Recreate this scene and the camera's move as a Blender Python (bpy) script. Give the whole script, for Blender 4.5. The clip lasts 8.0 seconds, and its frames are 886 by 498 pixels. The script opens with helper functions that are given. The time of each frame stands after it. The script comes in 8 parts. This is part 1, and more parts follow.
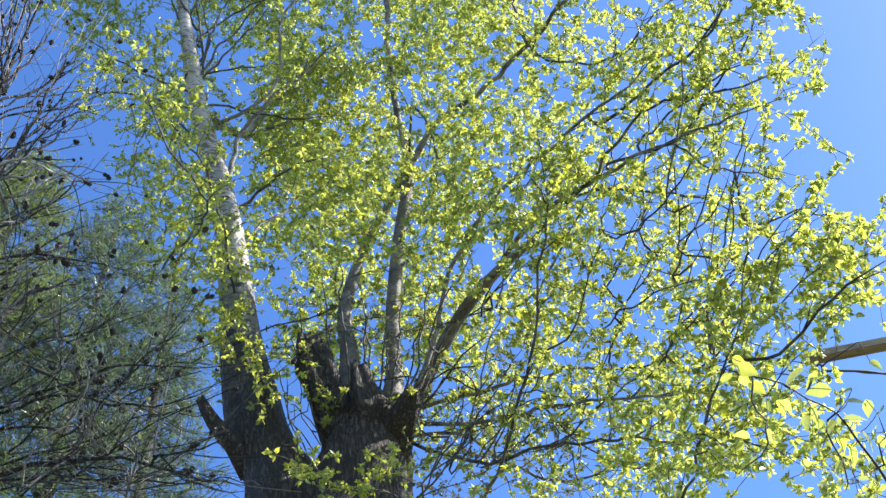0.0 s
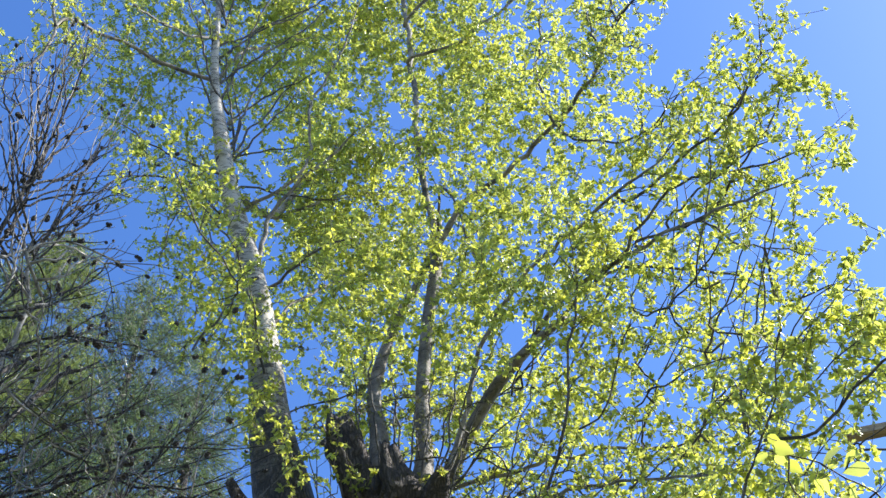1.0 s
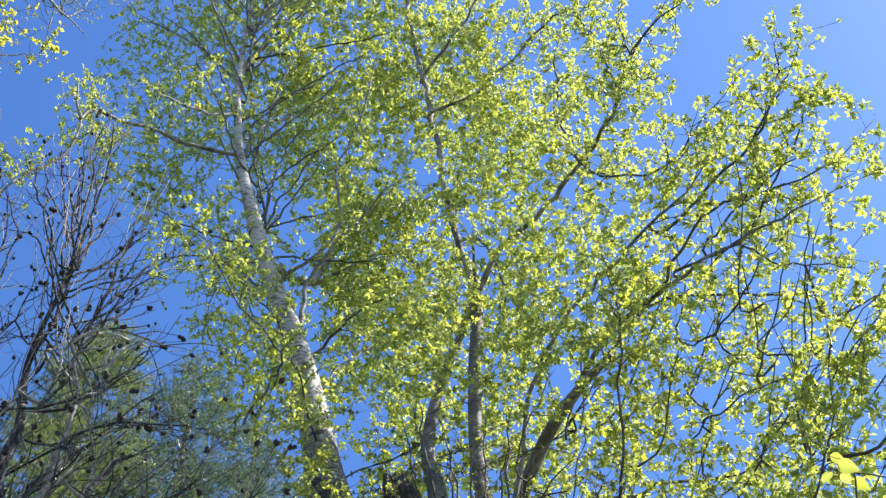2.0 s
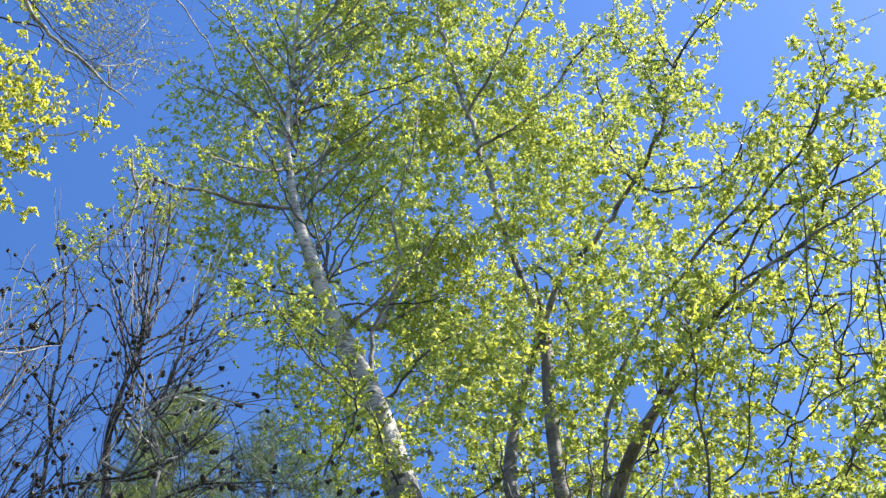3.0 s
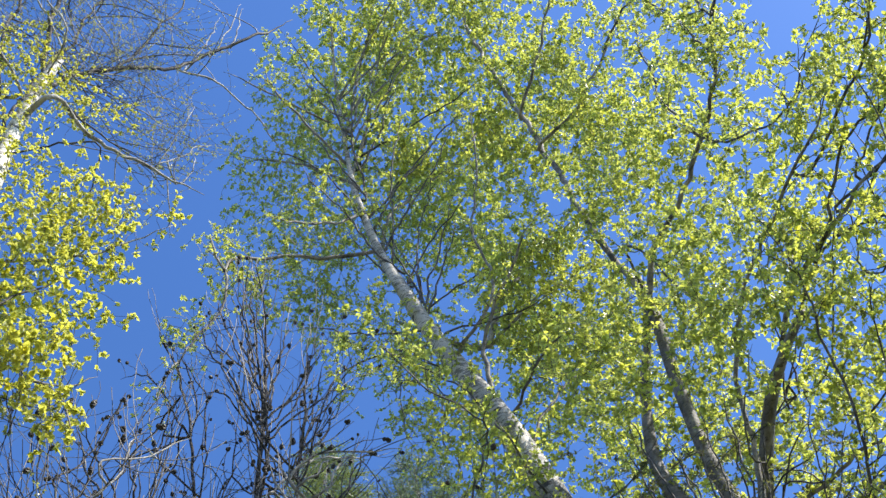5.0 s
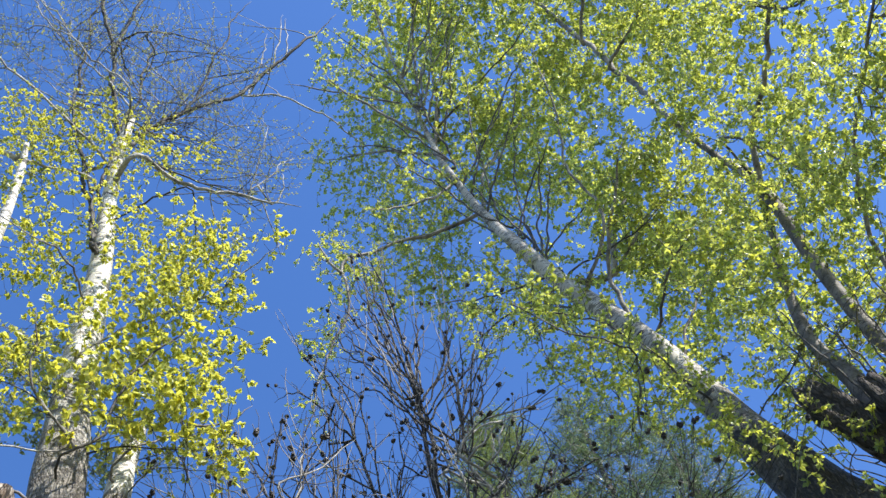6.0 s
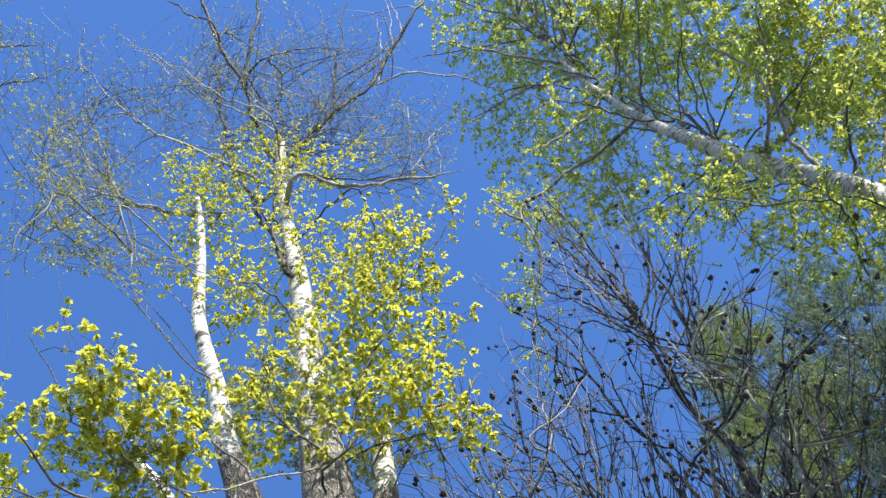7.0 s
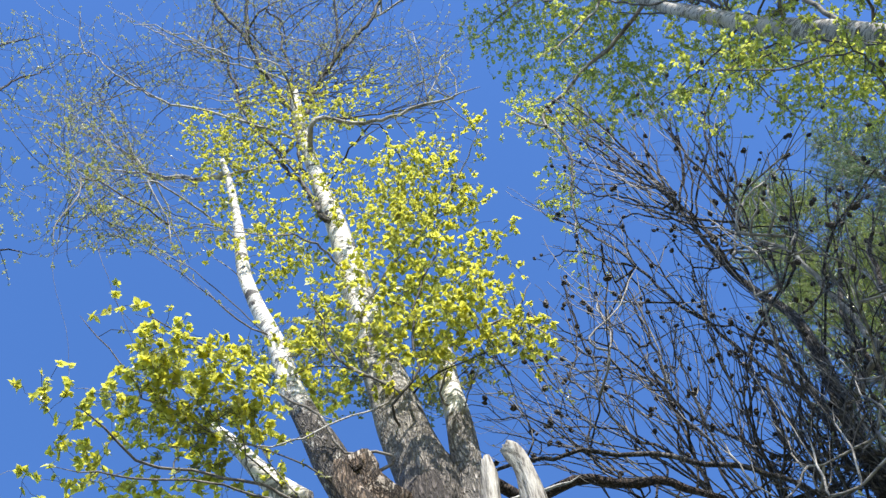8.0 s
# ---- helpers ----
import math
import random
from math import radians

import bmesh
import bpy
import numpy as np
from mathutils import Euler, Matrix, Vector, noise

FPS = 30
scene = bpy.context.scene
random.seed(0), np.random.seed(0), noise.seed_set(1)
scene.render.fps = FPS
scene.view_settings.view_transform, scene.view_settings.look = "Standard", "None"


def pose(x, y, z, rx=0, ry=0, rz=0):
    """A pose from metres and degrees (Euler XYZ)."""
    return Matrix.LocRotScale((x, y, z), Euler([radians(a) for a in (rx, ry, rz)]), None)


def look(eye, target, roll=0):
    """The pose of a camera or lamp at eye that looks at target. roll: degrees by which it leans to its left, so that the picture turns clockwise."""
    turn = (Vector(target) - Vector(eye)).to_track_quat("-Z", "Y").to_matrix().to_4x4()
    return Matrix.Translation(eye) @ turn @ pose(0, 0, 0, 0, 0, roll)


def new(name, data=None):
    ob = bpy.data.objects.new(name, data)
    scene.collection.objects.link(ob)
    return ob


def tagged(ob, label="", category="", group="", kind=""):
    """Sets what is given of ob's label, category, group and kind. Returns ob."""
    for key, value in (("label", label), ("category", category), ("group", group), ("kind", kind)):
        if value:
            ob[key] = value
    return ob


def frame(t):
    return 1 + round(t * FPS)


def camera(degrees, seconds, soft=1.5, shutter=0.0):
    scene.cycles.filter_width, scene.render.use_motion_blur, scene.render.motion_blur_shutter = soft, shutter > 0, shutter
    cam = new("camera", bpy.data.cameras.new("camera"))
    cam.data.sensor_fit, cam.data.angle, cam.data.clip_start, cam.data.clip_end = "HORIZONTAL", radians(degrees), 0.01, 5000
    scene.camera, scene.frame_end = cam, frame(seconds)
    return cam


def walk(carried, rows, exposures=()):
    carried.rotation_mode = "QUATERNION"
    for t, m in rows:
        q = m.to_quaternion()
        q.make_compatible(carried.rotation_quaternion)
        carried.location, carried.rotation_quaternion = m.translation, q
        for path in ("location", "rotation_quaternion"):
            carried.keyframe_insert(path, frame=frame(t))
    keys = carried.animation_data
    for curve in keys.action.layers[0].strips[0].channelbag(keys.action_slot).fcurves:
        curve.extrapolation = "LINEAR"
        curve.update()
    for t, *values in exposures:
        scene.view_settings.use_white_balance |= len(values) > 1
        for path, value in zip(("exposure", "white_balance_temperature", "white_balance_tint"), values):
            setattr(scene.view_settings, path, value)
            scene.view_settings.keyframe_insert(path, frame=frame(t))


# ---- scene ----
cam = camera(42.56, 8.0, soft=1.45)
walk(cam, [
    (0.0, pose(0, 0, 1.6, 149.31, 5.26, 8.79)),
    (0.5, pose(0, 0, 1.6, 151.30, 4.57, 8.96)),
    (1.0, pose(0, 0, 1.6, 153.38, 4.21, 9.92)),
    (1.2, pose(0, 0, 1.6, 154.19, 4.37, 10.77)),
    (2.3, pose(0, 0, 1.6, 157.04, 5.08, 17.93)),
    (2.5, pose(0, 0, 1.6, 157.40, 4.99, 19.14)),
    (3.0, pose(0, 0, 1.6, 158.77, 4.38, 22.47)),
    (3.5, pose(0, 0, 1.6, 159.81, 4.44, 23.90)),
    (4.0, pose(0, 0, 1.6, 160.49, 5.40, 28.16)),
    (4.2, pose(0, 0, 1.6, 160.59, 5.53, 29.79)),
    (5.3, pose(0, 0, 1.6, 160.68, 5.11, 42.23)),
    (5.5, pose(0, 0, 1.6, 160.05, 5.22, 45.82)),
    (6.0, pose(0, 0, 1.6, 160.31, 5.55, 54.61)),
    (6.5, pose(0, 0, 1.6, 160.22, 4.32, 63.65)),
    (7.0, pose(0, 0, 1.6, 159.10, 3.43, 75.09)),
    (7.5, pose(0, 0, 1.6, 157.82, 4.44, 80.22)),
    (8.0, pose(0, 0, 1.6, 155.94, 5.50, 84.88)),
], exposures=[(0.0, 1.30), (1.2, 1.26), (3.5, 1.17), (5.5, 1.08), (8.0, 1.16)])

# ---- world and sun ----
SUN_AZ, SUN_EL = radians(86), radians(43)      # azimuth from +y towards +x
world = bpy.data.worlds.new("sky")
scene.world = world
world.use_nodes = True
wn = world.node_tree
sky = wn.nodes.new("ShaderNodeTexSky")
sky.sky_type, sky.sun_disc = "NISHITA", False
sky.sun_elevation, sky.sun_rotation = SUN_EL, SUN_AZ
sky.air_density, sky.dust_density, sky.ozone_density = 1.0, 0.4, 3.0
vivid = wn.nodes.new("ShaderNodeHueSaturation")          # a deep, vivid spring sky
vivid.inputs["Hue"].default_value, vivid.inputs["Saturation"].default_value = 0.510, 1.22
wn.links.new(sky.outputs[0], vivid.inputs["Color"])
wn.links.new(vivid.outputs[0], wn.nodes["Background"].inputs[0])
wn.nodes["Background"].inputs[1].default_value = 0.14
sun = new("sun", bpy.data.lights.new("sun", "SUN"))
sun.data.energy, sun.data.angle, sun.data.color = 3.75, radians(0.53), (1.0, 0.95, 0.86)
sun.matrix_world = look((20 * math.sin(SUN_AZ), 20 * math.cos(SUN_AZ), 20 * math.tan(SUN_EL)), (0, 0, 0))


# ---- materials ----
class Mat:
    """A node material with short ways to add nodes and links."""

    def __init__(self, name):
        self.m = bpy.data.materials.new(name)
        self.m.use_nodes = True
        self.t = self.m.node_tree
        self.b = self.t.nodes["Principled BSDF"]
        self.out = self.t.nodes["Material Output"]

    def node(self, kind, **values):
        n = self.t.nodes.new("ShaderNode" + kind)
        for key, v in values.items():
            if key == "op":
                n.operation = v
            elif key == "data":
                n.data_type = v
            else:
                n.inputs[key.replace("_", " ")].default_value = v
        return n

    def link(self, a, b):
        self.t.links.new(a, b)
        return a

    def coords(self, sx=1.0, sy=1.0, sz=1.0):
        c, m = self.node("TexCoord"), self.node("Mapping")
        m.inputs["Scale"].default_value = (sx, sy, sz)
        self.link(c.outputs["Object"], m.inputs["Vector"])
        return m.outputs["Vector"]

    def noise(self, vec, scale, detail=4.0, rough=0.6):
        n = self.node("TexNoise", Scale=scale, Detail=detail, Roughness=rough)
        self.link(vec, n.inputs["Vector"])
        return n.outputs["Fac"]

    def ramp(self, fac, *stops):
        r = self.node("ValToRGB")
        e = r.color_ramp.elements
        while len(e) < len(stops):
            e.new(0.5)
        for k, (pos, col) in zip(e, stops):
            k.position, k.color = pos, (*col, 1.0)
        self.link(fac, r.inputs["Fac"])
        return r.outputs["Color"]

    def mix(self, fac, a, b):
        n = self.t.nodes.new("ShaderNodeMix")
        n.data_type = "RGBA"
        for sock, v in ((n.inputs[0], fac), (n.inputs[6], a), (n.inputs[7], b)):
            if isinstance(v, (tuple, float, int)):
                sock.default_value = (*v, 1.0) if isinstance(v, tuple) else v
            else:
                self.link(v, sock)
        return n.outputs[2]

    def math(self, op, a, b=0.0):
        n = self.t.nodes.new("ShaderNodeMath")
        n.operation = op
        for sock, v in zip(n.inputs, (a, b)):
            if isinstance(v, (float, int)):
                sock.default_value = v
            else:
                self.link(v, sock)
        return n.outputs[0]

    def bump(self, height, strength, distance):
        n = self.node("Bump", Strength=strength, Distance=distance)
        self.link(height, n.inputs["Height"])
        self.link(n.outputs["Normal"], self.b.inputs["Normal"])

    def colour(self, c):
        self.link(c, self.b.inputs["Base Color"])
        return self


def dots(m):
    """A random number for each leaf, whether it is an object or an island of a mesh."""
    g, o = m.node("NewGeometry"), m.node("ObjectInfo")
    return m.math("FRACT", m.math("ADD", g.outputs["Random Per Island"], o.outputs["Random"]))


def leaf_material(name, dull, fresh, glow, gloss=0.36, through_it=0.5, pale=0.0, dim=0.5):
    """Thin leaves: light through the blade, a waxy shine, and every leaf its own shade; pale: how far some lean to a greyish green; dim: how much light the thickest let through."""
    m = Mat(name)
    rnd = dots(m)
    vec = m.coords()
    veins = m.noise(vec, 90.0, 3.0)
    clump = m.noise(vec, 1.3, 2.0)
    lot = m.math("ADD", m.math("MULTIPLY", rnd, 0.7), m.math("MULTIPLY", clump, 0.3))
    c = m.ramp(lot, (0.15, dull), (0.5, fresh), (0.85, tuple(v * 1.25 for v in fresh)))
    c = m.mix(m.math("MULTIPLY", veins, 0.35), c, dull)
    m.colour(c)
    m.b.inputs["Roughness"].default_value = gloss
    m.b.inputs["Specular IOR Level"].default_value = 0.6
    m.b.inputs["Coat Weight"].default_value = 0.18
    m.b.inputs["Coat Roughness"].default_value = 0.22
    other = m.math("FRACT", m.math("MULTIPLY", rnd, 7.31))
    grey = tuple(v * (1 - pale) + k * pale for v, k in zip(glow, (0.42, 0.50, 0.22)))
    g = m.ramp(other, (0.0, tuple(v * dim for v in grey)), (0.22, tuple(v * (0.5 + dim / 2) for v in grey)), (0.45, tuple((a + b) / 2 for a, b in zip(grey, glow))), (0.7, glow), (1.0, tuple(v * k for v, k in zip(glow, (1.15, 1.06, 0.8)))))
    tr = m.node("BsdfTranslucent")
    m.link(g, tr.inputs["Color"])
    mx = m.node("MixShader", Fac=through_it)
    m.link(m.b.outputs[0], mx.inputs[1])
    m.link(tr.outputs[0], mx.inputs[2])
    m.link(mx.outputs[0], m.out.inputs["Surface"])
    return m.m


def fissures(m, across, along):
    """Plates of old bark between cracks: the crack mask, the plates' height and their grain."""
    vec = m.coords(across, across, along)
    wob = m.node("TexNoise", Scale=0.9, Detail=6.0)
    m.link(vec, wob.inputs["Vector"])
    mixed = m.t.nodes.new("ShaderNodeVectorMath")
    mixed.operation = "MULTIPLY_ADD"
    m.link(wob.outputs["Color"], mixed.inputs[0])
    mixed.inputs[1].default_value = (2.8, 2.8, 2.8)
    m.link(vec, mixed.inputs[2])
    v = m.node("TexVoronoi", Scale=1.0)
    v.feature = "DISTANCE_TO_EDGE"
    m.link(mixed.outputs[0], v.inputs["Vector"])
    k = m.node("MapRange")
    k.inputs["From Min"].default_value, k.inputs["From Max"].default_value = 0.02, 0.22
    m.link(v.outputs["Distance"], k.inputs["Value"])
    return k.outputs[0], m.noise(vec, 3.0, 6.0, 0.7)


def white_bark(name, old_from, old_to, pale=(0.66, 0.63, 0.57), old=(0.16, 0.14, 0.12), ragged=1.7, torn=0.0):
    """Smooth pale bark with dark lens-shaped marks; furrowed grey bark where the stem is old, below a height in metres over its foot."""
    m = Mat(name)
    vec = m.coords()
    grain = m.noise(vec, 6.0, 6.0, 0.65)
    base = m.ramp(grain, (0.34, tuple(v * 0.55 for v in pale)), (0.5, pale), (0.72, tuple(min(1, v * 1.15) for v in pale)))
    marks = m.noise(m.coords(15.0, 15.0, 58.0), 1.0, 4.0, 0.7)
    patch = m.noise(vec, 2.6, 3.0)
    cut = m.math("SUBTRACT", 0.645, m.math("MULTIPLY", patch, 0.22))
    base = m.mix(m.math("MULTIPLY", m.math("GREATER_THAN", marks, cut), 0.7), base, (0.035, 0.03, 0.027))
    v = m.node("TexVoronoi", Scale=1.0)
    m.link(m.coords(5.0, 5.0, 8.0), v.inputs["Vector"])
    scars = m.math("LESS_THAN", m.math("ADD", v.outputs["Distance"], m.math("MULTIPLY", grain, 0.45)), 0.40)
    base = m.mix(m.math("MULTIPLY", scars, 0.9), base, (0.03, 0.026, 0.024))
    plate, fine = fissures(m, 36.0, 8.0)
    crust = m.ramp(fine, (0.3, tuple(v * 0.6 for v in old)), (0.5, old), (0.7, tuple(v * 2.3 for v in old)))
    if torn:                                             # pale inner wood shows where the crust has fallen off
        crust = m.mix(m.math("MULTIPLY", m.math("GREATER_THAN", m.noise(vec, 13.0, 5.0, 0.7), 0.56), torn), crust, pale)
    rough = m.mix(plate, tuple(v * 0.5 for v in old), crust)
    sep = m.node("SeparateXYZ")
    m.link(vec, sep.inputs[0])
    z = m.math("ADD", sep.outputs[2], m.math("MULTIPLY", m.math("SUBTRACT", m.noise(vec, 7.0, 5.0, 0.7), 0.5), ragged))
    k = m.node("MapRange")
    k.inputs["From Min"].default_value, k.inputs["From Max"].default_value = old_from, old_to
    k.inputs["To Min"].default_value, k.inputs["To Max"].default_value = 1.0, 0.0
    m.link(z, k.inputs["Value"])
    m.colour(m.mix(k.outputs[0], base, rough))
    m.b.inputs["Roughness"].default_value = 0.7
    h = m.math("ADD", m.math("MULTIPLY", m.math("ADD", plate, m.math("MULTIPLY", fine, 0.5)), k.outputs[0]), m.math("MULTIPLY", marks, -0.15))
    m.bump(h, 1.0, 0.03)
    return m.m


def grey_bark(name, dark, mid, light, scale=1.0, crack=0.5):
    m = Mat(name)
    plate, fine = fissures(m, 40.0 * scale, 7.0 * scale)
    spots = m.noise(m.coords(), 5.0, 5.0, 0.7)
    c = m.ramp(fine, (0.32, dark), (0.5, mid), (0.72, light))
    c = m.mix(m.math("MULTIPLY", m.math("GREATER_THAN", spots, 0.58), 0.5), c, tuple(v * 1.4 for v in light))
    m.colour(m.mix(plate, tuple(v * crack for v in dark), c))
    m.b.inputs["Roughness"].default_value = 0.85
    m.bump(m.math("ADD", plate, m.math("MULTIPLY", fine, 0.6)), 0.9, 0.025)
    return m.m


def smooth_bark(name, dark, mid, light):
    """Thin bark of limbs: mottled, with short cross marks."""
    m = Mat(name)
    blot = m.noise(m.coords(), 8.0, 6.0, 0.7)
    c = m.ramp(blot, (0.34, dark), (0.5, mid), (0.68, light))
    marks = m.noise(m.coords(30.0, 30.0, 80.0), 1.0, 3.0)
    m.colour(m.mix(m.math("MULTIPLY", m.math("GREATER_THAN", marks, 0.6), 0.7), c, tuple(v * 0.6 for v in dark)))
    m.b.inputs["Roughness"].default_value = 0.7
    m.bump(m.math("ADD", blot, marks), 0.6, 0.01)
    return m.m


def streaked_wood(name, dark, mid, light, stretch):
    """Weathered bare wood with long grain; stretch: how often the grain varies along x, y and z."""
    m = Mat(name)
    long = m.noise(m.coords(*stretch), 1.0, 6.0, 0.65)
    blot = m.noise(m.coords(), 9.0, 4.0)
    c = m.ramp(long, (0.34, dark), (0.5, mid), (0.7, light))
    m.colour(m.mix(m.math("MULTIPLY", m.math("GREATER_THAN", blot, 0.63), 0.6), c, dark))
    m.b.inputs["Roughness"].default_value = 0.8
    m.bump(long, 0.8, 0.02)
    return m.m


def twig_material(name, dark, light):
    m = Mat(name)
    vary = m.math("ADD", m.math("MULTIPLY", m.noise(m.coords(), 6.0, 4.0), 0.6), m.math("MULTIPLY", dots(m), 0.4))
    m.colour(m.ramp(vary, (0.40, dark), (0.58, tuple(a * 0.65 + b * 0.35 for a, b in zip(dark, light))), (0.75, light)))
    m.b.inputs["Roughness"].default_value = 0.55
    return m.m


LEAF = leaf_material("poplar_leaf", (0.15, 0.21, 0.11), (0.33, 0.39, 0.13), (0.72, 0.76, 0.115), 0.34, 0.65, 0.4)
LEAF_GOLD = leaf_material("young_poplar_leaf", (0.15, 0.18, 0.06), (0.43, 0.44, 0.10), (0.83, 0.81, 0.105), 0.38, 0.62, 0.3, 0.85)
LEAF_DIM = leaf_material("grey_green_leaf", (0.10, 0.12, 0.05), (0.23, 0.25, 0.09), (0.52, 0.54, 0.15), 0.36, 0.5, 0.5)
LEAF_SMALL = leaf_material("budding_leaf", (0.08, 0.085, 0.04), (0.15, 0.16, 0.07), (0.24, 0.25, 0.09))
NEEDLE = leaf_material("needles", (0.05, 0.085, 0.05), (0.12, 0.18, 0.09), (0.21, 0.30, 0.12), 0.5, 0.4)
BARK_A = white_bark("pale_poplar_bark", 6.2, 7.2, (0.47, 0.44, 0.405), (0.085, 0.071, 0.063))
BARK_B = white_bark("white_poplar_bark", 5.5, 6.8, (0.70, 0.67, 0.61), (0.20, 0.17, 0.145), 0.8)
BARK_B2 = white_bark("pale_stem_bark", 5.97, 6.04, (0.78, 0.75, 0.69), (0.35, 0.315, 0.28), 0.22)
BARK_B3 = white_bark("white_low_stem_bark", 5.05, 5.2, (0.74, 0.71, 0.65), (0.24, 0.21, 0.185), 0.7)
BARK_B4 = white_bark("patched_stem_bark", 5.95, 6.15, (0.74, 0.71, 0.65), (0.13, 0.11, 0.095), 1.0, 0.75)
# lighter copy of the alder bark: sunlight on branches is put into its colour
BARK_SUNLIT = smooth_bark("sunlit_alder_bark", (0.06, 0.055, 0.05), (0.24, 0.225, 0.21), (0.50, 0.48, 0.45))
BARK_POLE = smooth_bark("grey_stem_bark", (0.06, 0.052, 0.047), (0.165, 0.148, 0.135), (0.32, 0.29, 0.265))
BARK_STEM = grey_bark("grey_brown_bark", (0.07, 0.06, 0.052), (0.13, 0.112, 0.10), (0.24, 0.21, 0.19))
BARK_LIMB = smooth_bark("grey_limb_bark", (0.05, 0.045, 0.04), (0.22, 0.20, 0.185), (0.40, 0.375, 0.345))
# near-black copy of the limb bark: shade is put into its colour
BARK_SHADED = smooth_bark("shaded_limb_bark", (0.022, 0.02, 0.018), (0.05, 0.045, 0.041), (0.13, 0.12, 0.11))
BARK_OLD = grey_bark("dark_rugged_bark", (0.075, 0.062, 0.057), (0.12, 0.10, 0.092), (0.175, 0.15, 0.14), 0.9, 0.75)
BARK_ALDER = grey_bark("alder_bark", (0.05, 0.043, 0.042), (0.115, 0.10, 0.097), (0.25, 0.23, 0.22))
DEADWOOD = streaked_wood("bleached_dead_wood", (0.05, 0.038, 0.03), (0.40, 0.37, 0.325), (0.66, 0.63, 0.58), (46.0, 46.0, 6.0))
TORN = grey_bark("torn_brown_wood", (0.05, 0.03, 0.02), (0.20, 0.135, 0.09), (0.50, 0.44, 0.37), 1.1)
BARK_LOG = grey_bark("red_brown_bark", (0.03, 0.018, 0.015), (0.09, 0.06, 0.05), (0.24, 0.19, 0.17))
TWIG = twig_material("brown_twig", (0.035, 0.028, 0.022), (0.15, 0.125, 0.10))
TWIG_GREY = twig_material("grey_twig", (0.03, 0.028, 0.025), (0.15, 0.145, 0.13))
# the light end paints sun highlights on a share of the dark twigs
TWIG_DARK = twig_material("dark_alder_twig", (0.02, 0.017, 0.016), (0.25, 0.235, 0.22))
CONE = twig_material("dark_cone", (0.018, 0.013, 0.010), (0.05, 0.036, 0.026))
TIMBER = streaked_wood("brown_timber", (0.20, 0.14, 0.08), (0.34, 0.25, 0.14), (0.44, 0.33, 0.20), (3.0, 30.0, 30.0))
STEEL = twig_material("weathered_cable", (0.03, 0.03, 0.032), (0.08, 0.08, 0.085))

gm = Mat("meadow_soil")
gv = gm.coords()
gm.colour(gm.mix(gm.noise(gv, 0.35, 5.0), gm.ramp(gm.noise(gv, 9.0, 5.0), (0.3, (0.05, 0.08, 0.02)), (0.7, (0.11, 0.15, 0.04))), (0.13, 0.10, 0.06)))
gm.b.inputs["Roughness"].default_value = 0.95
gm.bump(gm.noise(gv, 14.0, 6.0), 0.8, 0.08)
GROUND = gm.m


# ---- building blocks ----
def mesh_object(name, verts, faces, material, parent=None, smooth=True, label="", kind=""):
    me = bpy.data.meshes.new(name)
    me.from_pydata(np.asarray(verts).tolist(), [], faces if isinstance(faces, list) else faces.tolist())
    me.materials.append(material)
    if smooth:
        me.polygons.foreach_set("use_smooth", np.ones(len(me.polygons), dtype=bool))
    me.update()
    ob = new(name, me)
    if parent is not None:
        ob.parent = parent
    return tagged(ob, label=label, kind=kind)


def spline(points, step):
    """Points along a smooth curve through the given ones (any number of columns), about one step apart."""
    p = np.asarray(points, float)
    p = np.vstack([2 * p[0] - p[1], p, 2 * p[-1] - p[-2]])
    made = []
    for a, b, c, d in zip(p[:-3], p[1:-2], p[2:-1], p[3:]):
        n = max(2, int(np.linalg.norm(c[:3] - b[:3]) / step))
        s = np.linspace(0, 1, n, endpoint=False)[:, None]
        made.append(0.5 * (2 * b + (c - a) * s + (2 * a - 5 * b + 4 * c - d) * s**2 + (3 * b - a - 3 * c + d) * s**3))
    made.append(p[-2:-1])
    return np.vstack(made)


def tube(path, radii, sides, rough=0.0, seed=0, jag=0.0):
    """Vertices and faces of a closed tube along a path; rough: uneven girth; jag: a splintered end."""
    n = len(path)
    t = np.gradient(path, axis=0)
    t /= np.linalg.norm(t, axis=1)[:, None] + 1e-9
    side = np.cross(t[0], (0.3, 0.9, 0.2))
    side /= np.linalg.norm(side)
    rings = []
    ang = np.linspace(0, 2 * math.pi, sides, endpoint=False)
    for i in range(n):
        side = side - t[i] * (side @ t[i])
        side /= np.linalg.norm(side)
        up = np.cross(t[i], side)
        r = np.full(sides, max(radii[i], 0.0006))
        if rough:
            for j, a in enumerate(ang):
                q = Vector((math.cos(a) * 1.3 + seed, math.sin(a) * 1.3, i * 0.16))
                q2 = Vector((math.cos(a) * 4.0 + seed, math.sin(a) * 4.0, i * 0.25))
                r[j] *= 1 + rough * noise.noise(q) + 0.45 * rough * noise.noise(q2)
        ring = path[i] + np.outer(np.cos(ang) * r, side) + np.outer(np.sin(ang) * r, up)
        if jag and i >= n - 2:
            k = np.array([noise.noise(Vector((a * 2.1, seed, 3.0))) + 0.6 * noise.noise(Vector((a * 7.0, seed, 9.0))) for a in ang])
            ring = ring + np.outer(k * jag * radii[i], t[i])
        rings.append(ring)
    v = np.vstack(rings)
    a = np.arange(n - 1)[:, None] * sides + np.arange(sides)[None]
    b = np.arange(n - 1)[:, None] * sides + (np.arange(sides)[None] + 1) % sides
    f = np.stack([a, b, b + sides, a + sides], -1).reshape(-1, 4).tolist()
    f.append(list(range(sides))[::-1])
    f.append(list(range((n - 1) * sides, n * sides)))
    return v, f


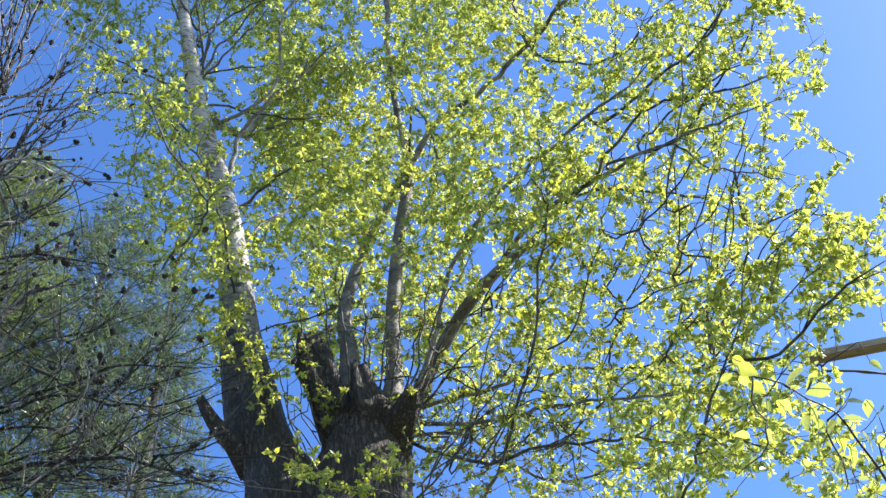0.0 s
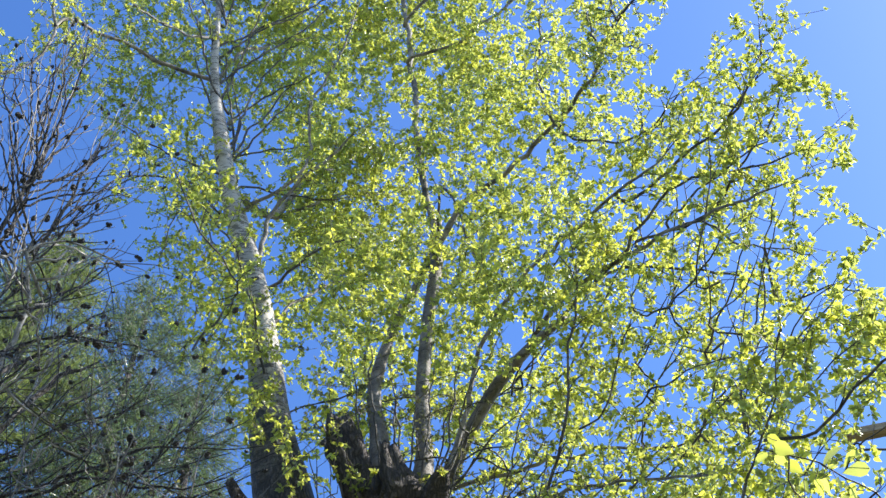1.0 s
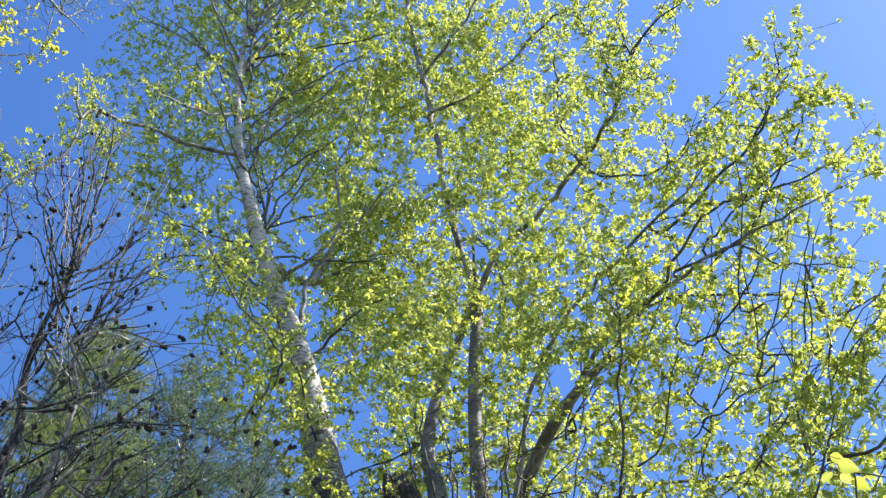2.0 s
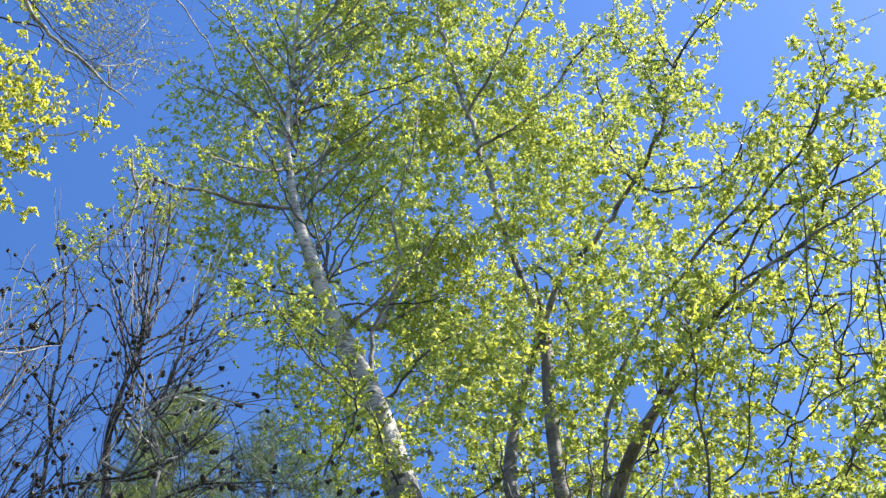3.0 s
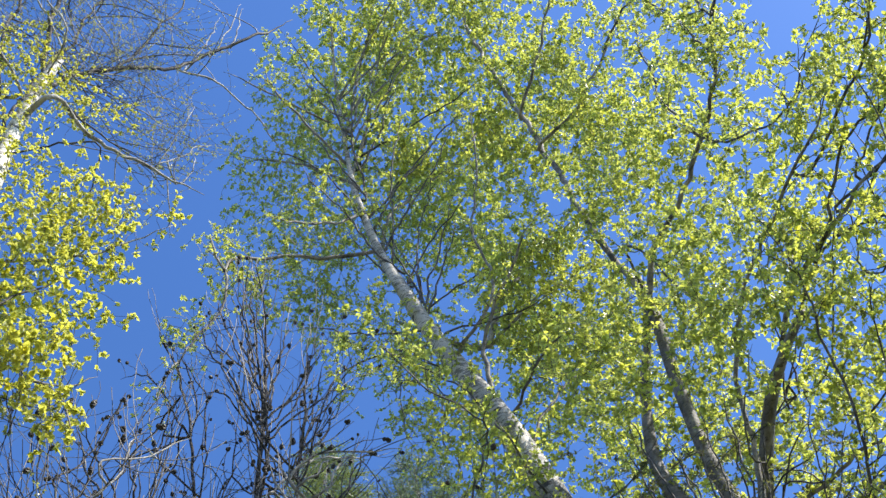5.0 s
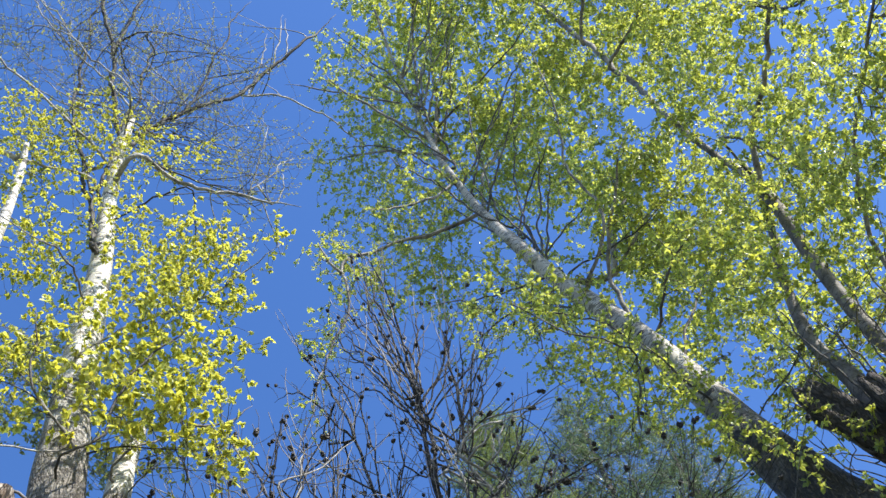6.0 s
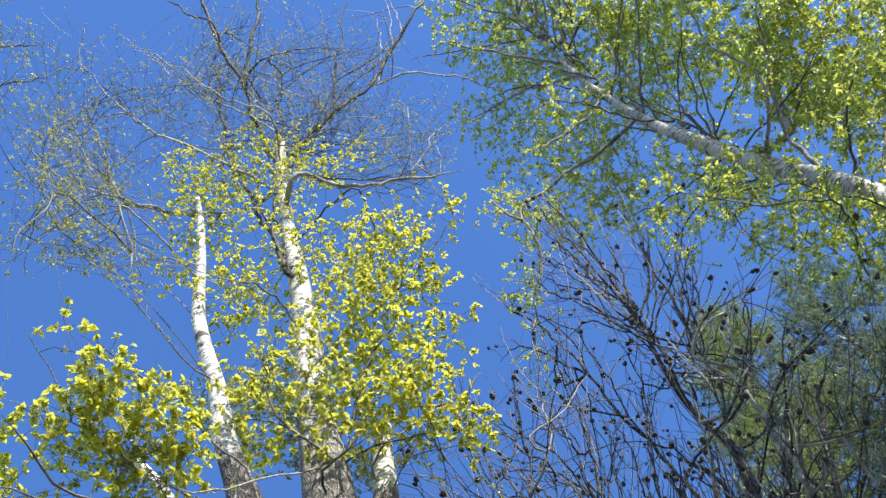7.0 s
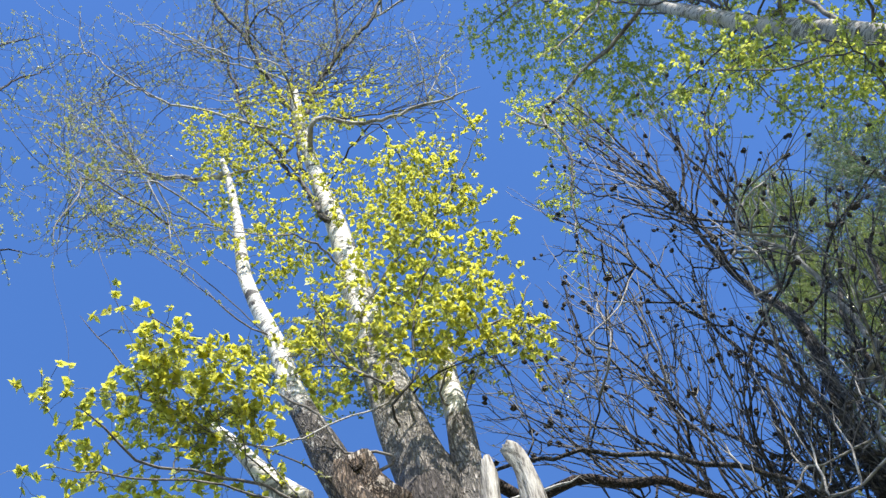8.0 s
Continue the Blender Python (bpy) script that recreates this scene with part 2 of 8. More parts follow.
def thin_tubes(paths, radii, sides=3):
    """All the twigs of a tree as one set of vertices and faces."""
    vs, fs, base = [], [], 0
    ang = np.linspace(0, 2 * math.pi, sides, endpoint=False)
    for p, r in zip(paths, radii):
        t = np.gradient(p, axis=0)
        t /= np.linalg.norm(t, axis=1)[:, None] + 1e-9
        s = np.cross(t, (0.37, 0.21, 0.9))
        s /= np.linalg.norm(s, axis=1)[:, None] + 1e-9
        u = np.cross(t, s)
        ring = p[:, None] + r[:, None, None] * (np.cos(ang)[None, :, None] * s[:, None] + np.sin(ang)[None, :, None] * u[:, None])
        n = len(p)
        vs.append(ring.reshape(-1, 3))
        a = base + np.arange(n - 1)[:, None] * sides + np.arange(sides)[None]
        b = base + np.arange(n - 1)[:, None] * sides + (np.arange(sides)[None] + 1) % sides
        fs.append(np.stack([a, b, b + sides, a + sides], -1).reshape(-1, 4))
        base += n * sides
    return np.vstack(vs), np.vstack(fs)


# one leaf: stalk, then a folded, drooping egg-shaped blade with a drawn-out tip; x runs along it
BLADE = np.array([(0, 0.012, 0), (0, -0.012, 0), (0.30, 0, 0.02), (0.62, 0, -0.05), (0.90, 0, -0.12), (1.32, 0, -0.30),
                  (0.46, 0.26, 0.06), (0.72, 0.33, 0.03), (1.00, 0.20, -0.09), (0.46, -0.26, 0.06), (0.72, -0.33, 0.03), (1.00, -0.20, -0.09)])
PLAIN = np.array([(0, 0.012, 0), (0, -0.012, 0), (0.26, 0, 0.02), (0.68, 0, -0.06), (1.26, 0, -0.26), (0.44, 0.29, 0.07), (0.84, 0.28, -0.01), (0.44, -0.29, 0.07), (0.84, -0.28, -0.01)])
STAR = BLADE * (1, 1.25, 1) - np.array((0.22, 0, 0)) * (BLADE[:, :1] > 0.05)          # leaves on short stalks, in rosettes
STAR_PLAIN = PLAIN * (1, 1.25, 1) - np.array((0.22, 0, 0)) * (PLAIN[:, :1] > 0.05)
PLAIN_FACES = [(2, 4, 6, 5), (2, 7, 8, 4)]
BLADE_FACES = [(0, 2, 1), (2, 3, 6), (3, 7, 6), (3, 4, 7), (4, 8, 7), (4, 5, 8), (2, 9, 3), (3, 9, 10), (3, 10, 4), (4, 10, 11), (4, 11, 5)]


def blades(rows, shape, shape_faces):
    """Many leaves as one mesh, from rows of (origin, 3 x 3 axes times size)."""
    o, ax = rows
    v = o[:, None] + np.einsum("kc,ncd->nkd", shape, ax)
    f = np.asarray(shape_faces)[None] + (np.arange(len(o)) * len(shape))[:, None, None]
    return v.reshape(-1, 3), f.reshape(-1, len(shape_faces[0]))


class Tree:
    """Collects limbs and crown parts of one tree, then grows twigs and leaves and links its meshes under an Empty at its foot."""

    def __init__(self, name, foot, label, seed, bark, twig, leaf, leaf_size, per_metre, limb_bark=None, bare="buds", droop=0.35, bud_leaf=None):
        self.rng = np.random.default_rng(seed)
        self.root = tagged(new(name), label=label, category="tree")
        self.root.location = foot
        self.foot = np.array(foot, float)
        self.bark, self.twig, self.leaf, self.size, self.per_metre = bark, twig, leaf, leaf_size, per_metre
        self.limb_bark, self.bare, self.droop, self.bud_leaf = limb_bark or bark, bare, droop, bud_leaf
        self.nodes, self.ways, self.girth = [], [], []
        self.rate = ((0, 20), (1, 1))                        # how full the crown is, by height
        self.scale = ((3, 6.6, 16.6), (1.12, 1.12, 0.62))    # leaf size by height
        self.across = ((-9, 9), (1, 1))                      # and by how far west it hangs
        self.stalks = []                                     # of single large leaves
        self.thin_bark = None                                # bark of branches under an inch thick
        self.spray, self.buds, self.star = None, 0.5, False
        self.leafy, self.bared, self.stout, self.short, self.bud, self.sleeve, self.gaps, self.naked, self.gap_wide = [], [], 1.0, 0.2, 0.021, 0.0, [], [], 0.09

    def keep(self, path, radii):
        t = np.gradient(path, axis=0)
        self.nodes.append(path)
        self.ways.append(t / (np.linalg.norm(t, axis=1)[:, None] + 1e-9))
        self.girth.append(radii)


def bole(tree, name, *rings, material=None, label=""):
    """A trunk, stem or stub through rings of (x, y, z, radius)."""
    c = spline(rings, 0.07)
    big = max(r[3] for r in rings)
    broken = name in ("broken_stub", "cut_stump")
    v, f = tube(c[:, :3], c[:, 3], 22 if big > 0.1 else 14, 0.6 if broken else (0.3 if material is BARK_OLD else 0.16), seed=len(tree.nodes) * 3.7, jag=0.8 if broken else 0.0)
    mesh_object(name, v - tree.foot, f, material or tree.bark, tree.root, label=label)
    if not broken:
        tree.keep(c[:, :3], c[:, 3])


def limb(tree, r0, r1, *points, material=None, kind="limb"):
    """A branch that tapers from r0 to r1 through the points."""
    points = [np.array(q, float) for q in points]
    if tree.nodes:                                       # grow out of the nearest older wood below
        wood = np.vstack(tree.nodes)
        away = np.linalg.norm(wood - points[0], axis=1)
        best = int((away + 0.5 * np.maximum(0, wood[:, 2] - points[0][2])).argmin())
        if 0.02 < away[best] < 1.3:
            points.insert(0, wood[best])
    p = spline(points, 0.06)
    s = np.linspace(0, 1, len(p))[:, None]
    wob = np.cumsum(tree.rng.normal(0, 0.009, p.shape), axis=0)
    p = p + (wob - wob[-1] * s) * np.minimum(1, 4 * s)
    r = (r0 + (r1 - r0) * s[:, 0] ** 0.8) * np.minimum(1, 0.25 + (1 - s[:, 0]) * 4)
    v, f = tube(p, r, 9 if r0 > 0.012 else 6, 0.12, seed=len(tree.nodes) * 1.3)
    mesh_object(kind, v - tree.foot, f, material or (tree.limb_bark if r0 > 0.0125 or tree.thin_bark is None else tree.thin_bark), tree.root)
    if kind == "shoot":                                  # long bare shoots
        tree.naked.append(len(tree.nodes))
    tree.keep(p, r)


TO_SUN = np.array((math.sin(SUN_AZ) * math.cos(SUN_EL), math.cos(SUN_AZ) * math.cos(SUN_EL), math.sin(SUN_EL)))


def leafy(tree, centre, radius, count):
    tree.leafy.append((centre, radius, max(1, round(count * float(np.interp(centre[2], *tree.rate))))))


def bare(tree, centre, radius, count):
    tree.bared.append((centre, radius, count))


def in_gap(tree, places, share=1.0):
    """Which places lie in the crown's openings, through which the sun reaches the trunk."""
    inside = np.zeros(len(places), dtype=bool)
    for spot in tree.gaps:
        away = places - np.array(spot)
        reach = away @ TO_SUN
        inside |= (reach > 0.12) & (np.linalg.norm(away - reach[:, None] * TO_SUN, axis=1) < tree.gap_wide * share)
    return inside


WHORL = 6                                                # leaves on one short spur


def grow(tree, single=None, limit=300, cone_every=0.0):
    """Twigs from the limbs into the crown's leafy and bare parts, then the leaves, buds or cones on them. single: which leaves, by their
    place in the plan, are objects of their own."""
    rng = tree.rng
    aims = []
    for kind, parts in ((1, tree.leafy), (0, tree.bared)):
        for c, r, n in parts:
            d = rng.normal(size=(n, 3))
            d *= (r * 1.05 * rng.random(n) ** (1 / 3) / np.linalg.norm(d, axis=1))[:, None]
            if kind:                                     # shoots stand in clumps
                heart = rng.integers(0, max(1, n // 5), n)
                d = d[heart] + rng.normal(0, min(0.085, r * 0.35), (n, 3))
            aims += [(*(np.array(c) + q), kind) for q in d]
    if tree.sleeve:                                      # short leafy shoots all along the thin branches
        for number, (path, girth) in enumerate(zip(tree.nodes, tree.girth)):
            if number in tree.naked:
                continue
            for q in path[(girth < 0.013) & (rng.random(len(path)) < tree.sleeve)]:
                d = rng.normal(size=3)
                aims.append((*(q + d / np.linalg.norm(d) * rng.uniform(0.03, 0.12)), 1))
    aims = np.array(aims)
    pos, way, gir = np.vstack(tree.nodes), np.vstack(tree.ways), np.concatenate(tree.girth)
    near = np.array([((pos - a[:3]) ** 2).sum(1).min() for a in aims])
    aims = aims[np.argsort(near)]
    room = len(pos) + len(aims) * 24
    P, D, G = np.zeros((room, 3)), np.zeros((room, 3)), np.zeros(room)
    used = len(pos)
    P[:used], D[:used], G[:used] = pos, way, gir
    paths, radii, places = [], [], []
    for x, y, z, kind in aims:
        q = np.array((x, y, z))
        far = np.sqrt(((P[:used] - q) ** 2).sum(1))
        if kind:
            i = int((far + 0.35 * np.maximum(0, P[:used, 2] - z)).argmin())
        else:
            cost = np.abs(far - rng.uniform(0.12, 0.5)) + 1.5 * np.maximum(0, P[:used, 2] - z + 0.18)
            i = int(rng.choice(np.argpartition(cost, 220)[:220]))
        gap = q - P[i]
        L = float(np.linalg.norm(gap))
        if L < tree.short:
            out = gap / (L + 1e-6) + D[i] * 0.6 + rng.normal(0, 0.5, 3)
            gap = out / np.linalg.norm(out) * rng.uniform(1.0, 1.8) * tree.short
            q, L = P[i] + gap, float(np.linalg.norm(gap))
        n = int(min(22, max(4, L / 0.055)))
        s = np.linspace(0, 1, n)[:, None]
        bend = D[i] * 0.55 + gap / L * 0.6 + rng.normal(0, 0.22 if kind else 0.15, 3)
        c1 = P[i] + bend * L * 0.42
        c2 = q - gap * (0.3 if kind else 0.2) + np.array((0, 0, (0.10 if kind else -0.22) * L)) + rng.normal(0, 0.07, 3) * L
        p = (1 - s) ** 3 * P[i] + 3 * s * (1 - s) ** 2 * c1 + 3 * s**2 * (1 - s) * c2 + s**3 * q
        p[1:-1] += rng.normal(0, 0.005 if kind else 0.003, (n - 2, 3))
        if tree.gaps and in_gap(tree, p, 0.45).any():
            continue
        r0 = min(G[i] * 0.75, (0.0019 + 0.005 * L) * tree.stout)
        r = r0 + (0.0011 * tree.stout - r0) * s[:, 0] ** 0.9
        paths.append(p)
        radii.append(r)
        t = np.gradient(p, axis=0)
        t /= np.linalg.norm(t, axis=1)[:, None] + 1e-9
        P[used:used + n - 1], D[used:used + n - 1], G[used:used + n - 1] = p[1:], t[1:], r[1:]
        used += n - 1
        places.append((p, t, L, kind))
    tips, tip_ways = [], []
    if tree.spray:                                       # short upswept side twigs along the bare branches, with cones at their ends
        every, least, most = tree.spray
        for path, way, girth in zip(tree.nodes, tree.ways, tree.girth):
            s = np.concatenate([[0], np.cumsum(np.linalg.norm(np.diff(path, axis=0), axis=1))])
            at = s[-1] * 0.22
            while at < s[-1]:
                i = int(np.searchsorted(s, at))
                at += every * rng.uniform(0.5, 1.6)
                if girth[i] > 0.03:
                    continue
                side = np.cross(way[i], rng.normal(size=3))
                side /= np.linalg.norm(side)
                L = rng.uniform(least, most) * (0.5 + 0.5 * rng.random())
                u = np.linspace(0, 1, 7)[:, None]
                out = way[i] * 0.9 + side * 0.75 + np.array((0, 0, 0.12))
                p = path[i] + out * L * u + (way[i] * 0.55 - side * 0.30 + np.array((0, 0, 0.25))) * L * u**2 + np.cumsum(rng.normal(0, 0.007, (7, 3)), axis=0) * u
                paths.append(p)
                r0 = min(girth[i] * 0.75, 0.0046)
                radii.append(np.linspace(r0, 0.0021, 7))
                if rng.random() < 0.42:
                    k = 1.0 if rng.random() < 0.7 else rng.uniform(0.4, 0.9)
                    tips += [p[int(6 * k)] + rng.normal(0, 0.006, 3) for _ in range(rng.integers(1, 3))]
                    tip_ways += [p[-1] - p[-2]] * (len(tips) - len(tip_ways))
    v, f = thin_tubes(paths, radii)
    mesh_object("brushwood", v - tree.foot, f, tree.twig, tree.root, kind="stuff")
    where, along, small = [], [], []
    for p, t, L, kind in places:
        run = min(L, 0.62)
        m = max(3 if kind else 2, int(run * tree.per_metre / WHORL))
        k = np.repeat(1 - (rng.random(m) ** 1.15) * run / L, WHORL)
        k[:WHORL] = 1.0
        m = len(k)
        x = k * (len(p) - 1)
        i = np.minimum(x.astype(int), len(p) - 2)
        u = (x - i)[:, None]
        where.append(p[i] * (1 - u) + p[i + 1] * u)
        along.append(t[i])
        small.append(np.full(m, kind))
    where, along, small = np.vstack(where), np.vstack(along), np.concatenate(small)
    n = len(where)
    spur = np.repeat(rng.normal(size=(n // WHORL + 1, 3)), WHORL, axis=0)[:n]          # leaves sit in rosettes on short spurs
    spur = spur * 0.55 + along * 0.35 + np.array((0.12, -0.05, 0.45))
    spur /= np.linalg.norm(spur, axis=1)[:, None] + 1e-9
    side = np.cross(spur, rng.normal(size=(n, 3)))
    side /= np.linalg.norm(side, axis=1)[:, None] + 1e-9
    lean = rng.uniform(0.05, 0.75, n)[:, None]
    x = side + spur * lean - np.array((0, 0, tree.droop * 0.45)) + rng.normal(0, 0.12, (n, 3))
    x /= np.linalg.norm(x, axis=1)[:, None]
    y = np.cross(spur + rng.normal(0, 0.38, (n, 3)), x)
    y /= np.linalg.norm(y, axis=1)[:, None] + 1e-9
    size = tree.size * rng.uniform(0.6, 1.12, n) * np.repeat(rng.uniform(0.7, 1.15, n // WHORL + 1), WHORL)[:n]
    size *= np.interp(where[:, 2], *tree.scale) * np.interp(where[:, 0], *tree.across)
    ax = np.stack([x, y, np.cross(x, y)], 1) * size[:, None, None]
    o = where - tree.foot
    full = small > 0.5
    full = np.where(in_gap(tree, where), -1, full)
    full, thin = full == 1, full == 0
    if full.any():
        chosen = np.zeros(n, dtype=bool)
        if single is not None:
            chosen = full & np.array([single(*w) for w in where])
            chosen[np.flatnonzero(chosen)[limit:]] = False
            one = bpy.data.meshes.new("leaf")
            one.from_pydata((STAR if tree.star else BLADE).tolist(), [], BLADE_FACES)
            one.materials.append(tree.leaf)
            one.polygons.foreach_set("use_smooth", np.ones(len(one.polygons), dtype=bool))
            for i in np.flatnonzero(chosen):
                ob = new("leaf", one)
                ob.parent = tree.root
                ob.matrix_basis = Matrix.Translation(o[i]) @ Matrix(ax[i].T.tolist()).to_4x4()
        rest = full & ~chosen
        if rest.any():
            v, f = blades((o[rest], ax[rest]), STAR_PLAIN if tree.star else PLAIN, PLAIN_FACES)
            mesh_object("foliage", v, f, tree.leaf, tree.root, kind="stuff")
    if thin.any():
        cones = thin & (rng.random(n) < cone_every)
        buds = thin & ~cones & (rng.random(n) < tree.buds)
        if buds.any():
            v, f = blades((o[buds], ax[buds] / tree.size * tree.bud), PLAIN, PLAIN_FACES)
            mesh_object("bud_foliage", v, f, tree.bud_leaf or LEAF_SMALL, tree.root, smooth=False, kind="stuff")
        if cones.any():
            oct_v, oct_f = pod()
            where_c, ax_c = o[cones], ax[cones] / tree.size * 0.018
            if tips:
                x = np.array(tip_ways) / np.linalg.norm(tip_ways, axis=1)[:, None] + rng.normal(0, 0.5, (len(tips), 3))
                x /= np.linalg.norm(x, axis=1)[:, None]
                y = np.cross(x, (0.2, 0.9, 0.4))
                y /= np.linalg.norm(y, axis=1)[:, None]
                big = rng.uniform(0.020, 0.034, len(tips))[:, None, None]
                where_c = np.vstack([where_c, np.array(tips) - tree.foot])
                ax_c = np.concatenate([ax_c, np.stack([x, y, np.cross(x, y)], 1) * big])
            v, f = blades((where_c, ax_c), oct_v, oct_f)
            mesh_object("dry_fruit", v, f, CONE, tree.root, smooth=False, kind="stuff")


def big_leaf(tree, base, tip, roll):
    """One large leaf on its stalk, from the nearest twig; roll: how far it is turned about its midrib, in degrees."""
    a, b = Vector(base), Vector(tip)
    wood = np.vstack(tree.nodes)
    joint = wood[int(np.linalg.norm(wood - np.array(base), axis=1).argmin())]
    x = b - a
    y = Matrix.Rotation(radians(roll), 3, x) @ x.cross(Vector((0.0, -0.45, 0.9))).cross(x).cross(x)
    size = x.length / 0.95
    ax = Matrix([x.normalized(), y.normalized(), x.cross(y).normalized()]).transposed() * size
    mesh = bpy.data.meshes.get("large_leaf")
    if mesh is None:
        mesh = bpy.data.meshes.new("large_leaf")
        mesh.from_pydata((BLADE - np.array((0.34, 0, 0))).tolist(), [], BLADE_FACES[1:])
        mesh.materials.append(tree.leaf)
        mesh.polygons.foreach_set("use_smooth", np.ones(len(mesh.polygons), dtype=bool))
    ob = new("leaf", mesh)
    ob.parent = tree.root
    ob.matrix_basis = Matrix.Translation(a - Vector(tree.foot)) @ ax.to_4x4()
    p = np.linspace(joint, np.array(base), 5)
    p[1:4, 2] -= 0.004
    tree.stalks.append(p)


def pod():
    """A small scaly egg: three rings between two tips, on a short stalk."""
    v = [(0, 0, 0)]
    for x, r in ((0.25, 0.32), (0.6, 0.46), (0.95, 0.34)):
        v += [(x, r * math.cos(a + x * 2), r * math.sin(a + x * 2)) for a in np.linspace(0, 2 * math.pi, 6, endpoint=False)]
    v.append((1.25, 0, 0))
    f = [(0, 1 + (j + 1) % 6, 1 + j) for j in range(6)]
    for k in range(2):
        for j in range(6):
            a, b = 1 + k * 6 + j, 1 + k * 6 + (j + 1) % 6
            f += [(a, b, b + 6), (a, b + 6, a + 6)]
    f += [(13 + j, 13 + (j + 1) % 6, 19) for j in range(6)]
    return np.array(v), f


# ---- ground ----
rows_g = 60
gx = np.sign(np.linspace(-1, 1, rows_g)) * np.abs(np.linspace(-1, 1, rows_g)) ** 3 * 1500
gy, gx2 = np.meshgrid(gx, gx)
gz = np.array([[0.12 * noise.noise(Vector((a * 0.3, b * 0.3, 0))) if abs(a) + abs(b) > 14 else 0.0 for a, b in zip(ra, rb)] for ra, rb in zip(gx2, gy)])
gi = np.arange(rows_g - 1)[:, None] * rows_g + np.arange(rows_g - 1)[None]
gf = np.stack([gi, gi + rows_g, gi + rows_g + 1, gi + 1], -1).reshape(-1, 4)
tagged(mesh_object("ground", np.stack([gx2, gy, gz], -1).reshape(-1, 3), gf, GROUND), label="rough green meadow soil under the trees", category="ground", kind="structure")

# ---- large leafy poplar with a leaning pale trunk and a rugged stool of stems ----
A = Tree("poplar_tree", (-0.72, 3.72, 0), "leafy spring poplar with pale trunk and rugged dark stool", 11, BARK_A, TWIG, LEAF, 0.029, 185, BARK_LIMB)
A.rate = ((5, 7, 9, 11, 14), (1.12, 1.12, 1.08, 0.95, 0.75))
A.thin_bark = smooth_bark("brown_branch_bark", (0.03, 0.026, 0.023), (0.085, 0.075, 0.068), (0.19, 0.175, 0.16))
A.across = ((-1.7, -1.2), (0.72, 1.0))
A.scale = ((4, 7, 10, 14), (0.95, 0.95, 1.05, 1.25))
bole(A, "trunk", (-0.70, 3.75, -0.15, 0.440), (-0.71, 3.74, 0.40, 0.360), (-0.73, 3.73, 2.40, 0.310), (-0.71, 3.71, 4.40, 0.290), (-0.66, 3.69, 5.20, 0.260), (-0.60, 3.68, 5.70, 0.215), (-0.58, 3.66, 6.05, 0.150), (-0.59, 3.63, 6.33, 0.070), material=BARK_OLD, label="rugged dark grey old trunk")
bole(A, "trunk", (-0.72, 3.79, 5.06, 0.154), (-0.83, 3.70, 5.32, 0.198), (-0.91, 3.62, 5.54, 0.202), (-0.95, 3.59, 5.74, 0.174), (-1.02, 3.56, 5.92, 0.156), (-1.11, 3.50, 6.31, 0.140), (-1.16, 3.42, 6.72, 0.116), (-1.19, 3.30, 7.12, 0.091), (-1.23, 3.17, 7.56, 0.083), (-1.31, 3.03, 8.04, 0.074), (-1.41, 2.85, 8.56, 0.064), (-1.48, 2.61, 9.20, 0.052), (-1.53, 2.49, 9.67, 0.040), (-1.54, 2.34, 10.08, 0.031), (-1.53, 2.16, 10.75, 0.026), (-1.43, 1.91, 11.68, 0.020), (-1.31, 1.65, 12.88, 0.016), (-1.05, 1.28, 13.26, 0.010))
bole(A, "stool", (-0.62, 3.69, 5.42, 0.212), (-0.58, 3.68, 5.73, 0.235), (-0.56, 3.66, 5.91, 0.198), (-0.57, 3.65, 6.09, 0.124), (-0.58, 3.62, 6.32, 0.074), (-0.60, 3.59, 6.52, 0.055), material=BARK_OLD)
bole(A, "stem", (-0.59, 3.64, 6.16, 0.082), (-0.60, 3.60, 6.40, 0.063), (-0.60, 3.56, 6.65, 0.049), (-0.61, 3.51, 6.90, 0.039), (-0.54, 3.45, 7.19, 0.033), (-0.42, 3.39, 7.51, 0.029), (-0.27, 3.31, 7.74, 0.022), (-0.17, 3.24, 7.93, 0.016), (-0.07, 3.14, 8.19, 0.010), material=BARK_POLE)
bole(A, "stem", (-0.52, 3.75, 5.91, 0.086), (-0.45, 3.67, 6.02, 0.083), (-0.38, 3.64, 6.37, 0.051), (-0.36, 3.59, 6.70, 0.042), (-0.32, 3.50, 7.01, 0.040), (-0.25, 3.39, 7.37, 0.038), (-0.15, 3.26, 7.81, 0.038), (-0.11, 3.17, 8.11, 0.036), material=BARK_POLE)
bole(A, "stem", (-0.46, 3.79, 5.97, 0.058), (-0.32, 3.72, 6.20, 0.045), (-0.15, 3.56, 6.40, 0.039), (0.08, 3.35, 6.56, 0.034), (0.33, 3.13, 6.57, 0.025), (0.47, 3.01, 6.51, 0.018), material=BARK_POLE)
bole(A, "broken_stub", (-0.58, 3.76, 5.63, 0.096), (-0.62, 3.62, 5.87, 0.101), (-0.68, 3.51, 6.09, 0.083), (-0.72, 3.48, 6.27, 0.079), (-0.77, 3.45, 6.43, 0.090), (-0.79, 3.42, 6.58, 0.060), material=BARK_OLD)
bole(A, "broken_stub", (-0.57, 3.77, 5.62, 0.083), (-0.52, 3.61, 5.88, 0.117), (-0.48, 3.47, 6.00, 0.078), (-0.51, 3.46, 6.13, 0.057), (-0.53, 3.43, 6.29, 0.038), material=BARK_OLD)
bole(A, "broken_stub", (-0.55, 3.77, 5.62, 0.083), (-0.43, 3.64, 5.86, 0.106), (-0.34, 3.52, 5.92, 0.061), (-0.29, 3.46, 6.00, 0.042), (-0.27, 3.45, 6.05, 0.028), material=BARK_OLD)
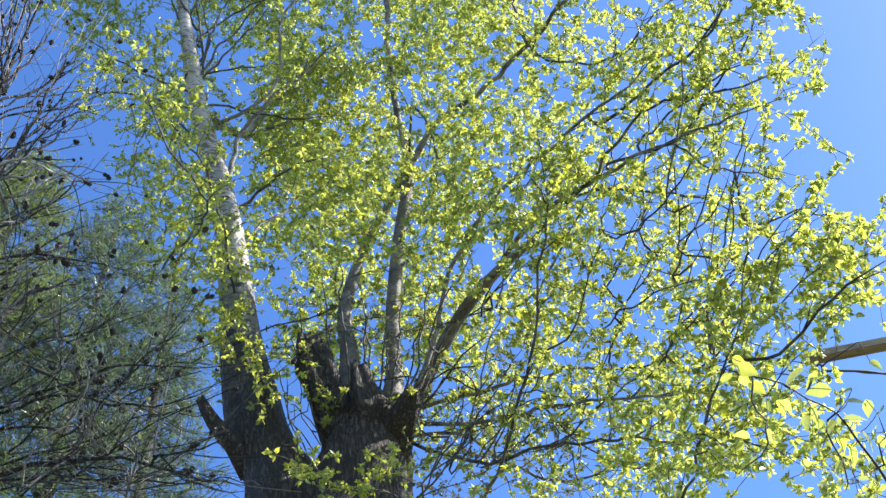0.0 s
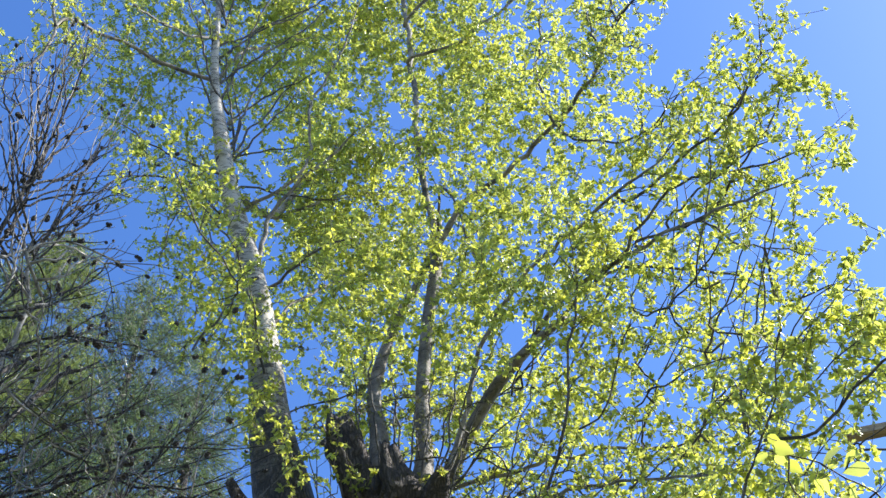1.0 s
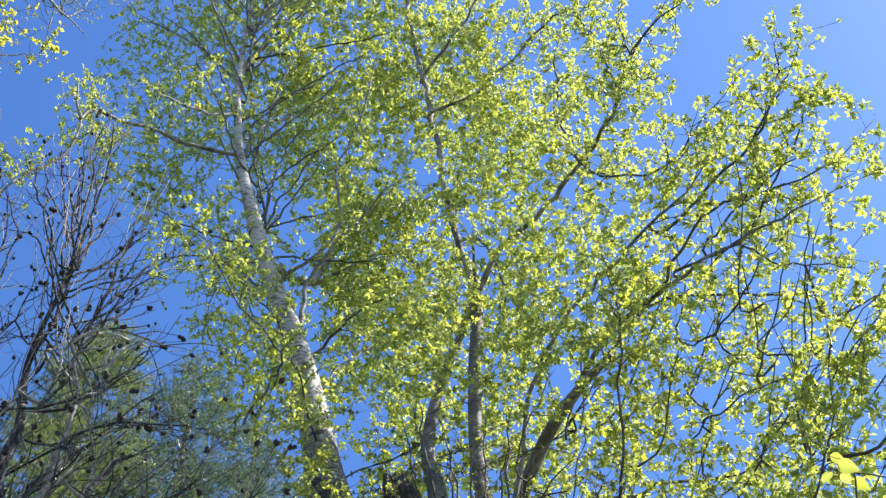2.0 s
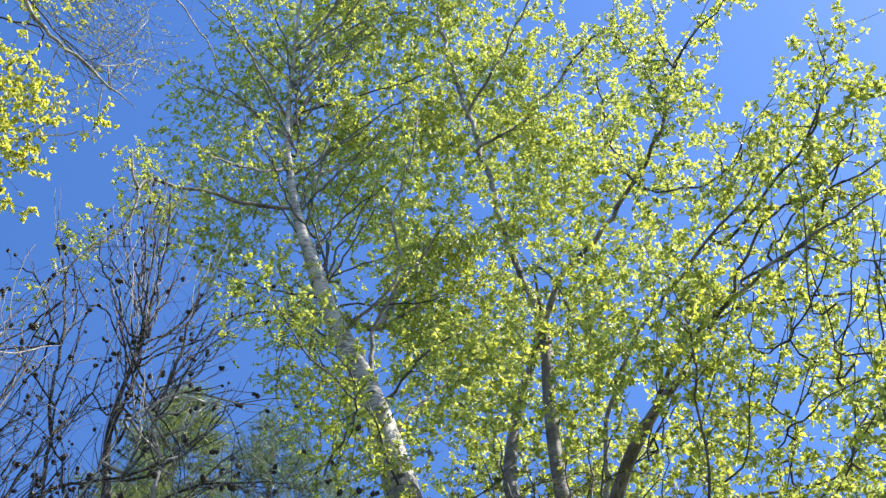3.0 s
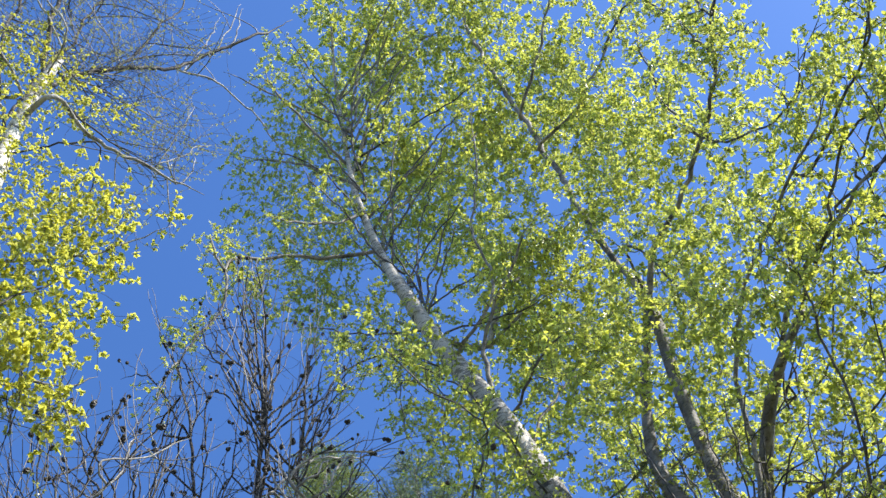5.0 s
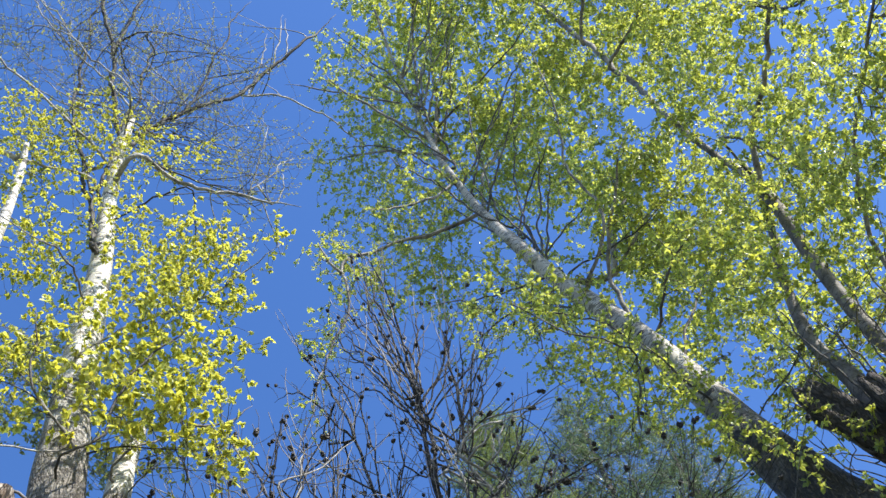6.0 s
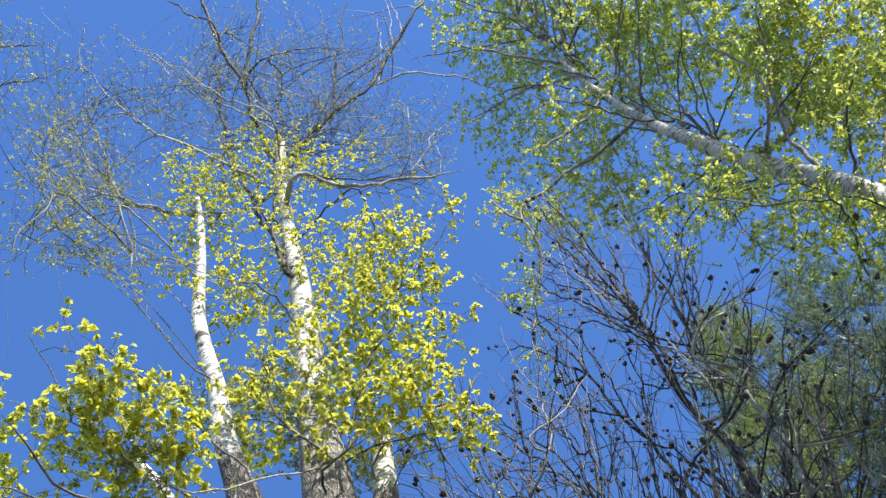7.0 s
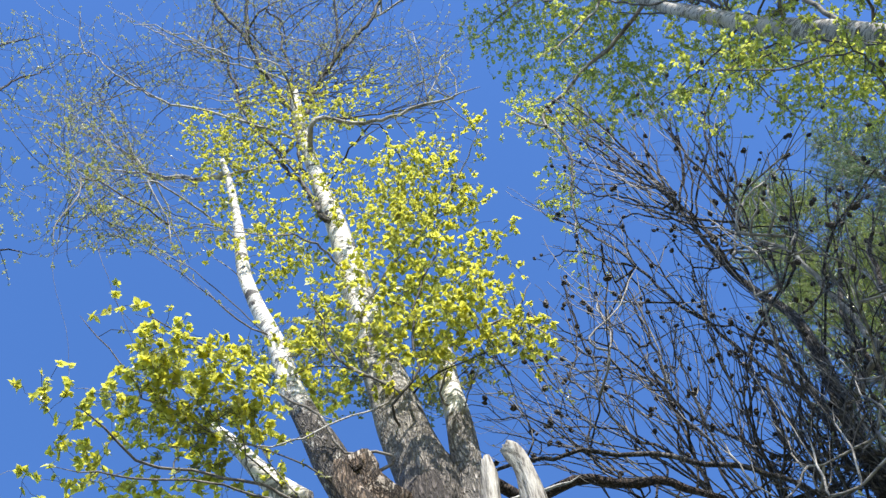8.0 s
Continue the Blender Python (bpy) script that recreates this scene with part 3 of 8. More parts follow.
bole(A, "broken_stub", (-1.09, 3.56, 5.77, 0.064), (-1.15, 3.44, 5.86, 0.050), (-1.23, 3.36, 5.96, 0.034), (-1.29, 3.29, 6.08, 0.018), material=BARK_OLD)
limb(A, 0.0256, 0.0165, (-0.11, 3.18, 8.08), (-0.12, 3.13, 8.40), (-0.10, 2.96, 9.12), (-0.08, 2.85, 9.86), (-0.07, 2.73, 10.44), (-0.03, 2.46, 11.73), (0.05, 2.21, 12.89), (0.10, 1.86, 13.60))
limb(A, 0.0236, 0.0046, (-0.13, 3.21, 7.96), (0.11, 3.03, 8.16), (0.40, 2.82, 8.04), (0.65, 2.60, 8.05), (0.96, 2.33, 8.01), (1.00, 2.27, 8.06), (1.21, 2.03, 8.23), (1.40, 1.84, 8.14), (1.55, 1.68, 8.07))
limb(A, 0.0267, 0.0144, (-1.22, 3.12, 8.73), (-0.97, 3.14, 9.24), (-0.65, 3.21, 9.77), (-0.36, 3.28, 10.04), (-0.17, 3.29, 10.05))
limb(A, 0.0188, 0.0087, (-1.25, 3.08, 7.90), (-1.17, 2.93, 8.28), (-0.92, 2.82, 8.51), (-0.67, 2.72, 8.69), (-0.43, 2.63, 8.79))
limb(A, 0.0138, 0.0078, (-1.20, 3.04, 8.54), (-0.87, 3.19, 8.89), (-0.57, 3.33, 9.23), (-0.38, 3.46, 9.48))
limb(A, 0.0123, 0.0061, (-1.17, 3.14, 7.76), (-0.99, 3.07, 7.86), (-0.80, 3.01, 7.90), (-0.59, 2.97, 7.81))
limb(A, 0.0118, 0.0070, (-1.13, 3.24, 7.44), (-1.05, 3.32, 7.79), (-0.87, 3.44, 8.11), (-0.55, 3.55, 8.48))
limb(A, 0.0170, 0.0057, (-0.30, 3.57, 6.08), (-0.17, 3.47, 6.28), (-0.05, 3.35, 6.48), (0.09, 3.19, 6.69), (0.22, 3.05, 6.82), (0.39, 2.89, 6.85), (0.70, 2.64, 6.74), (0.98, 2.32, 6.61), (1.16, 2.06, 6.39))
limb(A, 0.0154, 0.0037, (0.23, 3.26, 6.64), (0.47, 3.02, 6.67), (0.89, 2.66, 6.40), (1.11, 2.38, 6.06), (1.24, 2.14, 5.75), (1.31, 1.98, 5.50), (1.39, 1.86, 5.38))
limb(A, 0.0110, 0.0034, (0.66, 2.84, 6.53), (0.92, 2.67, 6.56), (1.09, 2.52, 6.64), (1.24, 2.42, 6.55), (1.44, 2.27, 6.28), (1.65, 2.15, 6.16), (1.83, 2.05, 6.24))
limb(A, 0.0104, 0.0046, (0.34, 3.25, 6.75), (0.72, 3.01, 6.88), (0.94, 2.94, 6.73), (1.12, 2.89, 6.52), (1.31, 2.84, 6.27), (1.42, 2.84, 6.02))
limb(A, 0.0097, 0.0046, (-0.44, 3.53, 5.24), (-0.19, 3.42, 5.12), (0.00, 3.29, 5.12), (0.15, 3.14, 5.27), (0.23, 3.03, 5.38), (0.36, 2.89, 5.51), (0.43, 2.75, 5.72), (0.51, 2.59, 5.91), (0.53, 2.47, 6.11), (0.53, 2.35, 6.40))
limb(A, 0.0106, 0.0034, (-0.45, 3.54, 5.15), (0.04, 3.36, 4.77), (0.49, 3.07, 4.50), (0.69, 2.85, 4.44), (0.82, 2.65, 4.56), (0.89, 2.49, 4.66), (1.00, 2.28, 4.84), (1.06, 2.10, 4.91))
limb(A, 0.0138, 0.0045, (-0.35, 3.73, 6.22), (0.06, 3.64, 6.20), (0.35, 3.56, 6.15), (0.69, 3.42, 5.93), (0.89, 3.35, 5.80), (1.13, 3.20, 5.71))
limb(A, 0.0135, 0.0036, (-0.36, 3.67, 6.08), (0.03, 3.49, 5.77), (0.31, 3.30, 5.57), (0.58, 3.09, 5.30), (0.80, 2.88, 5.02), (0.99, 2.65, 4.84))
limb(A, 0.0127, 0.0047, (-0.37, 3.86, 6.21), (-0.04, 3.85, 6.07), (0.13, 3.89, 5.85), (0.38, 3.87, 5.68), (0.70, 3.78, 5.58))
limb(A, 0.0108, 0.0034, (-0.34, 3.67, 5.95), (-0.01, 3.49, 5.49), (0.35, 3.24, 5.19), (0.59, 3.02, 4.91), (0.79, 2.79, 4.65), (0.94, 2.56, 4.49))
limb(A, 0.0068, 0.0040, (0.89, 2.47, 4.63), (1.04, 2.37, 4.51), (1.16, 2.27, 4.53), (1.26, 2.19, 4.54), (1.37, 2.07, 4.50))
limb(A, 0.0090, 0.0047, (-0.02, 2.79, 7.84), (0.07, 2.78, 7.45), (0.12, 2.79, 6.94), (0.20, 2.79, 6.38))
limb(A, 0.0178, 0.0043, (-1.57, 2.42, 9.80), (-1.87, 2.19, 9.66), (-2.13, 1.93, 9.51), (-2.34, 1.69, 9.20), (-2.41, 1.73, 8.72), (-2.55, 1.71, 8.30), (-2.65, 1.67, 7.87), (-2.71, 1.69, 7.41))
limb(A, 0.0127, 0.0056, (-2.31, 1.67, 9.08), (-2.33, 1.56, 9.22), (-2.31, 1.46, 9.42))
limb(A, 0.0080, 0.0043, (-1.16, 3.00, 6.92), (-1.21, 2.80, 7.29), (-1.31, 2.61, 7.51), (-1.44, 2.42, 7.65), (-1.50, 2.27, 7.65), (-1.54, 2.14, 7.61))
limb(A, 0.0103, 0.0050, (-1.46, 2.81, 8.59), (-1.77, 2.67, 8.62), (-1.97, 2.60, 8.57), (-2.16, 2.57, 8.34))
limb(A, 0.0065, 0.0028, (-1.59, 2.61, 8.24), (-1.64, 2.66, 7.88), (-1.69, 2.70, 7.49), (-1.69, 2.76, 7.20))
limb(A, 0.0062, 0.0026, (-1.47, 2.75, 7.94), (-1.51, 2.79, 7.45), (-1.49, 2.85, 7.12), (-1.45, 2.91, 6.73))
limb(A, 0.0173, 0.0072, (-1.51, 2.16, 10.75), (-1.79, 1.94, 11.36), (-2.05, 1.75, 11.66), (-2.33, 1.50, 11.84))
limb(A, 0.0157, 0.0072, (-1.50, 2.07, 11.15), (-1.57, 1.75, 11.31), (-1.63, 1.40, 11.55), (-1.65, 1.03, 11.95))
limb(A, 0.0145, 0.0056, (-1.53, 2.27, 10.31), (-1.72, 2.06, 9.89), (-1.85, 1.82, 9.58), (-1.92, 1.58, 9.37))
limb(A, 0.0176, 0.0076, (-1.51, 2.11, 10.95), (-1.30, 2.01, 11.41), (-1.14, 1.91, 11.81), (-0.89, 1.79, 12.61), (-0.54, 1.48, 12.69))
limb(A, 0.0163, 0.0087, (-1.43, 1.94, 11.59), (-1.23, 1.82, 12.96), (-0.87, 1.58, 13.88), (-0.55, 1.32, 14.25))
limb(A, 0.0180, 0.0102, (-1.55, 2.52, 9.90), (-1.35, 2.53, 10.68), (-1.04, 2.68, 11.16), (-0.62, 2.78, 11.79), (-0.20, 2.76, 12.53))
limb(A, 0.0133, 0.0061, (-1.28, 2.87, 8.37), (-0.90, 2.79, 8.67), (-0.84, 2.53, 9.29), (-0.55, 2.35, 9.77), (-0.32, 2.12, 10.30))
limb(A, 0.0165, 0.0068, (-0.07, 2.69, 10.29), (0.40, 2.63, 10.37), (0.82, 2.50, 10.72), (1.13, 2.38, 11.22))
limb(A, 0.0175, 0.0070, (-0.06, 2.57, 10.90), (0.32, 2.35, 11.08), (0.68, 2.10, 11.38), (0.99, 1.85, 11.63))
limb(A, 0.0107, 0.0061, (0.71, 2.54, 8.01), (0.72, 2.51, 8.67), (0.86, 2.42, 9.32), (1.01, 2.32, 10.15))
limb(A, 0.0099, 0.0036, (0.78, 2.49, 7.56), (1.04, 2.33, 7.05), (1.18, 2.13, 6.93), (1.28, 2.00, 6.76))
limb(A, 0.0100, 0.0038, (0.90, 2.56, 6.78), (1.21, 2.26, 6.62), (1.37, 2.06, 6.51), (1.56, 1.92, 6.73), (1.69, 1.77, 7.00))
limb(A, 0.0095, 0.0037, (0.85, 2.63, 6.47), (1.17, 2.47, 6.33), (1.43, 2.21, 6.39), (1.74, 2.00, 6.74))
limb(A, 0.0078, 0.0058, (1.06, 2.21, 8.19), (1.08, 2.14, 9.02), (1.14, 2.10, 9.76))
limb(A, 0.0072, 0.0035, (1.05, 2.53, 6.53), (1.36, 2.26, 6.39), (1.58, 2.14, 6.33))
limb(A, 0.0065, 0.0025, (1.04, 2.33, 7.05), (1.25, 2.05, 6.86), (1.39, 1.90, 6.82))
limb(A, 0.0058, 0.0025, (1.35, 2.08, 6.49), (1.54, 1.97, 6.62), (1.70, 1.90, 6.79))
limb(A, 0.0077, 0.0036, (1.18, 2.03, 8.14), (1.23, 1.95, 8.73), (1.36, 1.85, 9.21))
limb(A, 0.0076, 0.0029, (1.25, 1.94, 8.06), (1.41, 1.81, 7.94), (1.56, 1.68, 7.86))
limb(A, 0.0061, 0.0028, (1.12, 2.13, 8.09), (1.17, 2.09, 7.68), (1.23, 2.01, 7.51))
limb(A, 0.0107, 0.0037, (0.82, 2.49, 10.70), (1.12, 2.31, 10.59), (1.27, 2.20, 10.07), (1.29, 2.20, 9.45))
limb(A, 0.0055, 0.0019, (1.12, 2.41, 6.11), (1.18, 2.35, 5.79), (1.27, 2.24, 5.48), (1.32, 2.19, 5.22))
limb(A, 0.0063, 0.0018, (1.29, 2.58, 5.61), (1.39, 2.41, 5.43), (1.44, 2.32, 5.16), (1.47, 2.26, 4.92))
limb(A, 0.0056, 0.0018, (1.07, 2.45, 5.08), (1.21, 2.30, 4.99), (1.31, 2.18, 4.99), (1.36, 2.13, 5.06))
limb(A, 0.0053, 0.0017, (0.95, 2.52, 4.82), (1.07, 2.41, 4.77), (1.19, 2.29, 4.76), (1.31, 2.15, 4.68))
limb(A, 0.0043, 0.0016, (0.86, 2.63, 4.60), (0.97, 2.53, 4.52), (1.06, 2.42, 4.51), (1.13, 2.33, 4.50))
limb(A, 0.0067, 0.0023, (0.86, 3.24, 5.67), (1.03, 3.12, 5.72), (1.17, 3.02, 5.89), (1.26, 2.93, 6.13))
limb(A, 0.0069, 0.0022, (0.68, 3.37, 5.86), (0.80, 3.20, 5.99), (0.94, 3.01, 6.05), (1.06, 2.82, 5.96))
limb(A, 0.0068, 0.0021, (0.32, 3.41, 5.70), (0.41, 3.45, 5.49), (0.57, 3.45, 5.29), (0.76, 3.41, 5.13))
limb(A, 0.0058, 0.0016, (0.81, 2.92, 5.07), (0.88, 2.84, 4.78), (0.97, 2.74, 4.48), (1.05, 2.65, 4.22))
leafy(A, (0.58, 3.29, 5.18), 0.29, 42)
leafy(A, (0.19, 3.31, 5.31), 0.25, 29)
leafy(A, (0.82, 2.82, 4.71), 0.23, 59)
leafy(A, (0.98, 2.62, 4.29), 0.17, 35)
leafy(A, (1.08, 2.54, 4.07), 0.13, 19)
leafy(A, (0.64, 3.31, 6.01), 0.32, 64)
leafy(A, (0.95, 2.96, 5.59), 0.28, 59)
leafy(A, (1.07, 2.46, 4.94), 0.17, 31)
leafy(A, (1.26, 2.31, 4.88), 0.15, 24)
leafy(A, (1.38, 2.25, 5.01), 0.12, 15)
leafy(A, (1.36, 2.48, 5.61), 0.13, 14)
leafy(A, (1.27, 2.74, 6.23), 0.18, 14)
leafy(A, (0.90, 2.94, 6.21), 0.26, 44)
leafy(A, (0.39, 3.16, 6.06), 0.30, 53)
leafy(A, (0.04, 3.70, 6.33), 0.21, 12)
leafy(A, (0.63, 2.75, 6.74), 0.29, 97)
leafy(A, (1.00, 2.48, 6.98), 0.27, 37)
leafy(A, (1.31, 2.29, 6.89), 0.22, 26)
leafy(A, (1.26, 2.47, 6.35), 0.18, 16)
leafy(A, (1.05, 2.94, 6.69), 0.18, 12)
leafy(A, (1.42, 2.19, 6.38), 0.16, 13)
leafy(A, (1.51, 1.99, 5.76), 0.10, 3)
leafy(A, (1.70, 1.99, 6.00), 0.09, 3)
leafy(A, (1.54, 2.00, 5.57), 0.08, 3)
leafy(A, (1.35, 2.05, 5.45), 0.05, 3)
leafy(A, (1.44, 2.00, 5.26), 0.03, 3)
leafy(A, (0.39, 2.85, 7.46), 0.36, 118)
leafy(A, (0.17, 3.32, 7.31), 0.36, 59)
leafy(A, (0.53, 2.73, 8.42), 0.37, 162)
leafy(A, (-0.14, 3.66, 7.45), 0.29, 82)
leafy(A, (-0.69, 3.86, 7.96), 0.30, 31)
leafy(A, (-0.86, 3.75, 8.52), 0.35, 79)
leafy(A, (-0.43, 3.59, 8.80), 0.38, 146)
leafy(A, (-0.76, 3.25, 9.18), 0.41, 162)
leafy(A, (-1.06, 3.15, 10.05), 0.41, 75)
leafy(A, (-0.32, 3.06, 9.04), 0.36, 131)
leafy(A, (-0.96, 3.30, 8.46), 0.29, 73)
leafy(A, (-1.07, 3.55, 7.94), 0.16, 20)
leafy(A, (-0.01, 3.34, 7.92), 0.32, 131)
leafy(A, (-0.13, 3.74, 6.84), 0.19, 35)
leafy(A, (0.93, 2.55, 4.70), 0.15, 25)
leafy(A, (0.76, 3.14, 5.37), 0.21, 32)
leafy(A, (1.25, 2.35, 4.62), 0.10, 10)
leafy(A, (1.27, 2.61, 5.49), 0.14, 14)
leafy(A, (1.48, 2.35, 5.03), 0.10, 8)
leafy(A, (-0.01, 2.81, 8.80), 0.31, 104)
leafy(A, (0.55, 2.74, 6.01), 0.23, 35)
leafy(A, (-0.76, 3.50, 6.70), 0.11, 16)
leafy(A, (-1.04, 3.21, 6.19), 0.13, 11)
leafy(A, (-1.18, 2.83, 10.52), 0.52, 207)
leafy(A, (-1.48, 2.43, 11.39), 0.56, 207)
leafy(A, (-1.90, 1.98, 11.88), 0.48, 176)
leafy(A, (-2.24, 1.93, 11.57), 0.28, 75)
leafy(A, (-2.41, 1.63, 12.26), 0.22, 40)
leafy(A, (-1.85, 2.12, 10.45), 0.35, 122)
leafy(A, (-1.99, 2.33, 9.68), 0.26, 107)
leafy(A, (-2.35, 1.91, 9.56), 0.19, 50)
leafy(A, (-1.60, 1.62, 12.52), 0.47, 202)
leafy(A, (-1.26, 1.82, 13.99), 0.63, 310)
leafy(A, (-0.80, 2.70, 12.21), 0.65, 492)
leafy(A, (-0.46, 2.09, 13.44), 0.66, 413)
leafy(A, (0.29, 2.30, 13.45), 0.54, 252)
leafy(A, (-0.05, 2.86, 11.54), 0.57, 413)
leafy(A, (0.60, 2.51, 11.96), 0.40, 175)
leafy(A, (0.37, 2.83, 10.40), 0.41, 277)
leafy(A, (0.85, 2.53, 9.41), 0.27, 32)
leafy(A, (1.15, 2.37, 10.84), 0.19, 8)
leafy(A, (1.08, 2.36, 11.49), 0.09, 3)
leafy(A, (1.37, 2.06, 9.40), 0.22, 20)
leafy(A, (1.26, 2.19, 8.53), 0.20, 20)
leafy(A, (1.08, 2.33, 7.91), 0.19, 23)
leafy(A, (1.67, 1.80, 6.92), 0.09, 6)
leafy(A, (1.56, 1.93, 6.68), 0.13, 10)
leafy(A, (1.42, 1.93, 6.87), 0.06, 3)
leafy(A, (1.27, 2.10, 6.81), 0.13, 8)
leafy(A, (1.35, 2.12, 6.51), 0.15, 13)
leafy(A, (1.60, 2.01, 6.45), 0.12, 14)
leafy(A, (1.34, 2.24, 6.26), 0.15, 20)
leafy(A, (1.54, 1.90, 8.56), 0.13, 9)
leafy(A, (1.66, 1.80, 8.37), 0.09, 5)
leafy(A, (1.08, 2.33, 6.91), 0.16, 25)
leafy(A, (-0.76, 1.35, 14.17), 0.57, 226)
leafy(A, (0.27, 1.75, 14.15), 0.63, 279)
leafy(A, (-1.74, 1.29, 14.08), 0.38, 56)
leafy(A, (-1.68, 2.62, 9.11), 0.14, 30)
leafy(A, (-2.47, 1.64, 9.90), 0.10, 18)
leafy(A, (-2.30, 2.04, 9.33), 0.17, 32)
leafy(A, (-2.62, 1.81, 8.52), 0.11, 8)
leafy(A, (-1.73, 2.74, 8.03), 0.13, 16)
leafy(A, (-1.54, 2.88, 7.34), 0.10, 13)
leafy(A, (-2.06, 2.72, 8.80), 0.12, 10)
leafy(A, (-0.98, 3.43, 9.27), 0.25, 89)
leafy(A, (-0.69, 2.87, 9.75), 0.34, 75)
leafy(A, (-1.27, 3.07, 7.29), 0.07, 8)
leafy(A, (-1.34, 2.99, 7.65), 0.08, 8)
leafy(A, (-1.42, 2.88, 7.89), 0.08, 5)
leafy(A, (-1.54, 2.75, 8.11), 0.08, 5)
leafy(A, (-1.62, 2.57, 8.26), 0.08, 13)
leafy(A, (-1.71, 2.40, 8.25), 0.08, 13)
leafy(A, (-1.19, 3.13, 7.10), 0.07, 8)
leafy(A, (0.97, 2.61, 8.28), 0.32, 44)
leafy(A, (0.81, 2.68, 9.82), 0.35, 43)
leafy(A, (-0.34, 2.56, 6.57), 0.17, 24)
leafy(A, (-0.20, 2.60, 6.10), 0.17, 20)
leafy(A, (-0.44, 2.63, 6.18), 0.17, 22)
leafy(A, (0.11, 2.56, 6.01), 0.17, 26)
leafy(A, (-0.17, 2.61, 6.66), 0.17, 24)
leafy(A, (0.10, 2.52, 6.38), 0.17, 26)
leafy(A, (-0.56, 2.56, 6.66), 0.17, 22)
leafy(A, (0.44, 2.54, 6.00), 0.17, 26)
limb(A, 0.0068, 0.0035, (-1.05, 2.43, 6.42), (-1.06, 2.37, 6.47), (-1.10, 2.28, 6.52), (-1.17, 2.18, 6.57), (-1.22, 2.07, 6.62), (-1.26, 1.93, 6.68), (-1.27, 1.84, 6.73))
bare(A, (-0.77, 3.51, 7.18), 0.23, 11)
bare(A, (-0.66, 3.64, 7.09), 0.16, 5)
bare(A, (-0.51, 3.50, 6.96), 0.16, 5)
bare(A, (-0.21, 3.63, 6.94), 0.19, 8)
bare(A, (-0.90, 3.54, 6.80), 0.13, 4)
bare(A, (-0.11, 3.70, 6.09), 0.26, 17)
bare(A, (-0.24, 3.65, 5.81), 0.22, 14)
bare(A, (0.07, 3.65, 5.65), 0.22, 14)
bare(A, (0.23, 3.54, 6.26), 0.23, 14)
bare(A, (-0.59, 3.60, 6.80), 0.19, 8)
bare(A, (-0.77, 3.52, 6.28), 0.13, 4)
bare(A, (-0.38, 3.53, 6.43), 0.18, 8)
bare(A, (0.41, 3.55, 5.69), 0.22, 14)
limb(A, 0.0053, 0.0019, (-0.38, 3.41, 5.28), (-0.52, 3.29, 5.22), (-0.62, 3.18, 5.16), (-0.69, 3.07, 5.10), (-0.71, 2.96, 5.04))
leafy(A, (-0.71, 3.04, 5.11), 0.03, 3)
leafy(A, (-0.66, 3.05, 5.06), 0.03, 3)
leafy(A, (-0.57, 3.07, 5.07), 0.03, 3)
leafy(A, (-0.45, 3.10, 5.01), 0.03, 3)
leafy(A, (-0.35, 3.11, 5.03), 0.03, 3)
leafy(A, (-0.76, 3.39, 6.36), 0.08, 5)
leafy(A, (-0.73, 3.41, 6.14), 0.06, 3)
leafy(A, (-0.82, 3.41, 6.55), 0.06, 3)
leafy(A, (-0.67, 3.44, 5.93), 0.04, 3)
limb(A, 0.0072, 0.0039, (-0.65, 3.52, 5.98), (-0.64, 3.46, 6.26), (-0.65, 3.37, 6.52), (-0.63, 3.32, 6.61), kind="shoot")
limb(A, 0.0072, 0.0039, (-0.54, 3.54, 5.98), (-0.49, 3.49, 6.25), (-0.48, 3.40, 6.57), (-0.43, 3.33, 6.68), kind="shoot")
limb(A, 0.0072, 0.0038, (-0.49, 3.55, 5.97), (-0.42, 3.50, 6.25), (-0.39, 3.43, 6.50), (-0.34, 3.36, 6.58), kind="shoot")
limb(A, 0.0072, 0.0037, (-0.44, 3.56, 5.97), (-0.30, 3.49, 6.21), (-0.22, 3.39, 6.42), (-0.13, 3.31, 6.45), kind="shoot")
limb(A, 0.0072, 0.0036, (-0.41, 3.56, 5.96), (-0.24, 3.47, 6.16), (-0.14, 3.39, 6.25), (-0.04, 3.32, 6.23), kind="shoot")
limb(A, 0.0072, 0.0039, (-0.76, 3.50, 5.99), (-0.77, 3.43, 6.27), (-0.81, 3.33, 6.58), (-0.80, 3.25, 6.69), kind="shoot")
limb(A, 0.0071, 0.0035, (-0.38, 3.56, 5.96), (-0.17, 3.45, 6.11), (-0.04, 3.37, 6.06), (0.08, 3.28, 5.96), kind="shoot")
limb(A, 0.0072, 0.0040, (-0.52, 3.54, 5.97), (-0.49, 3.49, 6.25), (-0.49, 3.36, 6.67), (-0.47, 3.28, 6.85), kind="shoot")
limb(A, 0.0072, 0.0040, (-0.63, 3.53, 5.98), (-0.64, 3.45, 6.26), (-0.67, 3.32, 6.73), (-0.68, 3.22, 6.94), kind="shoot")
limb(A, 0.0072, 0.0041, (-0.59, 3.53, 5.98), (-0.58, 3.47, 6.26), (-0.59, 3.31, 6.84), (-0.58, 3.20, 7.12), kind="shoot")
limb(A, 0.0072, 0.0040, (-0.46, 3.55, 5.97), (-0.37, 3.51, 6.25), (-0.29, 3.35, 6.73), (-0.21, 3.23, 6.92), kind="shoot")
limb(A, 0.0072, 0.0039, (-0.41, 3.56, 5.96), (-0.28, 3.48, 6.19), (-0.16, 3.33, 6.61), (-0.06, 3.21, 6.76), kind="shoot")
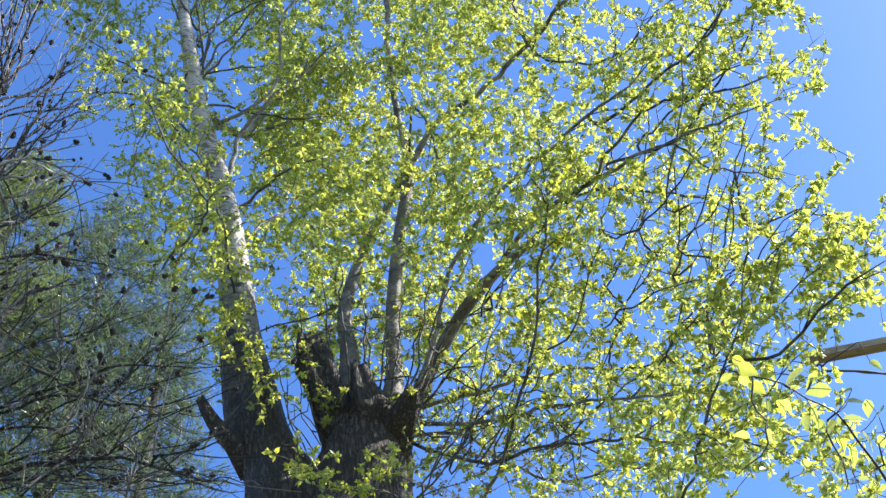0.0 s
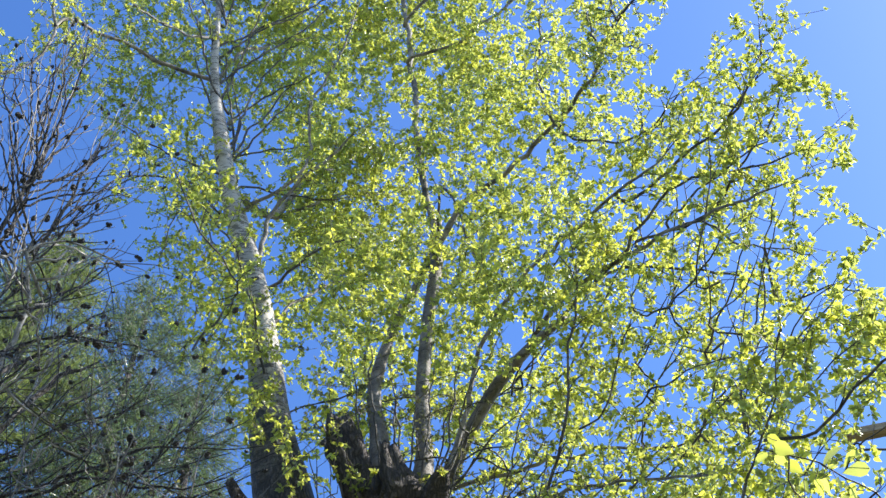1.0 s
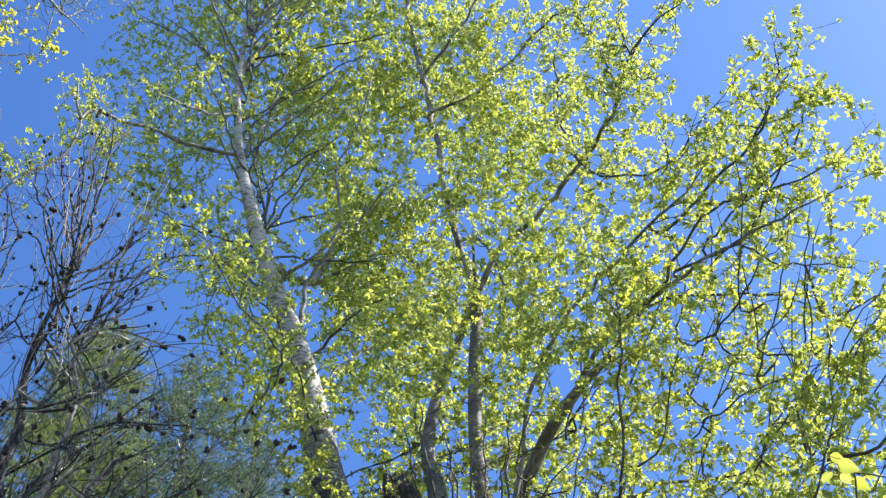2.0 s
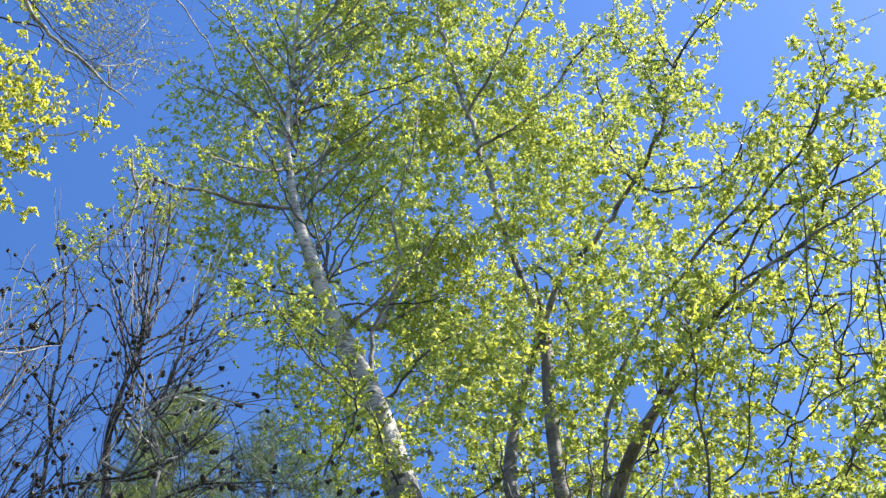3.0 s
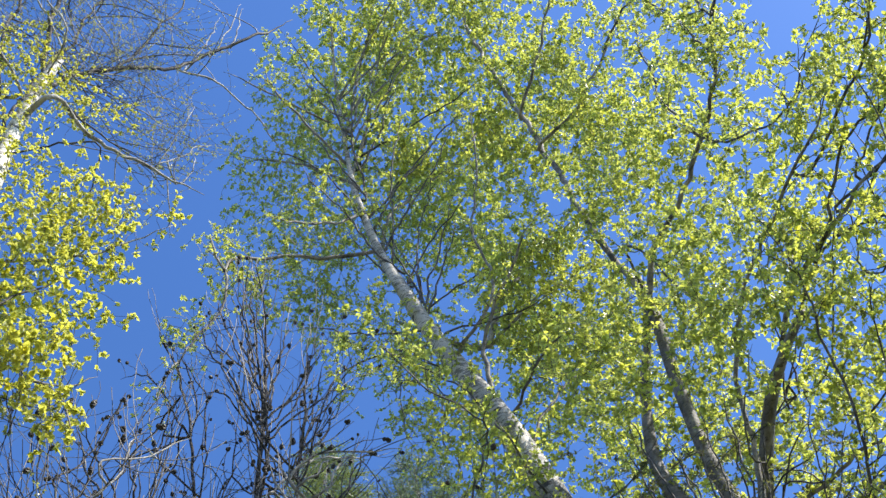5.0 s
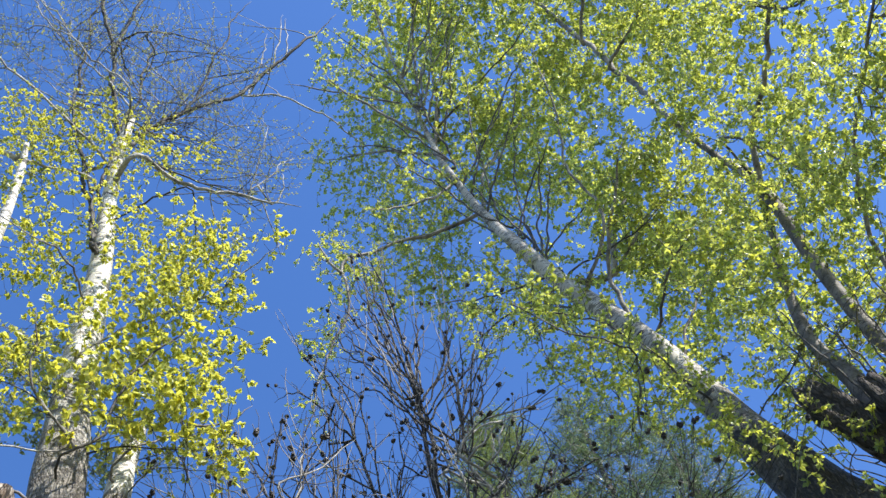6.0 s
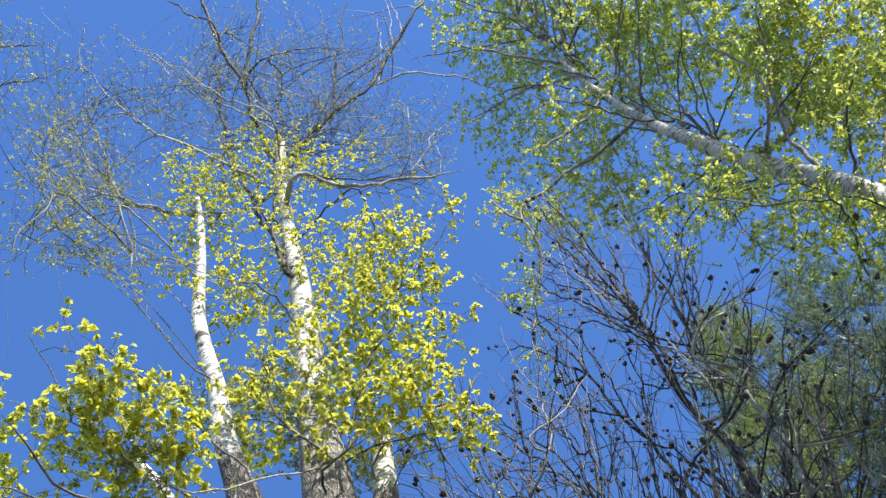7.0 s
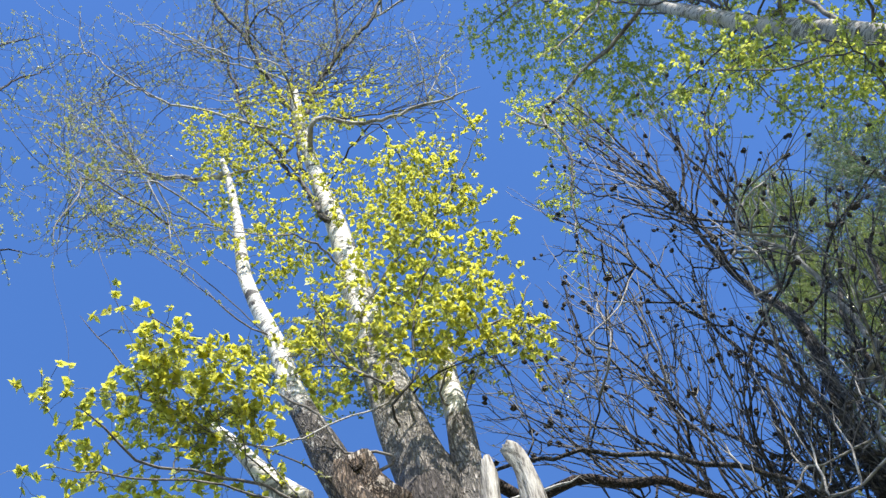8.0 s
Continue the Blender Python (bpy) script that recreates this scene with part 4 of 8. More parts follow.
limb(A, 0.0071, 0.0037, (-0.38, 3.56, 5.96), (-0.19, 3.46, 6.13), (-0.05, 3.34, 6.35), (0.08, 3.23, 6.37), kind="shoot")
limb(A, 0.0071, 0.0035, (-0.35, 3.56, 5.94), (-0.12, 3.43, 6.08), (0.05, 3.32, 6.14), (0.19, 3.23, 6.08), kind="shoot")
limb(A, 0.0071, 0.0033, (-0.34, 3.55, 5.94), (-0.09, 3.42, 6.06), (0.06, 3.34, 5.85), (0.18, 3.25, 5.67), kind="shoot")
limb(A, 0.0072, 0.0038, (-0.71, 3.51, 5.99), (-0.76, 3.43, 6.27), (-0.84, 3.35, 6.42), (-0.86, 3.30, 6.46), kind="shoot")
leafy(A, (-1.24, 3.09, 7.17), 0.06, 5)
leafy(A, (-1.30, 3.02, 7.53), 0.07, 5)
leafy(A, (-1.11, 3.25, 6.42), 0.04, 3)
leafy(A, (-0.97, 3.32, 6.09), 0.04, 3)
leafy(A, (-0.98, 3.32, 5.94), 0.03, 3)
leafy(A, (-2.13, 2.10, 10.79), 0.34, 60)
leafy(A, (-1.95, 2.50, 10.56), 0.33, 60)
leafy(A, (-2.07, 2.51, 9.63), 0.24, 59)
leafy(A, (-2.30, 2.14, 9.74), 0.20, 35)
leafy(A, (-2.42, 1.80, 9.93), 0.16, 16)
leafy(A, (-2.26, 1.66, 11.61), 0.23, 22)
leafy(A, (-2.33, 1.82, 10.94), 0.19, 17)
leafy(A, (-2.02, 2.56, 9.09), 0.15, 22)
leafy(A, (-1.72, 2.73, 8.55), 0.12, 19)
leafy(A, (-1.73, 2.89, 7.99), 0.14, 10)
leafy(A, (-1.62, 3.05, 7.60), 0.15, 15)
leafy(A, (-2.00, 2.67, 8.33), 0.10, 5)
leafy(A, (-2.58, 1.80, 8.95), 0.11, 10)
leafy(A, (-2.72, 1.70, 8.62), 0.09, 8)
leafy(A, (-2.10, 2.68, 8.90), 0.10, 4)
leafy(A, (-1.26, 2.05, 13.71), 0.67, 126)
leafy(A, (-0.42, 2.32, 12.62), 0.62, 126)
leafy(A, (0.00, 2.85, 11.77), 0.58, 126)
leafy(A, (-0.96, 2.96, 11.15), 0.55, 126)
leafy(A, (-0.64, 3.09, 9.15), 0.37, 61)
leafy(A, (-1.34, 2.32, 11.51), 0.46, 122)
leafy(A, (-1.71, 1.79, 12.75), 0.40, 65)
leafy(A, (-0.63, 3.56, 8.83), 0.32, 85)
leafy(A, (-0.61, 3.67, 7.84), 0.22, 34)
leafy(A, (0.46, 3.05, 9.11), 0.36, 31)
leafy(A, (-0.98, 3.64, 7.78), 0.16, 22)
leafy(A, (-0.81, 3.71, 7.57), 0.16, 22)
leafy(A, (-0.88, 3.71, 7.21), 0.13, 17)
leafy(A, (-0.61, 3.77, 7.46), 0.16, 22)
leafy(A, (-0.93, 3.69, 6.81), 0.09, 8)
leafy(A, (-0.79, 3.75, 7.01), 0.12, 12)
leafy(A, (-0.13, 3.79, 7.39), 0.24, 33)
leafy(A, (0.17, 3.71, 6.94), 0.23, 33)
leafy(A, (-0.31, 3.89, 7.12), 0.17, 24)
leafy(A, (-0.06, 3.83, 6.73), 0.19, 29)
leafy(A, (-0.50, 3.87, 7.15), 0.15, 19)
leafy(A, (0.06, 3.80, 6.36), 0.18, 24)
leafy(A, (-1.55, 2.36, 10.40), 0.18, 26)
leafy(A, (-1.53, 2.58, 9.77), 0.14, 14)
leafy(A, (-1.43, 2.81, 9.16), 0.08, 5)
leafy(A, (-1.36, 2.95, 8.67), 0.06, 3)
leafy(A, (-1.40, 3.07, 7.57), 0.07, 4)
leafy(A, (-1.34, 3.18, 6.94), 0.06, 3)
leafy(A, (-1.59, 2.69, 9.27), 0.07, 4)
leafy(A, (-1.59, 2.44, 10.08), 0.09, 7)
leafy(A, (-1.57, 2.56, 9.76), 0.06, 3)
leafy(A, (-1.46, 2.80, 8.86), 0.05, 3)
leafy(A, (-1.49, 2.73, 9.14), 0.04, 3)
leafy(A, (-1.29, 3.02, 7.99), 0.04, 3)
leafy(A, (-1.31, 2.95, 8.54), 0.04, 3)
leafy(A, (-1.20, 3.13, 7.39), 0.04, 3)
leafy(A, (-1.38, 2.84, 8.87), 0.05, 3)
leafy(A, (-1.56, 2.30, 10.59), 0.09, 7)
leafy(A, (-1.58, 2.18, 10.93), 0.10, 7)
leafy(A, (-1.60, 2.72, 8.87), 0.10, 18)
leafy(A, (-1.53, 2.86, 8.38), 0.10, 18)
leafy(A, (-1.44, 2.97, 7.83), 0.10, 8)
leafy(A, (-1.35, 3.06, 7.43), 0.09, 7)
leafy(A, (-1.51, 2.52, 10.00), 0.13, 15)
leafy(A, (-1.35, 2.77, 9.31), 0.07, 4)
leafy(A, (-1.26, 2.98, 8.45), 0.05, 3)
leafy(A, (-1.63, 2.61, 9.31), 0.08, 6)
limb(A, 0.0052, 0.0024, (0.05, 3.29, 5.28), (0.15, 3.18, 5.45), (0.24, 3.06, 5.64), kind="shoot")
limb(A, 0.0057, 0.0023, (0.91, 2.79, 6.09), (1.15, 2.44, 6.02), (1.31, 2.09, 6.02), kind="shoot")
limb(A, 0.0065, 0.0028, (-0.09, 3.56, 6.53), (0.20, 3.36, 6.57), (0.48, 3.12, 6.56), kind="shoot")
limb(A, 0.0064, 0.0030, (0.22, 3.39, 6.54), (0.39, 3.12, 6.97), (0.65, 2.79, 7.26), kind="shoot")
limb(A, 0.0053, 0.0024, (-0.24, 3.40, 5.30), (0.02, 3.23, 5.50), (0.29, 3.03, 5.71), kind="shoot")
limb(A, 0.0053, 0.0022, (0.95, 2.93, 5.54), (1.10, 2.72, 5.47), (1.21, 2.52, 5.45), kind="shoot")
limb(A, 0.0054, 0.0025, (-0.32, 3.47, 5.34), (-0.13, 3.33, 5.57), (0.07, 3.18, 5.81), kind="shoot")
limb(A, 0.0057, 0.0027, (-0.05, 3.53, 5.72), (0.11, 3.38, 6.08), (0.30, 3.18, 6.39), kind="shoot")
limb(A, 0.0058, 0.0025, (0.62, 3.26, 5.95), (0.81, 3.05, 5.96), (0.97, 2.83, 5.99), kind="shoot")
limb(A, 0.0048, 0.0021, (1.09, 2.46, 5.22), (1.16, 2.24, 5.45), (1.26, 1.95, 5.53), kind="shoot")
limb(A, 0.0050, 0.0022, (1.08, 2.64, 5.42), (1.21, 2.38, 5.56), (1.32, 2.09, 5.60), kind="shoot")
limb(A, 0.0056, 0.0023, (0.13, 3.49, 5.56), (0.32, 3.33, 5.49), (0.50, 3.17, 5.42), kind="shoot")
limb(A, 0.0046, 0.0021, (0.90, 2.69, 4.90), (0.99, 2.50, 5.19), (1.10, 2.25, 5.41), kind="shoot")
limb(A, 0.0063, 0.0029, (0.13, 3.37, 6.47), (0.32, 3.13, 6.75), (0.49, 2.87, 7.08), kind="shoot")
limb(A, 0.0055, 0.0024, (-0.21, 3.49, 5.49), (0.08, 3.31, 5.63), (0.38, 3.09, 5.70), kind="shoot")
limb(A, 0.0052, 0.0023, (-0.04, 3.28, 5.24), (0.18, 3.12, 5.34), (0.36, 2.95, 5.50), kind="shoot")
limb(A, 0.0051, 0.0021, (0.74, 3.02, 5.30), (0.97, 2.75, 5.31), (1.18, 2.45, 5.18), kind="shoot")
limb(A, 0.0051, 0.0021, (0.94, 2.58, 5.56), (1.07, 2.37, 5.47), (1.16, 2.16, 5.43), kind="shoot")
limb(A, 0.0051, 0.0023, (0.82, 3.02, 5.31), (0.97, 2.81, 5.53), (1.14, 2.54, 5.65), kind="shoot")
limb(A, 0.0054, 0.0024, (0.53, 2.99, 5.67), (0.63, 2.84, 5.85), (0.74, 2.65, 5.95), kind="shoot")
limb(A, 0.0052, 0.0022, (-0.28, 3.32, 5.21), (-0.08, 3.19, 5.22), (0.08, 3.06, 5.28), kind="shoot")
limb(A, 0.0057, 0.0025, (-0.16, 3.63, 5.61), (0.09, 3.47, 5.66), (0.30, 3.30, 5.79), kind="shoot")
limb(A, 0.0055, 0.0024, (0.46, 3.32, 5.57), (0.60, 3.16, 5.60), (0.72, 3.01, 5.68), kind="shoot")
limb(A, 0.0064, 0.0028, (0.16, 3.38, 6.56), (0.38, 3.18, 6.60), (0.56, 2.96, 6.65), kind="shoot")
limb(A, 0.0052, 0.0021, (0.38, 3.22, 5.26), (0.58, 3.04, 5.24), (0.76, 2.84, 5.13), kind="shoot")
limb(A, 0.0053, 0.0023, (0.96, 2.80, 5.68), (1.14, 2.50, 5.79), (1.29, 2.17, 5.88), kind="shoot")
limb(A, 0.0060, 0.0027, (0.78, 2.93, 6.35), (0.87, 2.73, 6.51), (0.92, 2.55, 6.76), kind="shoot")
limb(A, 0.0058, 0.0025, (0.74, 3.11, 6.12), (0.86, 2.93, 6.15), (0.97, 2.74, 6.18), kind="shoot")
limb(A, 0.0055, 0.0026, (-0.25, 3.36, 5.61), (-0.17, 3.26, 5.85), (-0.10, 3.16, 6.12), kind="shoot")
limb(A, 0.0059, 0.0026, (0.72, 3.19, 6.18), (0.89, 2.96, 6.22), (1.03, 2.73, 6.27), kind="shoot")
limb(A, 0.0054, 0.0021, (0.71, 2.94, 5.70), (0.95, 2.68, 5.46), (1.13, 2.44, 5.11), kind="shoot")
limb(A, 0.0061, 0.0027, (-0.16, 3.32, 6.28), (0.00, 3.15, 6.41), (0.18, 2.98, 6.50), kind="shoot")
limb(A, 0.0051, 0.0021, (0.93, 2.98, 5.24), (1.17, 2.66, 5.25), (1.35, 2.34, 5.28), kind="shoot")
limb(A, 0.0060, 0.0026, (0.34, 3.17, 6.25), (0.63, 2.86, 6.38), (0.89, 2.52, 6.44), kind="shoot")
limb(A, 0.0050, 0.0022, (0.99, 2.88, 5.26), (1.06, 2.74, 5.34), (1.14, 2.57, 5.35), kind="shoot")
limb(A, 0.0047, 0.0019, (0.97, 2.63, 5.03), (1.15, 2.35, 5.05), (1.31, 2.04, 4.97), kind="shoot")
limb(A, 0.0059, 0.0027, (0.97, 2.82, 6.30), (1.04, 2.61, 6.47), (1.11, 2.41, 6.67), kind="shoot")
limb(A, 0.0048, 0.0023, (0.95, 2.76, 5.07), (1.02, 2.59, 5.37), (1.05, 2.43, 5.74), kind="shoot")
limb(A, 0.0055, 0.0026, (1.01, 2.90, 5.80), (1.11, 2.67, 6.12), (1.16, 2.42, 6.48), kind="shoot")
limb(A, 0.0052, 0.0024, (0.95, 2.51, 5.75), (1.09, 2.21, 5.94), (1.19, 1.91, 6.17), kind="shoot")
limb(A, 0.0132, 0.0056, (-1.35, 1.90, 11.89), (-1.45, 1.57, 12.14), (-1.48, 1.25, 12.60), kind="shoot")
limb(A, 0.0099, 0.0040, (-1.39, 2.72, 8.95), (-1.11, 2.77, 9.05), (-0.81, 2.83, 9.10), kind="shoot")
limb(A, 0.0139, 0.0057, (-1.30, 1.75, 12.52), (-0.74, 1.53, 13.08), (-0.11, 1.27, 12.95), kind="shoot")
limb(A, 0.0101, 0.0046, (-1.40, 2.68, 9.08), (-1.47, 2.51, 9.70), (-1.47, 2.31, 10.32), kind="shoot")
limb(A, 0.0114, 0.0050, (-1.49, 2.31, 10.31), (-0.97, 2.34, 11.08), (-0.33, 2.35, 11.42), kind="shoot")
limb(A, 0.0100, 0.0047, (-1.40, 2.69, 9.02), (-1.25, 2.55, 9.85), (-0.92, 2.43, 10.67), kind="shoot")
limb(A, 0.0099, 0.0043, (-1.39, 2.72, 8.94), (-1.36, 2.60, 9.40), (-1.40, 2.43, 9.81), kind="shoot")
limb(A, 0.0138, 0.0056, (-1.30, 1.77, 12.42), (-0.71, 1.82, 12.97), (-0.04, 1.75, 12.75), kind="shoot")
limb(A, 0.0112, 0.0049, (-1.51, 2.36, 10.08), (-1.17, 2.35, 10.61), (-0.79, 2.34, 11.10), kind="shoot")
limb(A, 0.0111, 0.0049, (-1.51, 2.37, 10.06), (-1.69, 1.94, 10.79), (-1.96, 1.41, 11.12), kind="shoot")
limb(A, 0.0127, 0.0055, (-1.39, 2.02, 11.48), (-0.91, 1.94, 12.01), (-0.39, 1.87, 12.51), kind="shoot")
limb(A, 0.0134, 0.0056, (-1.33, 1.86, 12.05), (-0.76, 1.88, 12.83), (-0.07, 1.92, 12.74), kind="shoot")
limb(A, 0.0117, 0.0052, (-1.47, 2.24, 10.57), (-1.59, 1.92, 11.08), (-1.60, 1.54, 11.67), kind="shoot")
limb(A, 0.0106, 0.0050, (-1.49, 2.53, 9.60), (-1.27, 2.25, 10.39), (-0.88, 2.01, 11.27), kind="shoot")
limb(A, 0.0118, 0.0054, (-1.46, 2.22, 10.64), (-1.36, 1.95, 11.32), (-1.13, 1.73, 12.16), kind="shoot")
limb(A, 0.0096, 0.0039, (-1.36, 2.81, 8.72), (-1.78, 2.54, 8.73), (-2.13, 2.19, 8.80), kind="shoot")
limb(A, 0.0099, 0.0042, (-1.38, 2.74, 8.89), (-1.13, 2.65, 9.24), (-0.88, 2.52, 9.57), kind="shoot")
limb(A, 0.0125, 0.0058, (-1.40, 2.06, 11.33), (-1.02, 1.99, 12.18), (-0.58, 1.89, 13.12), kind="shoot")
limb(A, 0.0129, 0.0052, (-1.37, 1.96, 11.65), (-1.69, 1.41, 11.82), (-1.92, 0.83, 11.76), kind="shoot")
limb(A, 0.0099, 0.0044, (-1.39, 2.71, 8.97), (-1.17, 2.59, 9.52), (-0.83, 2.48, 9.91), kind="shoot")
limb(A, 0.0104, 0.0043, (-1.44, 2.60, 9.34), (-1.13, 2.55, 9.64), (-0.74, 2.50, 9.77), kind="shoot")
limb(A, 0.0124, 0.0056, (-1.42, 2.10, 11.21), (-1.40, 1.60, 12.18), (-1.39, 0.94, 12.59), kind="shoot")
limb(A, 0.0108, 0.0048, (-1.51, 2.47, 9.75), (-1.01, 2.42, 10.29), (-0.49, 2.27, 10.92), kind="shoot")
limb(A, 0.0095, 0.0038, (-1.34, 2.84, 8.64), (-0.96, 2.99, 8.64), (-0.54, 3.08, 8.65), kind="shoot")
limb(A, 0.0102, 0.0044, (-1.43, 2.63, 9.24), (-1.56, 2.46, 9.64), (-1.66, 2.24, 9.99), kind="shoot")
limb(A, 0.0125, 0.0051, (-1.41, 2.08, 11.26), (-0.81, 2.24, 11.48), (-0.16, 2.28, 11.57), kind="shoot")
limb(A, 0.0130, 0.0057, (-1.36, 1.93, 11.77), (-0.94, 1.78, 13.04), (-0.27, 1.53, 12.94), kind="shoot")
limb(A, 0.0105, 0.0047, (-1.47, 2.56, 9.51), (-1.61, 2.13, 10.04), (-1.71, 1.67, 10.66), kind="shoot")
limb(A, 0.0129, 0.0057, (-1.37, 1.95, 11.67), (-0.86, 1.95, 12.36), (-0.33, 1.78, 12.85), kind="shoot")
limb(A, 0.0123, 0.0054, (-1.43, 2.13, 11.10), (-1.09, 2.05, 11.53), (-0.76, 1.92, 12.16), kind="shoot")
# ---- white-barked poplar with several stems, broken stubs and young golden leaves ----
B = Tree("white_poplar_tree", (-2.95, 0.72, 0), "white-barked poplar with golden young leaves and bare crown", 23, BARK_B, TWIG_GREY, LEAF_GOLD, 0.0305, 76, smooth_bark("pale_limb_bark", (0.10, 0.095, 0.088), (0.33, 0.315, 0.295), (0.56, 0.54, 0.51)))
B.star, B.bud_leaf = True, LEAF_DIM
B.scale = ((5, 6.5, 8, 10), (1.0, 0.95, 0.62, 0.5))
bole(B, "trunk", (-2.95, 0.74, -0.15, 0.33), (-2.95, 0.73, 0.4, 0.25), (-2.93, 0.68, 2.8, 0.21), (-2.90, 0.62, 4.6, 0.18), (-2.88, 0.60, 5.3, 0.155), (-2.87, 0.60, 5.8, 0.09), material=BARK_OLD, label="rugged grey old trunk")
bole(B, "trunk", (-2.88, 0.59, 5.37, 0.150), (-2.87, 0.59, 5.62, 0.138), (-2.85, 0.52, 5.93, 0.119), (-2.81, 0.45, 6.26, 0.109), (-2.78, 0.39, 6.63, 0.097), (-2.74, 0.33, 7.05, 0.088), (-2.69, 0.27, 7.52, 0.076), (-2.61, 0.19, 7.92, 0.065), (-2.55, 0.10, 8.32, 0.052), (-2.46, 0.02, 8.70, 0.045), (-2.36, -0.05, 9.09, 0.039), (-2.27, -0.10, 9.46, 0.028))
bole(B, "cut_stump", (-2.82, 0.42, 5.29, 0.139), (-2.80, 0.31, 5.40, 0.122), (-2.80, 0.27, 5.50, 0.110), (-2.79, 0.26, 5.59, 0.097), material=TORN)
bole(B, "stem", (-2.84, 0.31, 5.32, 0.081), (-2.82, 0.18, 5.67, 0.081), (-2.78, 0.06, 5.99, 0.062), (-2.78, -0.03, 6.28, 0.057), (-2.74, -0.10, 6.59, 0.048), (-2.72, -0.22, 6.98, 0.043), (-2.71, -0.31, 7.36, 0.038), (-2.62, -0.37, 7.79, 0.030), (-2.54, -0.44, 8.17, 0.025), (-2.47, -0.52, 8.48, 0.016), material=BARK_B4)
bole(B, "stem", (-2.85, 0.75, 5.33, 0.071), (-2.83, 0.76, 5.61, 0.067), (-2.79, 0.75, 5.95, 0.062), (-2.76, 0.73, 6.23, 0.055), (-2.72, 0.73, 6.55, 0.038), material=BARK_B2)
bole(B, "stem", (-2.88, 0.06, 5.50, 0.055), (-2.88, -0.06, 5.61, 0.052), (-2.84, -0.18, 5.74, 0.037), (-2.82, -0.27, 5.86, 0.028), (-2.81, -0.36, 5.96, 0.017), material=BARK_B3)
bole(B, "broken_stub", (-2.61, 0.94, 5.02, 0.046), (-2.60, 0.93, 5.22, 0.045), (-2.57, 0.91, 5.35, 0.040), (-2.56, 0.88, 5.43, 0.042), (-2.55, 0.85, 5.45, 0.028), material=DEADWOOD)
bole(B, "broken_stub", (-2.66, 0.77, 5.08, 0.040), (-2.65, 0.78, 5.28, 0.034), (-2.64, 0.79, 5.39, 0.035), (-2.63, 0.79, 5.48, 0.020), material=DEADWOOD)
limb(B, 0.0070, 0.0045, (-2.29, -0.86, 7.65), (-2.40, -0.76, 7.39), (-2.49, -0.68, 7.21), (-2.56, -0.59, 7.08))
limb(B, 0.0067, 0.0028, (-2.18, -1.08, 7.31), (-2.21, -1.12, 7.09), (-2.24, -1.15, 6.80), (-2.28, -1.12, 6.56), material=BARK_POLE)
limb(B, 0.0079, 0.0042, (-2.65, 0.21, 7.33), (-2.51, 0.08, 7.25), (-2.37, -0.04, 7.08), (-2.26, -0.17, 6.75), material=BARK_POLE)
limb(B, 0.0083, 0.0048, (-2.64, 0.32, 6.73), (-2.50, 0.49, 6.99), (-2.32, 0.68, 7.19), (-2.15, 0.80, 7.35), (-1.90, 0.97, 7.67))
limb(B, 0.0069, 0.0055, (-2.65, 0.44, 5.90), (-2.56, 0.56, 6.04), (-2.46, 0.57, 6.41), (-2.36, 0.64, 6.71), (-2.22, 0.76, 6.96), material=BARK_SHADED)
limb(B, 0.0074, 0.0041, (-2.64, 0.40, 6.07), (-2.58, 0.22, 6.16), (-2.49, 0.11, 6.37), (-2.41, 0.03, 6.51), material=BARK_POLE)
limb(B, 0.0046, 0.0033, (-2.68, 0.42, 5.99), (-2.66, 0.24, 5.81), (-2.64, 0.00, 5.58), (-2.58, -0.22, 5.50), (-2.49, -0.42, 5.51), (-2.39, -0.59, 5.50), (-2.27, -0.81, 5.35))
limb(B, 0.0078, 0.0037, (-2.70, 0.43, 5.58), (-2.69, 0.19, 5.59), (-2.63, 0.09, 5.75), (-2.58, -0.08, 5.84), (-2.51, -0.30, 5.95), (-2.43, -0.46, 6.05), (-2.35, -0.63, 6.09), (-2.30, -0.69, 6.02), material=BARK_POLE)
limb(B, 0.0083, 0.0042, (-2.76, 0.10, 5.30), (-2.68, -0.08, 5.37), (-2.59, -0.31, 5.30), (-2.50, -0.47, 5.21), (-2.39, -0.59, 5.20), (-2.27, -0.71, 5.19), (-2.18, -0.76, 5.10), material=BARK_POLE)
limb(B, 0.0072, 0.0030, (-2.69, 0.19, 5.18), (-2.62, -0.14, 5.21), (-2.52, -0.38, 5.14), (-2.40, -0.62, 5.01), (-2.26, -0.81, 4.85), material=BARK_POLE)
limb(B, 0.0066, 0.0038, (-2.69, 0.66, 6.07), (-2.55, 0.84, 6.37), (-2.47, 0.95, 6.39), (-2.39, 1.09, 6.15), (-2.34, 1.15, 5.97), material=BARK_POLE)
limb(B, 0.0060, 0.0045, (-2.57, 0.88, 6.52), (-2.54, 1.05, 6.66), (-2.50, 1.20, 6.91), material=BARK_POLE)
limb(B, 0.0034, 0.0024, (-2.36, -0.65, 5.63), (-2.29, -0.75, 5.68), (-2.19, -0.87, 5.78), material=BARK_POLE)
limb(B, 0.0061, 0.0043, (-2.70, -0.16, 6.63), (-2.63, -0.30, 6.67), (-2.54, -0.47, 6.79), material=BARK_POLE)
# upright crown limbs that read as shaded get their shade from the near-black bark
limb(B, 0.0179, 0.0131, (-2.42, -0.09, 9.44), (-2.33, -0.30, 9.96), (-2.18, -0.48, 10.48), (-2.00, -0.79, 11.00), (-1.79, -1.05, 11.51), (-1.64, -1.24, 12.00), material=BARK_SHADED)
